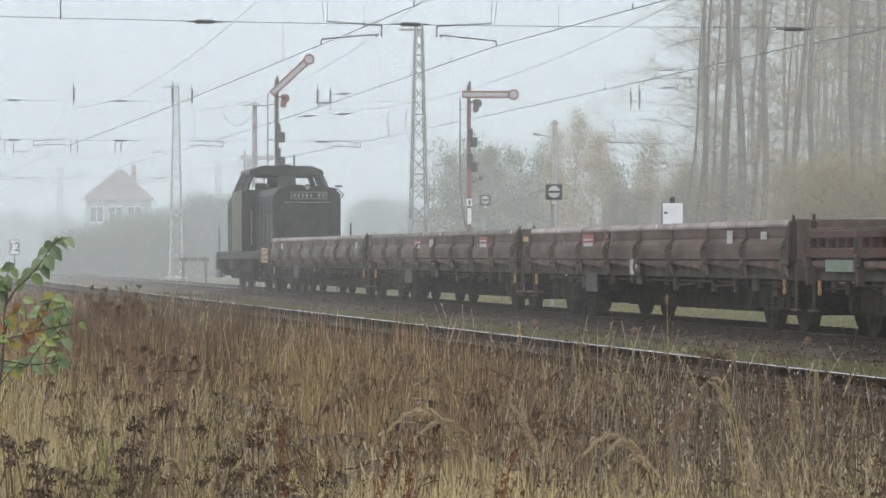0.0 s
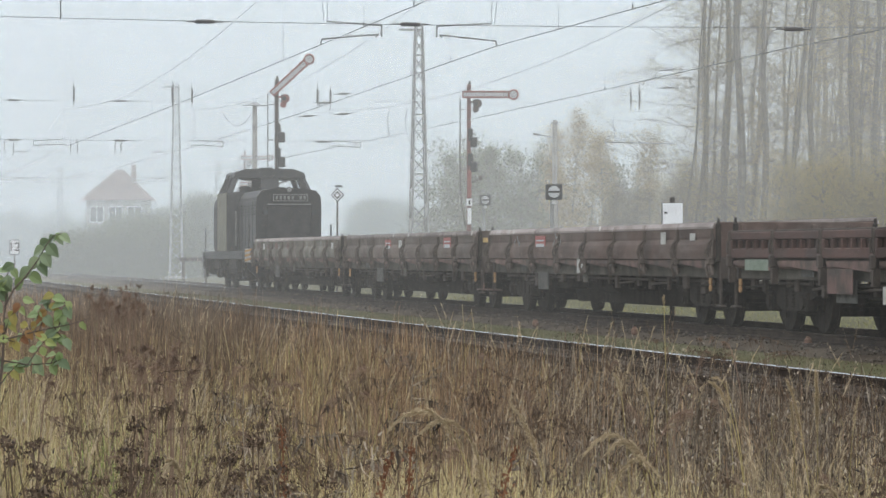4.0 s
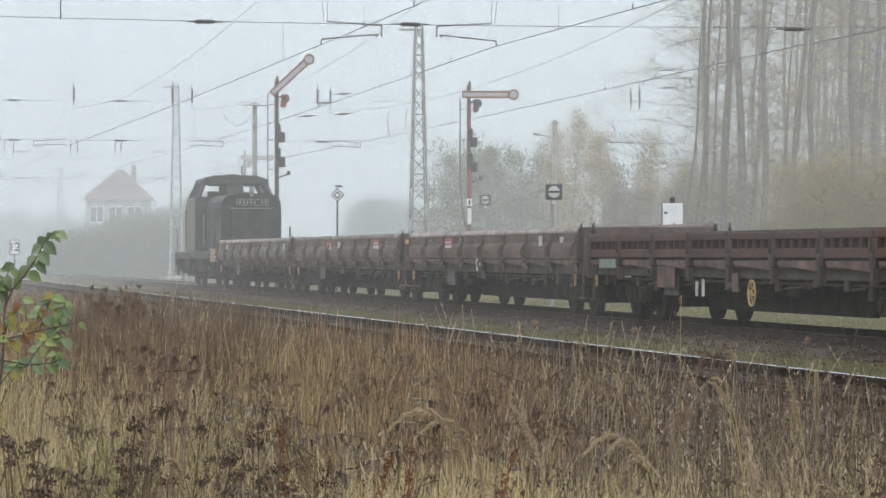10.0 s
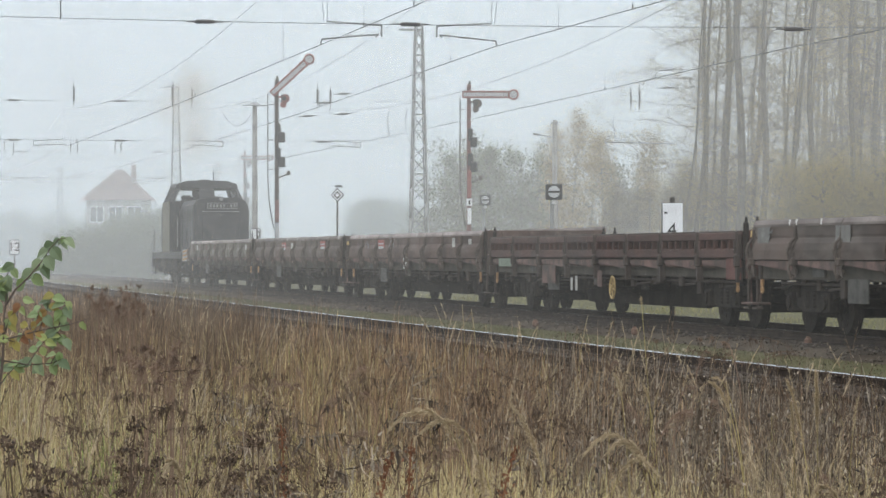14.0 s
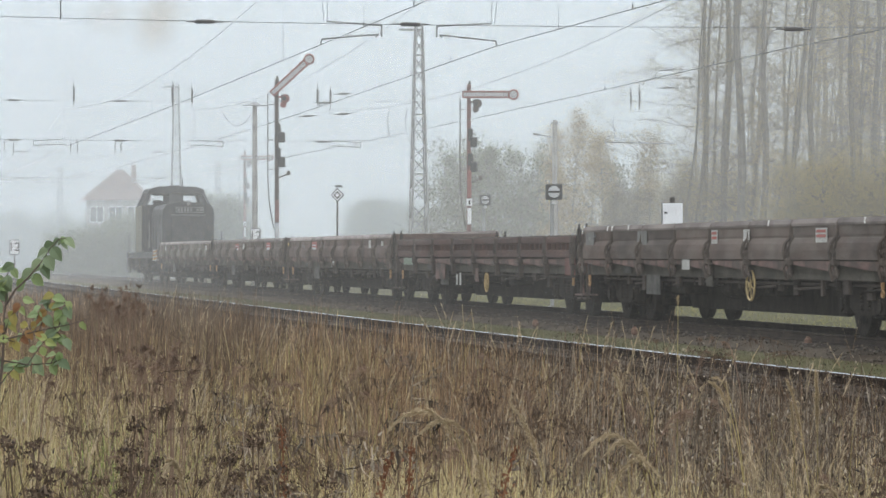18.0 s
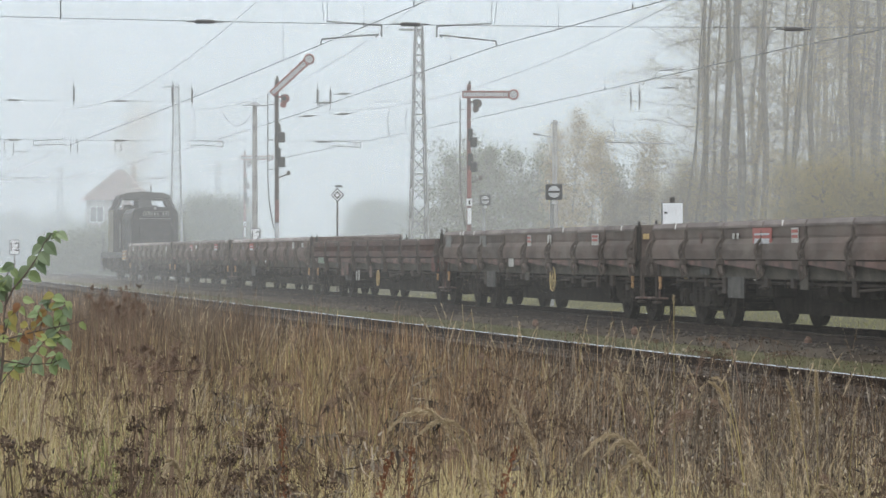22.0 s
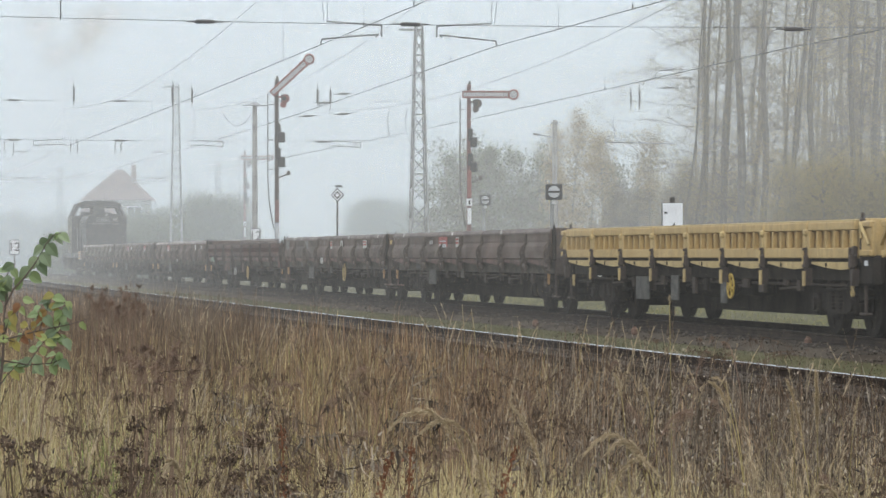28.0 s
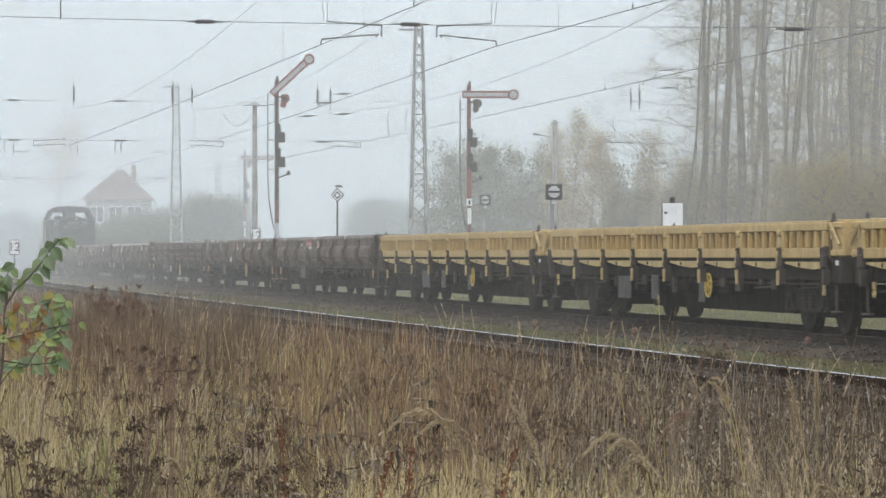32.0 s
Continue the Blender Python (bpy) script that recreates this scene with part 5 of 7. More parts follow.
        if i % 4 == 0:
            bar(bm, (-1.2, y, 0.7), (-1.2, y + rnd.uniform(0.6, 1.6), 0.66), 0.02)
        part("bracket", bm, M_IRON2 if i % 3 else M_IRON, top)
    bm = bmesh.new()
    bar(bm, (-1.16, -hl + 0.8, 0.74), (-1.16, hl - 0.8, 0.74), 0.022)
    part("brake_pipe", bm, M_IRON2, top)
    return top


def handwheel(wagon, y, z, r, material):
    """A spoked brake wheel on each side of a wagon."""
    for sx in (-1, 1):
        bm = bmesh.new()
        ring(bm, (sx * 1.34, y, z), r, 0.017, "X", 28, 6)
        for q in range(3):
            a, b = (r - 0.01) * math.cos(q * 1.047 + 0.3), (r - 0.01) * math.sin(q * 1.047 + 0.3)
            bar(bm, (sx * 1.34, y - a, z - b), (sx * 1.34, y + a, z + b), 0.011)
        disc(bm, (sx * 1.35, y, z), 0.045, 0.04, "X", 12)
        wheel = part("handwheel", bm, material, wagon, "yellow spoked brake handwheel")
        bm = bmesh.new()
        bar(bm, (sx * 1.0, y, z), (sx * 1.33, y, z), 0.018)
        part("spindle", bm, M_IRON, wheel)


def plates(wagon, rows):
    """Stickers on the near drop sides: (y, z, width, height, kind)."""
    for y, z, w, h, kind in rows:
        bm = bmesh.new()
        box(bm, (-1.412, y, z), (0.008, w, h))
        m = {"r": M_STICKER, "w": M_LABEL, "g": M_GREENBOX, "p": M_WEDGE, "s": M_LABEL, "e": M_PLATE2}[kind]
        ob = part("label_plate", bm, m, wagon, {"r": "red and white label", "w": "white label", "g": "faded green plate", "p": "scuffed pinkish plate", "s": "white label with red lines", "e": "pale grey painted patch"}[kind])
        if kind == "s":
            for q in (0.28, -0.05):
                bm = bmesh.new()
                box(bm, (-1.418, y, z + h * q), (0.006, w * 0.8, h * 0.2))
                part("label_line", bm, M_STICKER, ob)
        if kind == "r":
            for q in (0.12, -0.28):
                bm = bmesh.new()
                box(bm, (-1.418, y, z + h * q), (0.006, w * 0.78, h * (0.12 if q > 0 else 0.3)))
                part("label_line", bm, M_DIM, ob)


def graffiti(wagon, y, z, seed):
    rnd = random.Random(seed)
    bm = bmesh.new()
    for _ in range(7):
        a = Vector((-1.414, y + rnd.uniform(-0.25, 0.25), z + rnd.uniform(-0.12, 0.12)))
        b = a + Vector((0, rnd.uniform(-0.2, 0.2), rnd.uniform(-0.14, 0.14)))
        beam(bm, a, b, 0.008, 0.03)
    part("paint_scrawl", bm, M_GREY, wagon, "pale paint scrawl with no readable words")


BROWN = "brown low-sided bogie wagon with worn drop sides and iron stakes"
wagons = []
w1 = flat_wagon(M_MOSSY, M_SHINE, M_WEDGE, "greenish-grey dirty low-sided bogie wagon with pale top edges", False)
w3 = flat_wagon(M_BROWN, M_SHINE, M_WEDGE, BROWN, False, far_up=0.085)
w2 = flat_wagon(M_BROWN2, M_EDGE, M_WEDGE, "grey-brown low-sided bogie wagon with dirty drop sides", False)
w4 = flat_wagon(M_RED, M_IRON2, M_WEDGE, "red-brown low-sided bogie wagon with ribbed drop sides", True, 19.8, near_hi=1.53)
wy = flat_wagon(M_YELLOW, M_YELLOW_PALE, M_YELLOW_PALE, "yellow low-sided bogie wagon with ribbed drop sides", True, 18.4, True, near_hi=1.645)


def another(src):
    """A copy of a wagon; its wheels are noted for rolling."""
    c = copy_thing(src, Matrix())
    for b in c.children:
        if b.name.startswith("bogie"):
            for ws in b.children:
                if ws.name.startswith("wheelset"):
                    p = ws.matrix_basis.translation
                    WHEELS.append((ws, p.y, p.z, 0.46))
    return c


handwheel(w4, -1.0, 0.58, 0.2, M_YELLOW)
handwheel(wy, -2.4, 0.68, 0.19, M_CHROME_YELLOW)
w5, w6, y2, y3 = another(w2), another(w2), another(wy), another(wy)
handwheel(w5, -2.2, 0.70, 0.235, M_YELLOW_PALE)
for ob, mid in ((w1, 37.4), (w2, 17.75), (w3, -2.1), (w4, -22.3), (w5, -42.1), (w6, -61.8), (wy, -81.75), (y2, -101.8), (y3, -121.85)):
    CARRIAGES.append((ob, mid))
plates(w1, [(-8.0, 1.42, 0.35, 0.2, "w"), (5.5, 1.42, 0.4, 0.22, "p"), (7.9, 1.42, 0.8, 0.3, "p"), (6.6, 1.42, 0.4, 0.24, "w"), (3.6, 1.42, 0.5, 0.28, "p"), (1.0, 1.42, 0.5, 0.28, "p")])
plates(w2, [(2.3, 1.44, 0.85, 0.24, "r"), (-5.8, 1.45, 0.9, 0.25, "r"), (0.5, 1.42, 0.45, 0.24, "w")])
plates(w3, [(3.95, 1.43, 0.95, 0.25, "r"), (-6.0, 1.44, 0.34, 0.24, "w"), (-7.95, 1.47, 0.34, 0.12, "w"), (0.4, 1.0, 0.5, 0.34, "w")])
graffiti(w3, 6.2, 1.42, 4)
graffiti(w3, 2.4, 1.42, 5)
graffiti(w5, 8.35, 1.45, 6)


def chalk(wagon, ys):
    """White chalk dashes over the rim of the near drop side."""
    for y in ys:
        bm = bmesh.new()
        beam(bm, (-1.41, y - 0.05, 1.615), (-1.374, y + 0.05, 1.70), 0.03, 0.006)
        part("chalk_mark", bm, M_LABEL, wagon, "white chalk dash")


chalk(w5, (7.2, 6.85, 5.6, -3.4, -8.2))
chalk(w6, (7.6, 1.2, -4.4))
chalk(w2, (1.6, -0.6, -8.7))
chalk(w3, (6.6, -1.2))
chalk(w1, (8.4, 8.1, 2.2))


def end_tags(wagon, hl, ends):
    """Small yellow reflector plates and a scuffed step board at the near corners."""
    for k in ends:
        bm = bmesh.new()
        box(bm, (-1.22, k * (hl + 0.13), 1.5), (0.11, 0.02, 0.10), 0.006)
        bar(bm, (-1.22, k * (hl - 0.02), 1.5), (-1.22, k * (hl + 0.13), 1.5), 0.015)
        part("reflector_plate", bm, M_YELLOW, wagon, "small yellow reflector plate")
        bm = bmesh.new()
        box(bm, (-1.25, k * (hl + 0.2), 0.42), (0.3, 0.34, 0.035), 0.008)
        bar(bm, (-1.25, k * (hl + 0.1), 0.42), (-1.25, k * (hl + 0.02), 0.86), 0.02)
        part("step_board", bm, M_WEDGE, wagon, "scuffed step board")


for w, ends in ((w2, (-1,)), (w3, (1,)), (w5, (-1, 1)), (w6, (1,))):
    end_tags(w, 9.2, ends)
end_tags(w4, 9.9, (-1,))
bm = bmesh.new()
box(bm, (-1.2, -10.02, 0.98), (0.3, 0.06, 0.36), 0.02)
part("end_panel", bm, M_RED, w4, "red-brown end panel")
bm = bmesh.new()
box(bm, (-1.40, -9.5, 0.95), (0.04, 0.8, 0.34), 0.015)
part("side_panel", bm, M_OXIDE, w4, "oxide-red side panel")
plates(w4, [(8.4, 1.02, 1.3, 0.17, "g"), (4.1, 0.80, 1.2, 0.36, "p"), (2.05, 0.62, 0.16, 0.24, "w"), (1.65, 0.64, 0.16, 0.28, "w"), (-0.3, 0.74, 0.36, 0.3, "p")])
plates(w5, [(-6.2, 1.46, 0.55, 0.21, "s"), (8.56, 1.46, 0.62, 0.27, "e"), (4.5, 1.46, 0.7, 0.27, "e"), (-0.32, 1.46, 0.36, 0.23, "s"), (-2.22, 1.46, 0.34, 0.23, "w"), (1.5, 1.03, 0.5, 0.2, "w")])
plates(w6, [(2.26, 1.46, 1.05, 0.26, "r"), (5.9, 1.44, 0.14, 0.17, "p"), (3.9, 1.47, 0.12, 0.09, "w"), (3.65, 1.47, 0.12, 0.09, "w"), (0.5, 1.46, 0.36, 0.24, "s")])


def yellow_end(w):
    """The yellow end wall's levers and the black end panels."""
    for k in (-1, 1):
        bm = bmesh.new()
        box(bm, (-1.33, k * 9.52, 1.40), (0.06, 0.5, 0.5), 0.02)
        for z in (1.2, 1.6):
            box(bm, (-1.37, k * 9.52, z), (0.05, 0.5, 0.08), 0.01)
        part("end_stanchion", bm, M_YELLOW, w, "yellow end stanchion")
        bm = bmesh.new()
        box(bm, (-1.27, k * 9.5, 0.96), (0.16, 0.5, 0.42), 0.03)
        ep = part("end_panel", bm, M_IRON, w, "black end panel")
        bm = bmesh.new()
        box(bm, (-1.355, k * 9.5, 1.06), (0.01, 0.14, 0.07))
        part("label_plate", bm, M_WHITE, ep)
        bm = bmesh.new()
        bar(bm, (-1.40, k * 9.35, 1.62), (-1.40, k * 9.75, 1.32), 0.025)
        bar(bm, (-1.40, k * 9.35, 1.62), (-1.40, k * 9.4, 1.4), 0.02)
        part("lever", bm, M_YELLOW_PALE, w)


for w in (wy, y2, y3):
    yellow_end(w)


def locomotive():
    """Centre-cab diesel; the far end leads, local Y away from the wagons, its middle at the origin."""
    top = thing("diesel_locomotive", Matrix(), "black centre-cab diesel locomotive with narrow hoods pulling the wagons", "locomotive")
    me = wheelset_mesh(0.5, "wheelset")
    bogie(top, -3.5, 0.5, 1.15, me)
    bogie(top, 3.5, 0.5, 1.15, me)
    bm = bmesh.new()
    box(bm, (0, 0, 1.17), (2.9, 12.9, 0.28), 0.03)
    part("main_frame", bm, M_LOCO, top)
    for k in (-1, 1):
        bm = bmesh.new()
        prism(bm, [(-1.45, 1.3), (1.45, 1.3), (1.45, 0.72), (1.15, 0.45), (-1.15, 0.45), (-1.45, 0.72)], k * 6.42 - 0.06, k * 6.42 + 0.06, "Y")
        part("buffer_beam", bm, M_LOCO, top)
        for x in (-1.38, 1.38):
            bm = bmesh.new()
            for q in range(3):
                box(bm, (x, k * 5.9, 0.42 + q * 0.28), (0.26, 0.5, 0.04), 0.01)
            box(bm, (x + 0.12 * (1 if x > 0 else -1), k * 5.62, 0.8), (0.02, 0.04, 0.9))
            box(bm, (x + 0.12 * (1 if x > 0 else -1), k * 6.18, 0.8), (0.02, 0.04, 0.9))
            part("footstep", bm, M_LOCO, top)
            bm = bmesh.new()
            bar(bm, (x, k * 6.35, 1.3), (x, k * 6.35, 2.2), 0.022)
            part("handrail", bm, M_BLACK, top)
    buffers(top, 6.48, 1.05, M_IRON)
    bm = bmesh.new()
    box(bm, (0, 0, 0.78), (2.3, 2.6, 0.5), 0.06)
    part("fuel_tank", bm, M_IRON, top)
    # added black block that darkens the view under the frame
    bm = bmesh.new()
    box(bm, (0, 0, 0.68), (1.2, 11.8, 0.72), 0.05)
    part("underframe_casing", bm, M_IRON, top, "black filler block under the frame")
    for x in (-1.36, 1.36):
        for k in (-1, 1):
            bm = bmesh.new()
            box(bm, (x, k * 5.9, 0.82), (0.03, 0.6, 0.9), 0.01)
            part("step_panel", bm, M_IRON, top, "black panel behind the footsteps")
    for k in (-1, 1):
        # black filler added against bright gaps between the wheels
        bm = bmesh.new()
        box(bm, (0, k * 3.5, 0.74), (1.5, 3.6, 0.42), 0.04)
        part("traction_gear", bm, M_IRON, top, "black filler block between the wheels")
        bm = bmesh.new()
        box(bm, (-1.36, k * 2.4, 0.86), (0.12, 1.6, 0.4), 0.03)
        part("air_tank_cover", bm, M_IRON, top, "black cover under the frame")
    for y0, y1, name in ((-6.1, -1.35, "hood"), (1.35, 6.1, "hood")):
        bm = bmesh.new()
        prism(bm, [(-1.08, 1.31), (1.08, 1.31), (1.08, 3.12), (0.92, 3.34), (0.5, 3.42), (-0.5, 3.42), (-0.92, 3.34), (-1.08, 3.12)], y0, y1, "Y")
        hood = part(name, bm, M_LOCO, top, "black engine hood")
        for x in (-1.09, 1.09):
            for i in range(5):
                bm = bmesh.new()
                c = y0 + (y1 - y0) * (i + 0.5) / 5
                box(bm, (x, c, 2.25), (0.03, (y1 - y0) / 5 - 0.08, 1.5), 0.01)
                part("hood_door", bm, M_LOCO, hood)
                for q in range(4):
                    b2 = bmesh.new()
                    box(b2, (x * 1.02, c, 2.55 + q * 0.1), (0.03, (y1 - y0) / 5 - 0.3, 0.04), 0.006)
                    part("louvre", b2, M_BLACK, hood)
    y = -6.12
    bm = bmesh.new()
    box(bm, (0, y, 2.2), (1.5, 0.05, 1.25), 0.03)
    part("grille", bm, M_BLACK, top, "dark radiator grille")
    bm = bmesh.new()
    box(bm, (0, y - 0.02, 2.88), (1.5, 0.03, 0.03))
    part("grab_rail", bm, M_GREY, top, "pale grey grab rail")
    bm = bmesh.new()
    box(bm, (0.05, y - 0.015, 3.10), (1.18, 0.02, 0.24))
    pl = part("name_plate", bm, M_GREY, top, "name plate with unreadable bars")
    bm = bmesh.new()
    box(bm, (0.05, y - 0.027, 3.10), (1.12, 0.02, 0.19))
    part("plate_field", bm, M_LOCO, pl)
    for i in range(8):
        if i != 5:
            bm = bmesh.new()
            box(bm, (-0.42 + i * 0.135, y - 0.04, 3.10), (0.075, 0.012, 0.12))
            part("bar", bm, M_GREY, pl)
    for x, z in ((-0.8, 2.6), (0.85, 2.6), (0.0, 3.36)):
        bm = bmesh.new()
        disc(bm, (x, y - 0.04, z), 0.10, 0.12, "Y", 16)
        lamp = part("headlight", bm, M_BLACK, top, "round headlight")
        bm = bmesh.new()
        disc(bm, (x, y - 0.105, z), 0.075, 0.012, "Y", 16)
        part("lens", bm, M_GREY if x == 0 else M_PANE, lamp)
    # cab: walls with real window openings, framed by posts
    yb, yf, w = -1.35, 1.35, 1.53
    zb, zm, zt = 1.31, 3.34, 3.95
    bm = bmesh.new()
    for x in (-w, w):
        box(bm, (x * 0.985, 0, (zb + zm) / 2), (0.06, yf - yb, zm - zb), 0.015)
    part("cab_side", bm, M_LOCO_SIDE, top, "dull yellow cab side")
    bm = bmesh.new()
    for yy in (yb, yf):
        box(bm, (0, yy, (zb + zm) / 2), (2 * w, 0.06, zm - zb), 0.015)
    part("cab_end", bm, M_LOCO, top, "black cab end wall")
    lean = 0.30
    bm = bmesh.new()
    for yy in (yb, yf):
        iy = yy * 0.86
        for x, wd in ((-w + 0.1, 0.22), (0.0, 0.62), (w - 0.1, 0.22)):
            beam(bm, (x, yy, zm - 0.03), (x * (w - lean) / w, iy, zt), wd, 0.07)
        box(bm, (0, yy * 0.985, zm), (2 * w - 0.1, 0.08, 0.08), 0.01)
        box(bm, (0, yy * 0.875, zt - 0.04), (2 * (w - lean) + 0.05, 0.08, 0.09), 0.01)
    for x in (-w, w):
        for yy in (-0.62, 0.0, 0.62):
            beam(bm, (x * 0.98, yy, zm - 0.03), (x * (w - lean) / w, yy * 0.9, zt), 0.07, 0.12 if yy == 0 else 0.08)
    part("window_posts", bm, M_LOCO, top)
    bm = bmesh.new()
    a = w - lean + 0.04
    prism(bm, [(-a, zt - 0.06), (a, zt - 0.06), (a - 0.05, zt + 0.1), (a - 0.45, zt + 0.24), (-a + 0.45, zt + 0.24), (-a + 0.05, zt + 0.1)], yb * 0.95, yf * 0.95, "Y")
    part("cab_roof", bm, M_LOCO, top, "black cab roof")
    bm = bmesh.new()
    box(bm, (0, -0.2, zt + 0.25), (0.5, 0.5, 0.12), 0.03)
    bar(bm, (0.35, -0.6, zt + 0.2), (0.35, -0.6, zt + 0.62), 0.03)
    part("aerial", bm, M_BLACK, top, "roof horn and aerial")
    for x0, x1 in ((-1.2, -0.3), (0.3, 1.2)):
        bm = bmesh.new()
        bm.faces.new([bm.verts.new(p) for p in ((x0, yb, zm), (x1, yb, zm), (x1 * 0.8, yb * 0.87, zt), (x0 * 0.8, yb * 0.87, zt))])
        part("cab_window", bm, M_GLASS, top, "clear cab window")
    for x in (-1.22, 1.22):
        for k in (-1, 1):
            bm = bmesh.new()
            bar(bm, (x, k * 1.5, 1.5), (x, k * 1.5, 2.7), 0.02)
            part("handrail", bm, M_GREY, top, "pale vertical handrail")
    bm = bmesh.new()
    box(bm, (0, 0.4, 2.4), (1.6, 0.5, 1.1), 0.05)
    part("control_desk", bm, M_BLACK, top)
    for x, y in ((-0.75, -0.45), (0.62, 0.5), (-0.5, 0.75)):
        bm = bmesh.new()
        box(bm, (x, y, 3.32), (0.42, 0.12, 0.6), 0.05)
        box(bm, (x, y - 0.2, 2.98), (0.42, 0.45, 0.1), 0.03)
        bar(bm, (x, y - 0.2, 1.35), (x, y - 0.2, 2.95), 0.05)
        part("seat", bm, M_BLACK, top, "black driver's seat")
    bm = bmesh.new()
    box(bm, (1.4, -6.3, 1.75), (0.05, 0.05, 0.9), 0.01)
    part("lamp_post", bm, M_BLACK, top)
    CARRIAGES.append((top, 54.4))


locomotive()

# exhaust: small soft puffs that wait in the engine hood and are blown out in three bursts
PUFFS = []
for burst, count in ((11.4, 5), (19.8, 6), (28.9, 6)):
    for k in range(count):
        bm = bmesh.new()
        for yy in (-0.25, 0.25):
            bmesh.ops.create_circle(bm, cap_ends=True, radius=1.0, segments=24, matrix=Matrix.Translation((0, yy, 0)) @ Matrix.Rotation(math.pi / 2, 4, "X"))
        PUFFS.append((single("exhaust_smoke", bm, M_SMOKE, "faint brown-grey puff of diesel exhaust over the locomotive", "smoke", "exhaust puffs", "stuff"), burst + k * 0.42, k))

# red and white tail board that hangs on the first wagon's corner
bm = bmesh.new()
box(bm, (-1.5, 9.9, 1.16), (0.24, 0.02, 0.46), 0.004)
bar(bm, (-1.4, 9.92, 1.1), (-1.3, 9.2, 1.1), 0.02)
tb = part("corner_board", bm, M_LABEL, w1, "orange and white striped corner board")
for q in range(3):
    bm = bmesh.new()
    z = 0.96 + q * 0.15
    prism(bm, [(-1.62, z), (-1.38, z + 0.07), (-1.38, z + 0.14), (-1.62, z + 0.07)], 9.878, 9.888, "Y")
    part("stripe", bm, M_ORANGE, tb)

# ---- the field: grass, weeds and plumes ----
rng = np.random.default_rng(7)


def field_points(n, near, far, edge=-6.25, wide=0.15, clump=9):
    """Random places in the field before the tracks, in tussocks, thinning out with distance."""
    pts = np.zeros((0, 3))
    while len(pts) < n:
        k = n * 2 // clump
        y = near * (far / near) ** rng.random(k)
        x = rng.uniform(-1, 1, k) * (wide * y + 0.4)
        x, y = np.repeat(x, clump), np.repeat(y, clump)
        x, y = x + rng.normal(0, 0.045, len(x)) * (1 + y / 40), y + rng.normal(0, 0.06, len(x)) * (1 + y / 20)
        lat = (x - 3.046) * CS + (y - 61.487) * SN
        ok = lat < edge - np.abs(rng.normal(0, 0.5, len(x)))
        z = np.where(lat > -6.9, -0.40, -0.54)
        pts = np.concatenate([pts, np.stack([x, y, z], 1)[ok]])
    return pts[:n]


def patch(p, k, seed):
    """A slow noise over the field, -1 to 1."""
    return np.sin(p[:, 0] * k + seed) * np.cos(p[:, 1] * k * 0.55 + seed * 1.7) * 0.6 + np.sin((p[:, 0] * 0.6 - p[:, 1] * 0.37) * k + seed * 2.3) * 0.4


def grass(name, n, near, far, hmin, hmax, wmin, wmax, bmax, material, label, keep=None, edge=-6.25):
    """keep: how likely a plant stands at the bearing u and the distance y."""
    p = field_points(n, near, far, edge)
    if keep:
        p = p[rng.random(len(p)) < keep(p[:, 0] / p[:, 1], p[:, 1]) * (1 + 0.7 * patch(p, 1.3, len(name)))]
    n = len(p)
    lat = (p[:, 0] - 3.046) * CS + (p[:, 1] - 61.487) * SN
    h = rng.uniform(hmin, hmax, n) * (1 + 0.2 * patch(p, 2.1, 2.0)) * np.clip(1.0 - (lat + 7.2) * 0.38, 0.3, 1.0)
    w = rng.uniform(wmin, wmax, n) * (0.6 + p[:, 1] / 40)
    v, q, t = blade_arrays(rng, p, h, w, 0.0, rng.uniform(0.02, bmax, n) ** 1.3)
    ob = new(name, quick_mesh(name, v, [q, t], material))
    return tagged(ob, label, "grass", "field plants", "stuff")


def bump(v, lo, hi, soft):
    return np.clip((v - lo) / soft, 0, 1) * np.clip((hi - v) / soft, 0, 1)


grass("dry_grass", 42000, 6.5, 60, 0.5, 0.92, 0.003, 0.009, 0.75, M_DRY, "dense dry straw-coloured autumn grass of the field", lambda u, y: 0.10 + 0.7 * bump(y, 4, 12.5, 3) * (1 - 0.45 * (u > 0.05)) + 0.22 * bump(u, -0.07, 0.05, 0.03))
grass("pale_grass", 48000, 6.5, 60, 0.5, 0.88, 0.0035, 0.009, 0.75, M_PALE, "pale olive dry grass blades", lambda u, y: 0.95 * bump(u, -0.2, 0.01, 0.07) * bump(y, 3, 48, 14) + 0.8 * bump(y, 3, 12, 3))
grass("straw_grass", 26000, 6.4, 17, 0.45, 0.85, 0.003, 0.007, 0.8, M_STRAW, "bright bleached straw blades", lambda u, y: 0.75 * bump(u, -0.12, 0.3, 0.04) * bump(y, 3, 17, 4))
grass("rust_weeds", 40000, 11, 100, 0.6, 1.02, 0.003, 0.008, 0.3, M_RUST, "rust-brown dead weeds standing among the grass", lambda u, y: 0.05 + 0.7 * bump(u, -0.05, 0.06, 0.05) * bump(y, 13, 120, 5) + 0.7 * bump(u, -0.2, 0.0, 0.02) * bump(y, 24, 120, 8))
grass("dull_weeds", 36000, 11, 90, 0.55, 0.98, 0.003, 0.009, 0.4, M_DULL, "dark dull dead stems in the field", lambda u, y: 0.15 + 0.85 * bump(u, -0.01, 0.3, 0.05) * bump(y, 12, 60, 4))
grass("green_grass", 24000, 6.5, 30, 0.35, 0.62, 0.004, 0.009, 0.7, M_GREEN, "late green grass blades between the straw", lambda u, y: 0.10 + 0.28 * bump(u, -0.16, -0.05, 0.03) * bump(y, 5, 14, 3))
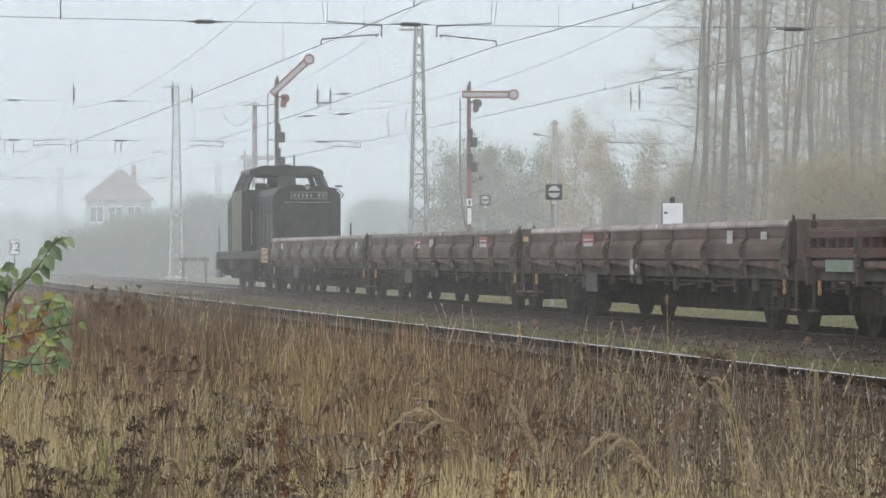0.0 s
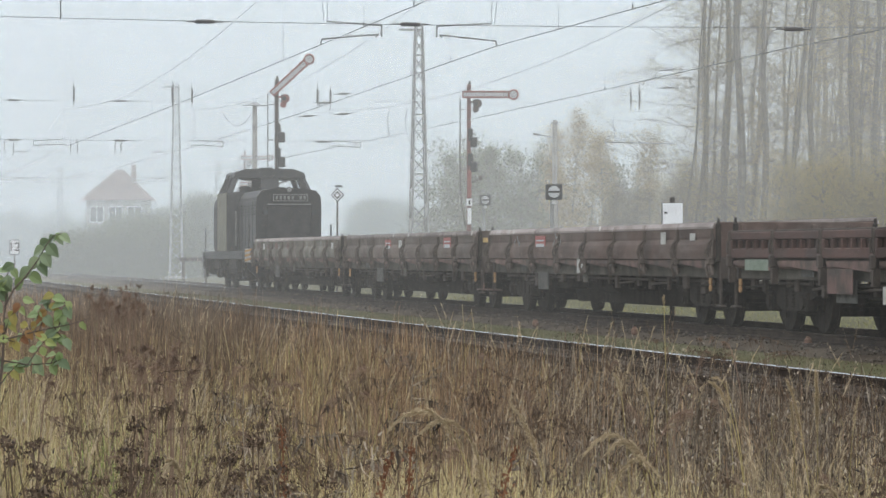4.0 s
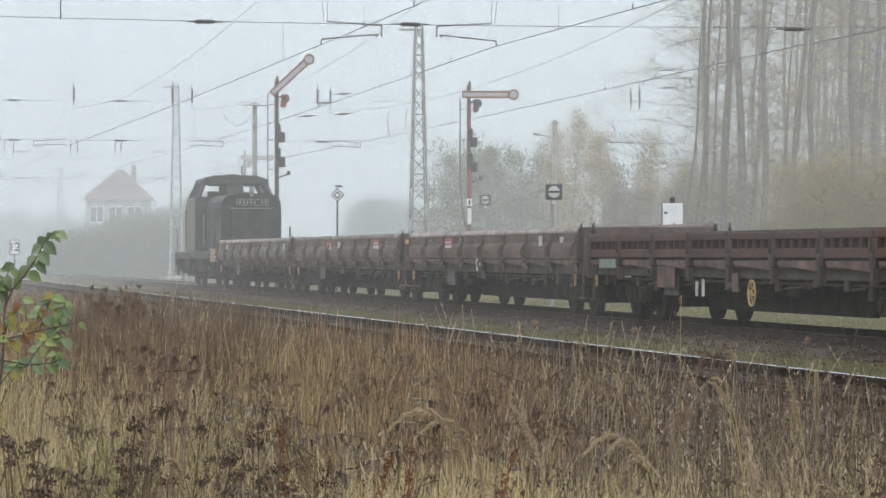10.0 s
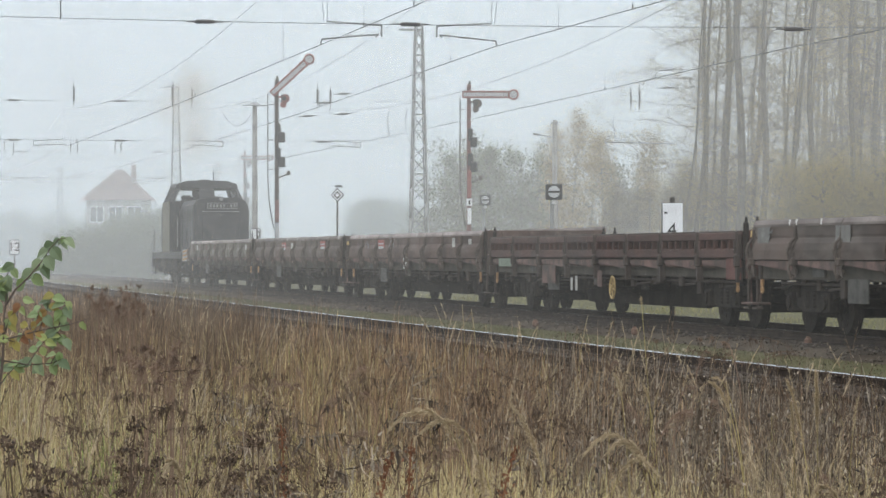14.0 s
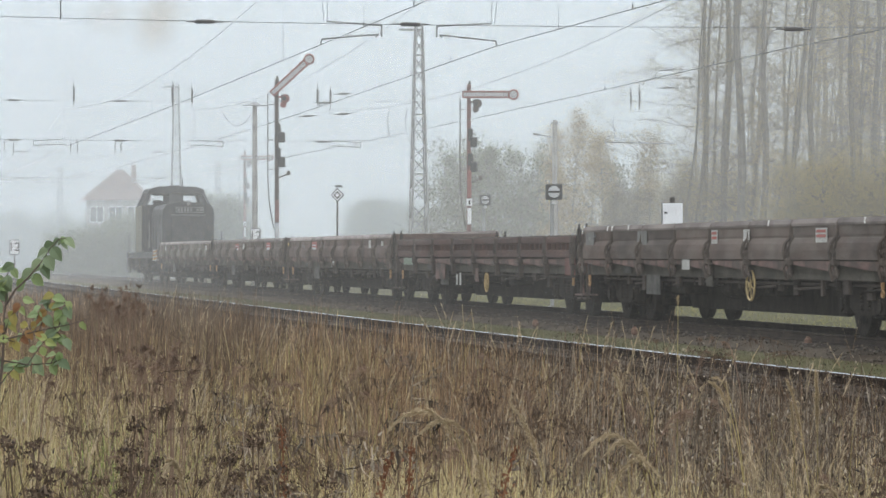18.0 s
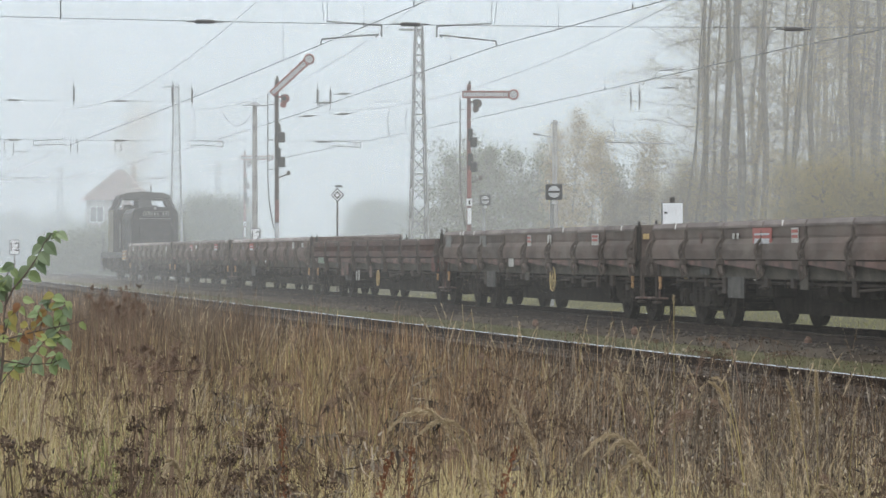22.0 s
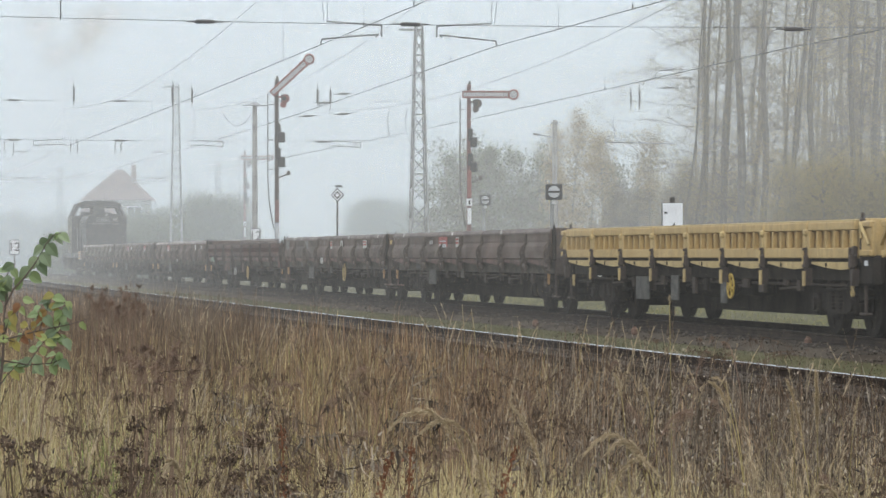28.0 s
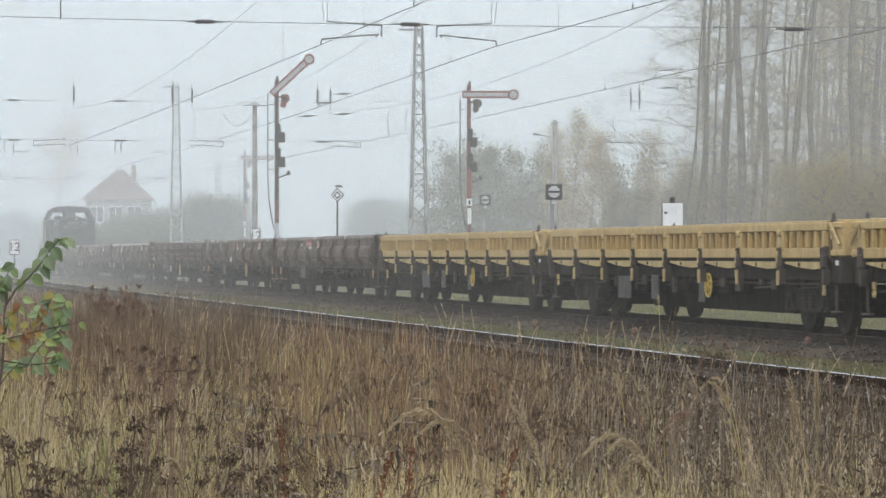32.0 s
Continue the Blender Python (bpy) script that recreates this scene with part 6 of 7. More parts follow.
grass("bright_green_tuft", 14000, 15, 21, 0.6, 0.85, 0.004, 0.009, 0.6, M_FRESH, "fresh green tufts of grass", lambda u, y: bump(u, -0.108, -0.095, 0.005) + bump(u, -0.089, -0.081, 0.003) + 0.3 * bump(u, -0.128, -0.12, 0.003))
grass("bent_straw", 9000, 6.6, 15, 0.55, 1.0, 0.003, 0.0065, 1.5, M_STRAW, "long bleached straws bent over in arcs", lambda u, y: 0.35 + 0.6 * bump(u, -0.05, 0.03, 0.02))
grass("bleached_front_grass", 24000, 10.5, 14.5, 0.6, 0.94, 0.003, 0.007, 0.8, M_STRAW, "bleached straw blades, long and curved", lambda u, y: 0.85 * bump(u, -0.045, 0.03, 0.02) + 0.22 * bump(u, 0.0, 0.14, 0.02))
grass("brown_stems", 9000, 9, 26, 0.7, 1.0, 0.003, 0.006, 0.5, M_RUST, "reddish-brown dead stems among the straw", lambda u, y: 0.3 + 0.5 * bump(u, -0.14, 0.03, 0.03))
grass("pale_corner_grass", 30000, 6.6, 22, 0.5, 0.86, 0.003, 0.008, 0.7, M_PALE, "pale yellow-green grass at the field's edge", lambda u, y: 0.9 * bump(u, -0.2, -0.09, 0.02) * bump(y, 9, 30, 4))
grass("bleached_corner_grass", 38000, 10, 16, 0.5, 0.86, 0.0025, 0.006, 0.95, M_STRAW, "bleached straw in long bent blades", lambda u, y: 0.8 * bump(u, -0.045, 0.16, 0.03) * bump(y, 9, 16, 3))
grass("bleached_edge_grass", 15000, 14, 34, 0.6, 0.95, 0.0025, 0.006, 0.7, M_STRAW, "bleached yellow-green grass by the sapling", lambda u, y: 0.8 * bump(u, -0.2, -0.065, 0.025) * bump(y, 12, 36, 5))
grass("tall_brown_weeds", 7000, 28, 72, 0.85, 1.3, 0.003, 0.006, 0.25, M_BROWNHEAD, "tall dead brown weeds before the tracks", lambda u, y: bump(u, -0.128, -0.045, 0.02))
grass("edge_weeds", 15000, 18, 110, 0.2, 0.6, 0.004, 0.011, 0.6, M_DULL, "low dark weeds along the ballast edge", None, -5.75)


def verge_weeds():
    """Short green and brown weeds between the tracks."""
    n = 24000
    s, lat = rng.uniform(-34, 60, n), rng.uniform(-3.6, -0.9, n)
    x, y = 3.046 - SN * s + CS * lat, 61.487 + CS * s + SN * lat
    p = np.stack([x, y, np.where((lat > -3.4) & (lat < -1.1), -0.21, -0.25)], 1)
    v, q, t = blade_arrays(rng, p, rng.uniform(0.015, 0.05, n) * (1 + (rng.random(n) < 0.04)), rng.uniform(0.006, 0.016, n), 0.0, rng.uniform(0.3, 1.3, n))
    tagged(new("track_weeds", quick_mesh("track_weeds", v, [q, t], M_TRACKMOSS)), "low moss and weeds growing between the tracks", "weeds", "field plants", "stuff")


verge_weeds()


def leaf_flecks():
    """Shrivelled leaves and seed bits that hang in the dull weeds."""
    n = 26000
    p = field_points(n, 11, 45)
    u = p[:, 0] / p[:, 1]
    p = p[rng.random(n) < 0.08 + 0.9 * bump(u, -0.01, 0.3, 0.05)]
    n = len(p)
    lat = (p[:, 0] - 3.046) * CS + (p[:, 1] - 61.487) * SN
    p[:, 2] = -0.5 + rng.uniform(0.35, 0.98, n) * np.clip(1.0 - (lat + 7.2) * 0.38, 0.3, 1.0)
    v, q, t = blade_arrays(rng, p, rng.uniform(0.008, 0.03, n), rng.uniform(0.006, 0.014, n), 0.0, rng.uniform(0.3, 1.6, n))
    tagged(new("dead_leaves", quick_mesh("dead_leaves", v, [q, t], M_DULL)), "small shrivelled brown leaves on the weeds", "weeds", "field plants", "stuff")


leaf_flecks()


def camera_side_grass():
    """The same grass goes on around and behind the place where one stands."""
    n = 16000
    p = np.stack([rng.uniform(-13, 13, n), rng.uniform(-12, 9, n), np.full(n, -0.52)], 1)
    p = p[(np.abs(p[:, 0]) > 0.17 * p[:, 1] + 0.5) & (np.hypot(p[:, 0], p[:, 1]) > 0.9)]
    n = len(p)
    v, q, t = blade_arrays(rng, p, rng.uniform(0.35, 0.85, n), rng.uniform(0.005, 0.012, n), 0.0, rng.uniform(0.05, 0.7, n))
    tagged(new("dry_grass", quick_mesh("dry_grass", v, [q, t], M_DRY)), "dry straw-coloured grass of the field", "grass", "field plants", "stuff")


camera_side_grass()


def far_verge():
    """Ragged grass on the far side of the line, seen under the wagons."""
    n = 22000
    s, lat = rng.uniform(-24, 70, n), 3.6 + rng.random(n) ** 1.5 * 12
    p = np.stack([3.046 - SN * s + CS * lat, 61.487 + CS * s + SN * lat, np.full(n, -0.4)], 1)
    v, q, t = blade_arrays(rng, p, rng.uniform(0.05, 0.17, n), rng.uniform(0.006, 0.018, n), 0.0, rng.uniform(0.2, 0.9, n))
    tagged(new("verge_grass", quick_mesh("verge_grass", v, [q, t], M_VERGEGRASS)), "olive green ragged grass behind the track", "grass", "field plants", "stuff")


far_verge()


def plume_stalks(name, n, near, far, hmin, hmax, material, stem, label, droop):
    """Tall grass stalks that end in feathery seed plumes."""
    p = field_points(n, near, far)
    h = rng.uniform(hmin, hmax, n)
    a = rng.uniform(-0.8, 0.8, n) + np.where(rng.random(n) < 0.7, 0.0, np.pi)
    bend = rng.uniform(0.05, droop, n)
    w = 0.003 * (0.6 + p[:, 1] / 40)
    stems = blade_arrays(rng, p, h, w, a, bend)
    k = 34
    t = np.repeat(rng.uniform(0.78, 1.0, (n, k)).reshape(-1), 1)
    ld = np.stack([np.cos(a), np.sin(a), np.zeros(n)], 1)
    pr, hr, br, lr, ar = (np.repeat(u, k, 0) for u in (p, h, bend, ld, a))
    c = pr + np.array([0, 0, 1.0]) * (hr * t * (1 - 0.25 * br * t))[:, None] + lr * (hr * br * t * t)[:, None]
    ww = np.repeat(w, k) * 1.1
    fl = blade_arrays(rng, c, rng.uniform(0.02, 0.055, n * k) * (1.25 - t) * 2.6, ww, ar + rng.normal(0, 1.0, n * k), rng.uniform(0.3, 1.2, n * k))
    v, ps = join_arrays([stems, fl])
    ob = new(name, quick_mesh(name, v, ps, material))
    return tagged(ob, label, "grass", "field plants", "stuff")


plume_stalks("plume_grass", 650, 9, 60, 0.75, 1.2, M_PLUME, M_DRY, "tall grass stalks with pale feathery seed plumes", 0.3)
plume_stalks("brown_plume_weeds", 1500, 10, 90, 0.75, 1.1, M_BROWNHEAD, M_RUST, "brown feathery goldenrod stalks gone to seed", 0.25)


def bearing(px, py, y):
    """The place y metres ahead that shows at px, py."""
    return Vector(((px - 784) / 5976 * y, y, EYE[2] + (451.75 - py) / 5976 * y))


def curve_stem(p, q, arch, n=10, bend=None):
    """A stem from p up to q that arches over at its end, or towards the given bend."""
    mid = bend or Vector((p.x + (q.x - p.x) * 0.25, (p.y + q.y) / 2, max(p.z, q.z) + arch))
    return [p * (1 - t) ** 2 + mid * 2 * t * (1 - t) + q * t * t for t in [k / n for k in range(n + 1)]]


def reed(name, foot, tip, arch, plume_len, seed, label, feather=None, hairs=1.0, bend=None, thick=1.0):
    """One reed-grass stalk with a feathery plume, built from its foot."""
    r = np.random.default_rng(seed)
    top = thing(name, Matrix.Translation(foot), label, "grass stalk", "plumed grass stalks")
    pts = curve_stem(Vector((0, 0, 0)), tip - foot, arch, 14, bend - foot if bend else None)
    verts, faces = [], []
    limb(verts, faces, pts, [(0.0022 if feather is None else 0.003) - 0.0001 * k for k in range(15)], 5)
    me = bpy.data.meshes.new("stem")
    me.from_pydata(verts, [], faces)
    me.materials.append(feather or M_DRY)
    share("stem", me, top, Matrix())
    n = int(4200 * plume_len * hairs * thick) if feather is None else int(620 * plume_len) + 24
    k0 = int(15 * (1 - plume_len))
    t = r.uniform(k0, 14, n)
    i = np.minimum(t.astype(int), 13)
    P = np.array([tuple(p) for p in pts])
    c = P[i] + (P[i + 1] - P[i]) * (t - i)[:, None]
    d = P[i + 1] - P[i]
    d /= np.linalg.norm(d, axis=1)[:, None]
    out = d * 0.9 + r.normal(0, 0.32 if feather is None else 0.6, (n, 3)) + np.array([0, 0, -0.45 if feather is None else -0.7])
    ln = r.uniform(0.008, 0.032, n) * (0.8 * thick ** 0.5 if feather is None else 1.7) * (1.1 - 0.7 * (t - k0) / (14 - k0)) * np.clip((t - k0) * 0.9 + 0.25, 0, 1)
    sd = np.cross(out, r.normal(0, 1, (n, 3)))
    sd /= np.linalg.norm(sd, axis=1)[:, None]
    a, b = c, c + out * ln[:, None]
    m = (a + b) / 2
    w = 0.0009
    v = np.stack([a, m + sd * w, b, m - sd * w], 1).reshape(-1, 3)
    share("plume", quick_mesh("plume", v, [np.arange(4 * n).reshape(-1, 4)], feather or M_PLUME), top, Matrix(), "feathery seed plume")
    return top


REED = "buff reed grass stalk with an arching feathery plume"
def reed_px(foot_px, bend_px, bend_py, tip_px, tip_py, y, plume, seed, thick=1.0):
    """A stalk that rises from the bearing foot_px towards the bend and arches over to its tip."""
    f = bearing(foot_px, 882, y)
    f.z = -0.52
    return reed("reed_grass", f, bearing(tip_px, tip_py, y), 0.0, plume, seed, REED, None, 1.0, bearing(bend_px, bend_py, y), thick)


HEROES = ((930, 880, 540, 690, 757, 8.0, 0.34, 1.0), (960, 905, 560, 735, 775, 8.1, 0.3, 0.8), (1260, 1180, 590, 1035, 802, 8.4, 0.34, 1.0), (1250, 1190, 640, 1075, 800, 8.3, 0.4, 1.0), (1010, 1040, 650, 1165, 840, 8.2, 0.35, 0.7),
          (1030, 1010, 820, 905, 715, 9.0, 0.32, 1.1), (890, 880, 880, 838, 785, 8.0, 0.3, 0.9), (1125, 1120, 690, 1088, 662, 10.5, 0.22, 0.9), (1460, 1452, 800, 1393, 672, 9.5, 0.3, 1.1), (1452, 1448, 760, 1444, 657, 9.6, 0.3, 1.3),
          (1415, 1412, 820, 1400, 712, 9.4, 0.25, 0.9), (1345, 1330, 690, 1255, 674, 11.5, 0.28, 1.0), (1340, 1325, 650, 1262, 668, 12.0, 0.2, 0.7), (1590, 1530, 760, 1440, 868, 7.8, 0.34, 1.0), (370, 350, 640, 288, 845, 7.4, 0.34, 1.2),
          (1135, 1130, 800, 1165, 690, 11.0, 0.2, 0.6), (1180, 1175, 760, 1140, 682, 11.0, 0.2, 0.6), (1065, 1060, 820, 1090, 700, 10.5, 0.2, 0.5), (655, 650, 700, 655, 590, 16, 0.25, 0.6), (430, 425, 700, 395, 580, 18, 0.25, 0.6),
          (830, 826, 640, 818, 540, 24, 0.25, 0.6), (855, 850, 640, 834, 548, 22, 0.2, 0.6), (1010, 1015, 660, 1040, 560, 24, 0.25, 0.6), (780, 770, 760, 752, 690, 12, 0.22, 0.6), (1310, 1300, 760, 1285, 675, 13, 0.25, 0.7), (620, 640, 760, 700, 660, 12, 0.2, 0.5),
          (1500, 1490, 800, 1520, 700, 10, 0.22, 0.6), (990, 985, 720, 960, 640, 14, 0.22, 0.6))
for i, (fx, bx, by, tx, ty, y, pl, th) in enumerate(HEROES):
    reed_px(fx, bx, by, tx, ty, y, pl, i, th)

BROWN_WEED = "dead brown goldenrod stalk with a drooping feathery head"
wr = random.Random(21)
for i in range(44):
    y = wr.uniform(8.5, 22)
    px = wr.choice((wr.uniform(20, 620), wr.uniform(300, 1560)))
    top_z = wr.uniform(0.42, 0.72)
    p = bearing(px, 450, y)
    foot = Vector((p.x, y, -0.52))
    side = wr.choice((-1, 1))
    if (p.x - 3.046) * CS + (y - 61.487) * SN < -7.0:
        reed("goldenrod_stalk", foot, Vector((p.x + side * wr.uniform(0.04, 0.25), y, top_z)), wr.uniform(0.0, 0.12), wr.uniform(0.25, 0.4), 300 + i, BROWN_WEED, M_WEEDHEAD)

wr = random.Random(33)
for i in range(26):
    px, py, y = (wr.uniform(150, 275), wr.uniform(498, 545), wr.uniform(20, 27)) if i < 16 else (wr.uniform(235, 320), wr.uniform(595, 650), wr.uniform(12, 14))
    tip = bearing(px, py, y)
    foot = Vector((tip.x + wr.uniform(-0.05, 0.05), y, -0.52))
    for q in range(2):
        reed("goldenrod_stalk", foot + Vector((0.03 * q, 0, 0)), tip + Vector((0.07 * q * wr.choice((-1, 1)), 0, -0.05 * q)), wr.uniform(0.0, 0.1), wr.uniform(0.22, 0.4), 400 + i * 2 + q, BROWN_WEED, M_WEEDHEAD)

# a lone stalk that sways in the wind
SWAY_FOOT = bearing(1195, 882, 12.0)
SWAY_FOOT.z = -0.52
sway_stalk = reed("swaying_stalk", SWAY_FOOT, SWAY_FOOT + Vector((0.0, 0.0, 1.545)), 0.0, 0.2, 77, "tall thin grass stalk swaying in the wind", None, 0.2)


def umbel_plant(seed, foot, h):
    """A dead yarrow-like plant: branching stem with dark flat seed heads."""
    rnd = random.Random(seed)
    top = thing("dead_umbel_plant", Matrix.Translation(foot), "dead plant with dark brown flat seed heads", "weed", "dead weeds with seed heads")
    verts, faces = [], []
    main = branch_path(rnd, Vector((0, 0, 0)), Vector((rnd.uniform(-0.25, 0.25), 0, 1)), h, 6, 0.1, 0.05)
    limb(verts, faces, main, [0.0022 - 0.0001 * k for k in range(7)], 5)
    heads = [main[-1]]
    for k in range(rnd.randint(5, 9)):
        q = rnd.randint(3, 5)
        a = rnd.uniform(0, 6.28)
        br = branch_path(rnd, main[q], Vector((math.cos(a) * 0.7, math.sin(a) * 0.7, 0.9)), rnd.uniform(0.05, 0.16), 3, 0.12, 0.05)
        limb(verts, faces, br, [0.0017, 0.0015, 0.0013, 0.001], 4)
        heads.append(br[-1])
    me = bpy.data.meshes.new("stem")
    me.from_pydata(verts, [], faces)
    me.materials.append(M_DARKSEED)
    share("stem", me, top, Matrix())
    rg = np.random.default_rng(seed)
    # shrivelled leaves that hang from the stem
    n = 26
    c = np.array([tuple(main[rnd.randint(2, 6)]) for _ in range(n)]) + rg.normal(0, 0.012, (n, 3))
    v, q, t = blade_arrays(rg, c, rg.uniform(-0.045, 0.03, n), np.full(n, 0.007), 0.0, rg.uniform(0.3, 1.4, n))
    share("dead_leaves", quick_mesh("dead_leaves", v, [q, t], M_BROWNHEAD), top, Matrix(), "shrivelled brown leaves")["kind"] = "stuff"
    for hd in heads:
        n = 60
        rad, an = 0.024 * np.sqrt(rg.random(n)) * rnd.uniform(0.7, 1.2), rg.uniform(0, 6.28, n)
        c = np.array(tuple(hd)) + np.stack([rad * np.cos(an), rad * np.sin(an), rg.normal(0, 0.006, n) - rad * 0.35], 1)
        v, q, t = blade_arrays(rg, c, rg.uniform(0.004, 0.010, n), np.full(n, 0.0055), 0.0, rg.uniform(0.2, 1.2, n))
        share("seed_head", quick_mesh("seed_head", v, [q, t], M_DARKSEED), top, Matrix(), "dark flat seed head")


prnd = random.Random(5)
for i in range(27):
    px = prnd.choice((prnd.uniform(-10, 560), prnd.uniform(90, 500)))
    y = prnd.uniform(6.6, 9.5)
    py = prnd.uniform(735, 860)
    tip = bearing(px, py, y)
    umbel_plant(100 + i, Vector((tip.x, tip.y, -0.52)), tip.z + 0.52)
for i, (px, py, y) in enumerate(((1350, 790, 8.5), (1390, 830, 8.5), (1410, 800, 9), (265, 620, 14), (290, 640, 14), (180, 510, 26), (215, 512, 27), (240, 505, 27), (1180, 600, 20), (1255, 600, 22), (1310, 590, 22))):
    tip = bearing(px, py, y)
    umbel_plant(200 + i, Vector((tip.x, tip.y, -0.52)), tip.z + 0.52)


def dock(seed, foot, h):
    rnd, rg = random.Random(seed), np.random.default_rng(seed)
    top = thing("dock_stalk", Matrix.Translation(foot), "red-brown dock stalk with dense seed clusters", "weed", "dock stalks")
    main = branch_path(rnd, Vector((0, 0, 0)), Vector((rnd.uniform(-0.15, 0.25), 0, 1)), h, 6, 0.05, 0.05)
    verts, faces = [], []
    limb(verts, faces, main, [0.004 - 0.0004 * k for k in range(7)], 5)
    me = bpy.data.meshes.new("stem")
    me.from_pydata(verts, [], faces)
    me.materials.append(M_DOCK)
    share("stem", me, top, Matrix())
    n = 380
    t = rg.uniform(3.0, 6, n)
    i = np.minimum(t.astype(int), 5)
    P = np.array([tuple(p) for p in main])
    c = P[i] + (P[i + 1] - P[i]) * (t - i)[:, None] + rg.normal(0, 0.007, (n, 3)) * (7 - t)[:, None] * 0.6
    v, q, tt = blade_arrays(rg, c, rg.uniform(0.004, 0.012, n), np.full(n, 0.006), 0.0, rg.uniform(0.2, 1, n))
    share("seed_spike", quick_mesh("seed_spike", v, [q, tt], M_DOCK), top, Matrix(), "rusty seed cluster")["kind"] = "stuff"


for i, (px, py, y) in enumerate(((508, 810, 7.6), (556, 775, 7.5), (672, 780, 7.6), (735, 800, 7.6))):
    tip = bearing(px, py, y)
    dock(i, Vector((tip.x - 0.02, tip.y, -0.52)), tip.z + 0.55)


def dead_forb(seed, foot, tip, reach, material):
    """A withered herb: a slanting stalk with drooping side twigs and narrow curled leaves."""
    rnd, rg = random.Random(seed), np.random.default_rng(seed)
    top = thing("withered_herb", Matrix.Translation(foot), "withered brown herb with drooping twigs and curled leaves", "weed", "withered herbs")
    d = tip - foot
    main = [d * (q / 9) + Vector((0.012 * math.sin(q * 1.1 + seed), 0, 0.05 * math.sin(math.pi * q / 9))) for q in range(10)]
    verts, faces, spots = [], [], []
    limb(verts, faces, main, [0.0032 - 0.0002 * q for q in range(10)], 5)
    for q in range(14):
        k = rnd.randint(4, 8)
        side = rnd.choice((-1, 1))
        tw = branch_path(rnd, main[k].lerp(main[k + 1], rnd.random()), Vector((side, rnd.uniform(-0.4, 0.4), rnd.uniform(-0.1, 0.7))), reach * rnd.uniform(0.4, 1.1), 5, 0.2, -0.04)
        limb(verts, faces, tw, [0.0019, 0.0017, 0.0015, 0.0013, 0.001, 0.0008], 4)
        spots += [tw[a].lerp(tw[a + 1], rnd.random()) for a in (0, 1, 1, 2, 2, 3, 3, 4, 4)]
    me = bpy.data.meshes.new("stem")
    me.from_pydata(verts, [], faces)
    me.materials.append(material)
    share("stem", me, top, Matrix())
    c = np.repeat(np.array([tuple(p) for p in spots]), 3, 0) + rg.normal(0, 0.006, (len(spots) * 3, 3))
    n = len(c)
    v, q, t = blade_arrays(rg, c, rg.uniform(-0.05, 0.012, n), rg.uniform(0.003, 0.007, n), 0.0, rg.uniform(0.2, 1.1, n))
    share("dead_leaves", quick_mesh("dead_leaves", v, [q, t], material), top, Matrix(), "narrow curled brown leaves")["kind"] = "stuff"


HERBS = ((560, 565, 700, 8.4, 0.16, 0), (590, 470, 790, 8.0, 0.12, 1), (575, 520, 735, 8.6, 0.14, 0), (700, 600, 770, 8.2, 0.12, 1), (690, 745, 745, 8.3, 0.13, 1), (735, 790, 770, 8.1, 0.12, 0), (480, 430, 690, 10.5, 0.15, 1), (300, 290, 610, 12.5, 0.2, 0),
         (420, 440, 640, 12, 0.18, 0), (1400, 1345, 590, 19, 0.22, 2), (1390, 1372, 610, 18, 0.2, 2), (1240, 1262, 620, 18, 0.2, 2), (1120, 1108, 640, 15, 0.18, 2), (1530, 1522, 640, 14, 0.18, 2), (250, 262, 700, 9.5, 0.14, 0), (120, 140, 690, 10, 0.14, 0),
         (860, 880, 690, 12, 0.16, 2), (950, 935, 660, 13, 0.18, 2), (640, 628, 640, 13, 0.17, 0), (720, 735, 620, 15, 0.18, 1))
for i, (fx, tx, ty, y, reach, kind) in enumerate(HERBS):
    foot = bearing(fx, 882, y)
    foot.z = -0.52
    dead_forb(600 + i, foot, bearing(tx, ty, y), reach, (M_BROWNHEAD, M_DULL, M_DARKSEED)[kind])


# ---- the sapling with green and yellow leaves ----
def leaf_mesh(material, name, l=0.052, w=0.034):
    bm = bmesh.new()
    mid, left, right = [], [], []
    for k in range(6):
        t = k / 5
        half = w / 2 * math.sin(math.pi * (t ** 0.8)) if 0 < k < 5 else 0.0
        z = -0.012 * t * t
        mid.append(bm.verts.new((l * t, 0, z)))
        if half:
            left.append(bm.verts.new((l * t, half, z + half * 0.35)))
            right.append(bm.verts.new((l * t, -half, z + half * 0.35)))
    for side in (left, right):
        bm.faces.new((mid[0], side[0], mid[1]))
        for k in range(3):
            bm.faces.new((mid[k + 1], side[k], side[k + 1], mid[k + 2]))
        bm.faces.new((mid[4], side[3], mid[5]))
    return finish(bm, material, name)


LEAF_G, LEAF_G2, LEAF_Y = leaf_mesh(M_LEAFGREEN, "leaf", 0.045, 0.032), leaf_mesh(M_LEAFGREEN, "leaf", 0.037, 0.027), leaf_mesh(M_LEAFYELLOW, "leaf", 0.03, 0.022)
LEAF_S = leaf_mesh(M_LEAFPALE, "leaf", 0.03, 0.021)
SAP_Y = 8.5
SAP = bearing(-30, 882, SAP_Y)
SAP.z = -0.52
sapling = thing("sapling", Matrix.Translation(SAP), "leafy young sapling with green and yellowing leaves at the field's edge", "sapling")


def sap(px, py, dy=0.0):
    return bearing(px, py, SAP_Y + dy) - SAP


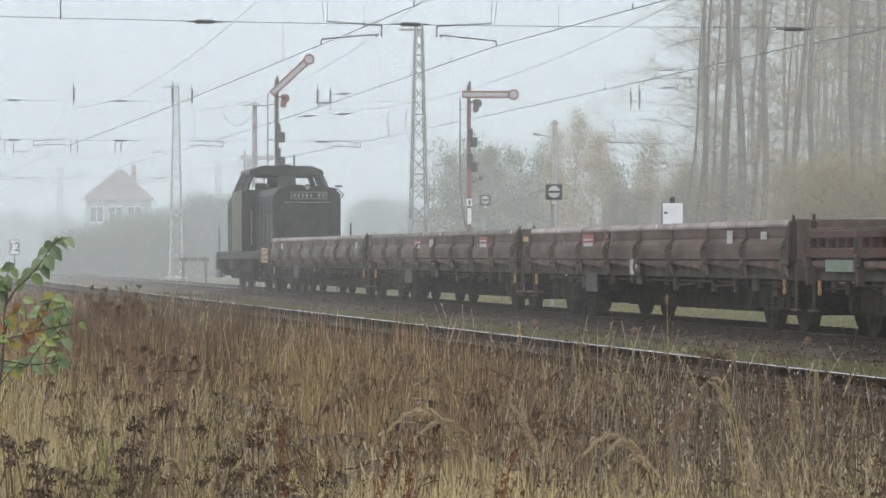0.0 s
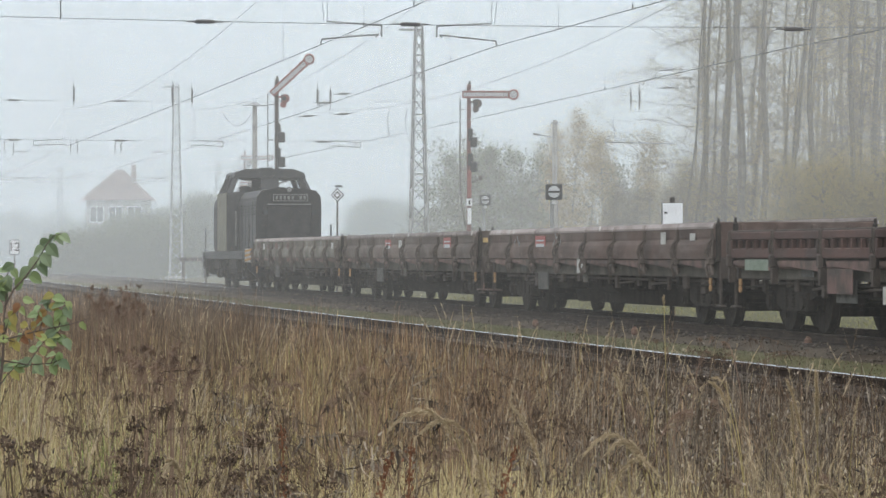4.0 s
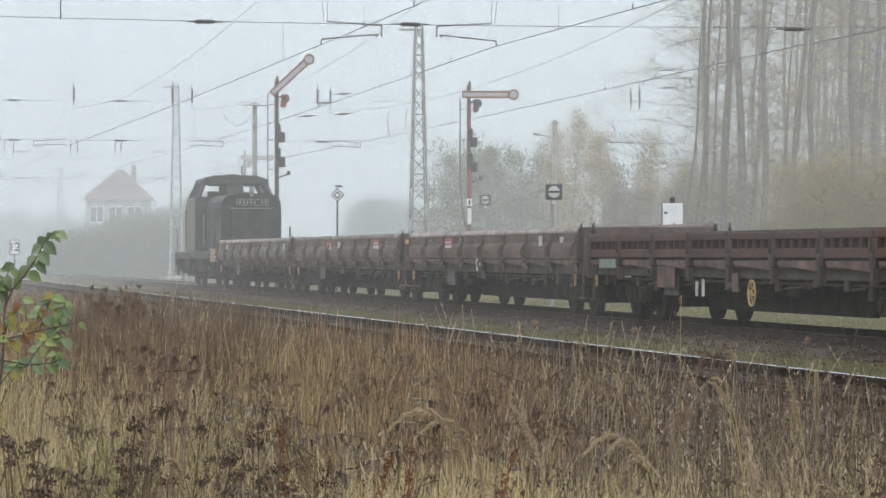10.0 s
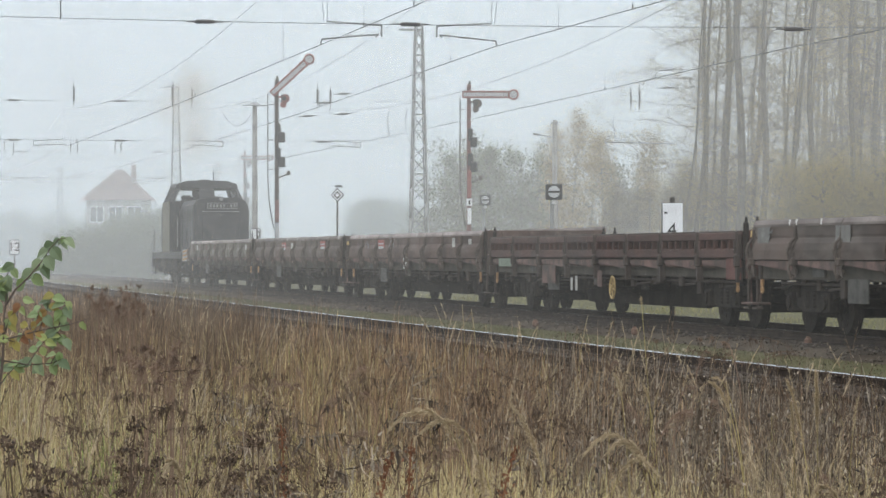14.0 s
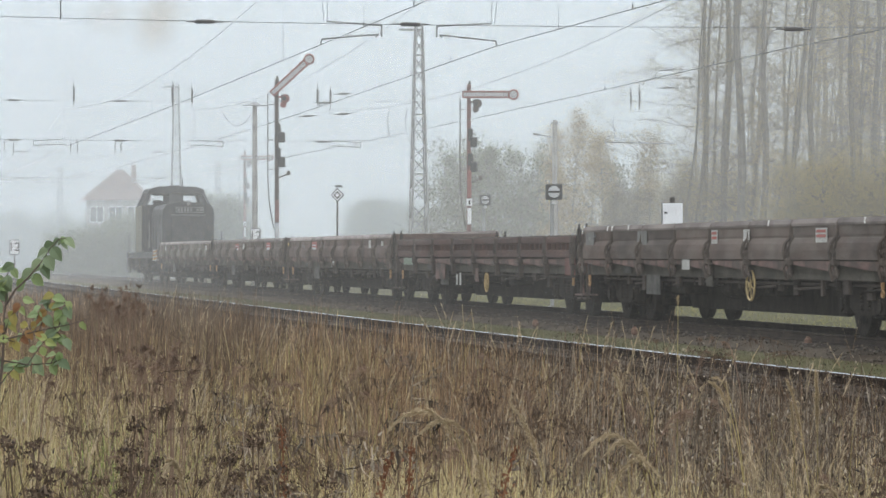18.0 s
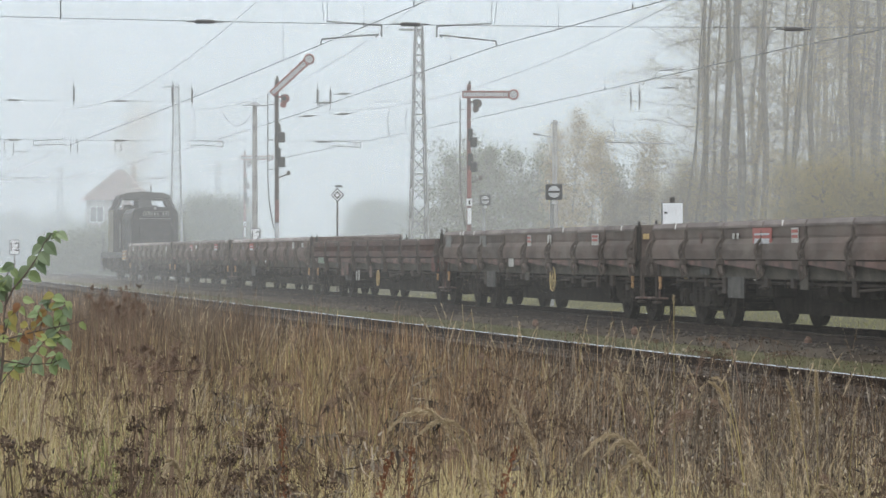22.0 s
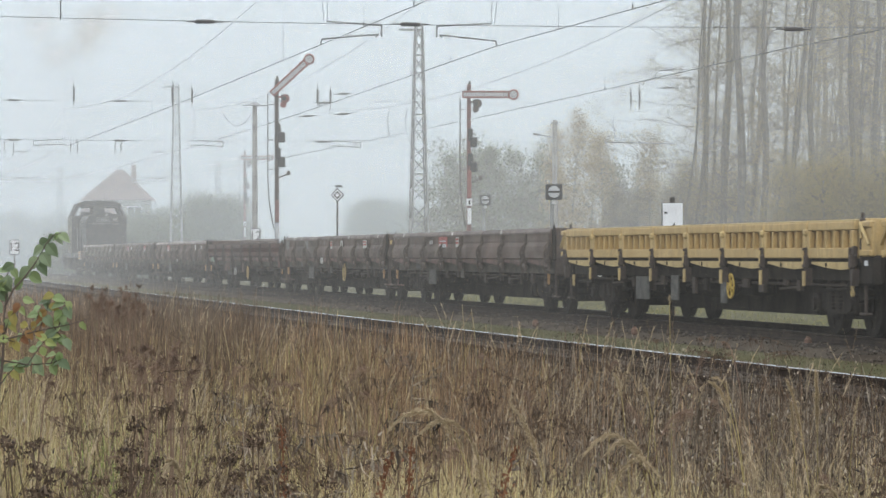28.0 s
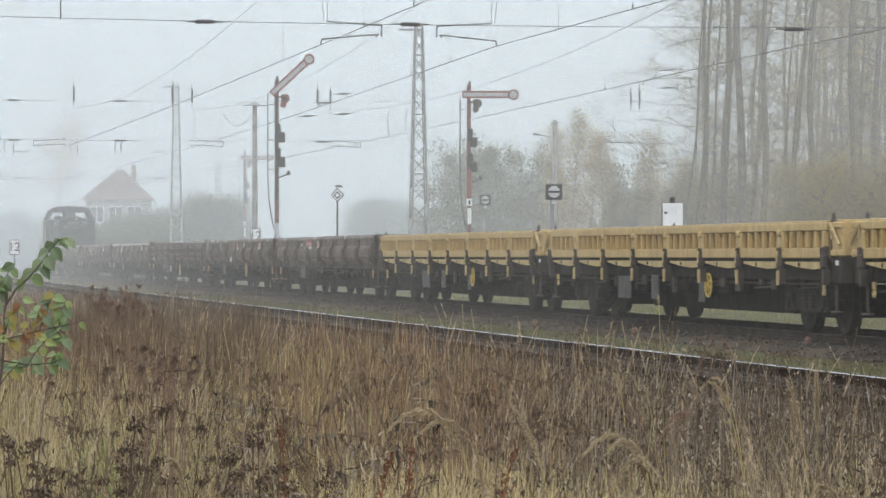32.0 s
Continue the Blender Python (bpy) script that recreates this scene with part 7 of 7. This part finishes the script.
def sap_branch(pts, r, leaves, seed, name="branch"):
    """A twig through the given places, with leaves: (share along, mesh, roll)."""
    rnd = random.Random(seed)
    base = pts[0]
    rel = [p - base for p in pts]
    verts, faces = [], []
    limb(verts, faces, rel, [r * (1 - 0.7 * k / (len(rel) - 1)) for k in range(len(rel))], 5)
    me = bpy.data.meshes.new(name)
    me.from_pydata(verts, [], faces)
    me.materials.append(M_TWIG)
    ob = share(name, me, sapling, Matrix.Translation(base))
    for n, (t, lm, tilt) in enumerate(leaves):
        u = t * (len(rel) - 1)
        k = min(int(u), len(rel) - 2)
        p = rel[k].lerp(rel[k + 1], u - k)
        side = 1 if n % 2 else -1
        # right-hand leaves hang to the right, left-hand ones to the left, their faces towards the open field
        ang = (-0.75 if side > 0 else math.pi + 0.5) + tilt + rnd.uniform(-0.3, 0.3)
        d = Vector((math.cos(ang), rnd.uniform(-0.45, 0.45), math.sin(ang))).normalized()
        up = Vector((rnd.uniform(-0.5, 0.5), -1.0, rnd.uniform(0.1, 1.1)))
        up = (up - d * up.dot(d)).normalized()
        across = up.cross(d)
        m = Matrix((d, across, up)).transposed().to_4x4()
        m.translation = p
        share("leaf", lm, ob, m)
    return ob


sap_branch([sap(-30, 882), sap(-10, 750), sap(5, 640), sap(8, 560), sap(12, 520)], 0.006, [], 1, "stem")
top_branch = sap_branch([sap(8, 545), sap(26, 512), sap(48, 490), sap(70, 462), sap(84, 438), sap(98, 420), sap(113, 417)], 0.003, [(0.30 + 0.058 * k, LEAF_G if k < 9 else LEAF_G2, 0.0) for k in range(12)] + [(1.0, LEAF_S, 0.0)], 2)


def leaves(n, lo, kinds_, seed):
    q = random.Random(seed)
    return [(lo + (1 - lo) * (k + 0.5) / n, q.choice(kinds_), q.uniform(-0.7, 0.7)) for k in range(n)]


GG, GY, YY = (LEAF_G2, LEAF_G2, LEAF_S), (LEAF_G2, LEAF_Y, LEAF_S), (LEAF_Y, LEAF_Y, LEAF_S)
# long bare twigs
sap_branch([sap(-8, 605), sap(20, 598), sap(75, 584), sap(125, 574), sap(162, 563)], 0.0026, leaves(4, 0.1, YY, 5), 7)
sap_branch([sap(-8, 636), sap(50, 646), sap(92, 643), sap(113, 634)], 0.0024, leaves(9, 0.05, GG, 4), 6)
# upright side twigs with green leaves
sap_branch([sap(70, 585), sap(78, 560), sap(88, 535), sap(97, 518)], 0.0018, leaves(7, 0.2, GY, 1), 3)
sap_branch([sap(100, 590), sap(108, 565), sap(112, 545), sap(118, 530)], 0.0018, leaves(8, 0.1, GG, 3), 5)
sap_branch([sap(95, 578), sap(105, 592), sap(112, 600), sap(120, 596)], 0.0016, leaves(6, 0.1, GG, 8), 10)
sap_branch([sap(50, 645), sap(65, 622), sap(78, 605), sap(90, 595)], 0.0018, leaves(8, 0.1, GG, 9), 11)
sap_branch([sap(62, 586), sap(66, 565), sap(70, 548), sap(76, 532)], 0.0016, leaves(6, 0.2, GY, 11), 13)
sap_branch([sap(90, 643), sap(98, 630), sap(104, 622), sap(108, 628)], 0.0014, leaves(3, 0.3, (LEAF_S, LEAF_S), 12), 14)
# yellow leaves low on the stem
sap_branch([sap(8, 590), sap(18, 562), sap(30, 545), sap(42, 525)], 0.0022, leaves(8, 0.0, YY, 2), 4)
sap_branch([sap(10, 600), sap(25, 605), sap(40, 592), sap(52, 575)], 0.0018, leaves(7, 0.1, YY, 10), 12)
sap_branch([sap(-5, 690), sap(12, 665), sap(25, 652), sap(36, 640)], 0.002, leaves(5, 0.3, GY, 6), 8)
# green leaves at the upper left
sap_branch([sap(-25, 560), sap(-5, 520), sap(10, 490), sap(28, 465)], 0.0026, leaves(11, 0.1, GG, 7), 9)
sap_branch([sap(-25, 540), sap(-12, 510), sap(0, 500), sap(12, 490)], 0.0022, leaves(7, 0.2, GG, 13), 15)


# ---- what moves ----
def motions():
    times = [k * 0.5 for k in range(65)]
    for ob, s0 in CARRIAGES:
        walk(ob, [(t, along(s0 + run(t), MAIN)) for t in times])
    fine = [k * 0.1 for k in range(321)]
    for ws, y, z, r in WHEELS:
        walk(ws, [(t, pose(0, y, z, -math.degrees(run(t) / r), 0, 0)) for t in fine])
    for ob, blown, k in PUFFS:
        rows = []
        for t in [q * 0.25 for q in range(129)]:
            if t <= blown:
                p = at(54.4 + 3.4 + run(t), MAIN, 2.33)
            else:
                a = t - blown
                p = at(54.4 + 3.4 + run(blown), MAIN, 2.33 + 4.2 * (1 - math.exp(-1.1 * a)) + 0.75 * a)
                p += Vector((-0.3 * a * (1 + 0.5 * (k % 3)) + 0.5 * (math.sin(k * 2.1) * (1 - math.exp(-0.6 * a))), 0.5 * a * math.cos(k), 0))
            rows.append((t, pose(p.x, p.y, p.z, 0, 0, 3)))
        walk(ob, rows)
    # the tip of the sapling and one stalk sway
    base = top_branch.matrix_basis.copy()
    sway = lambda t, a, p: a * math.sin(t * 1.05 + p) + 0.6 * a * math.sin(t * 0.43 + p * 2)
    walk(top_branch, [(t, base @ pose(0, 0, 0, 0, sway(t, 2.6, 0.4), 0)) for t in times])
    foot = Matrix.Translation(SWAY_FOOT)
    walk(sway_stalk, [(t, foot @ pose(0, 0, 0, 0, a, 0)) for t, a in ((0, -1.1), (2, -0.2), (4, -1.5), (6, -0.9), (7.5, 0.8), (9, 3.2), (10.5, -1.5), (12, -6.3), (13, -5.6), (15, -3.0), (17, 0.2), (19, 0.4), (22, -0.2), (25.5, -0.6), (28, -0.75), (30, -1.6), (32, -2.2))])


motions()
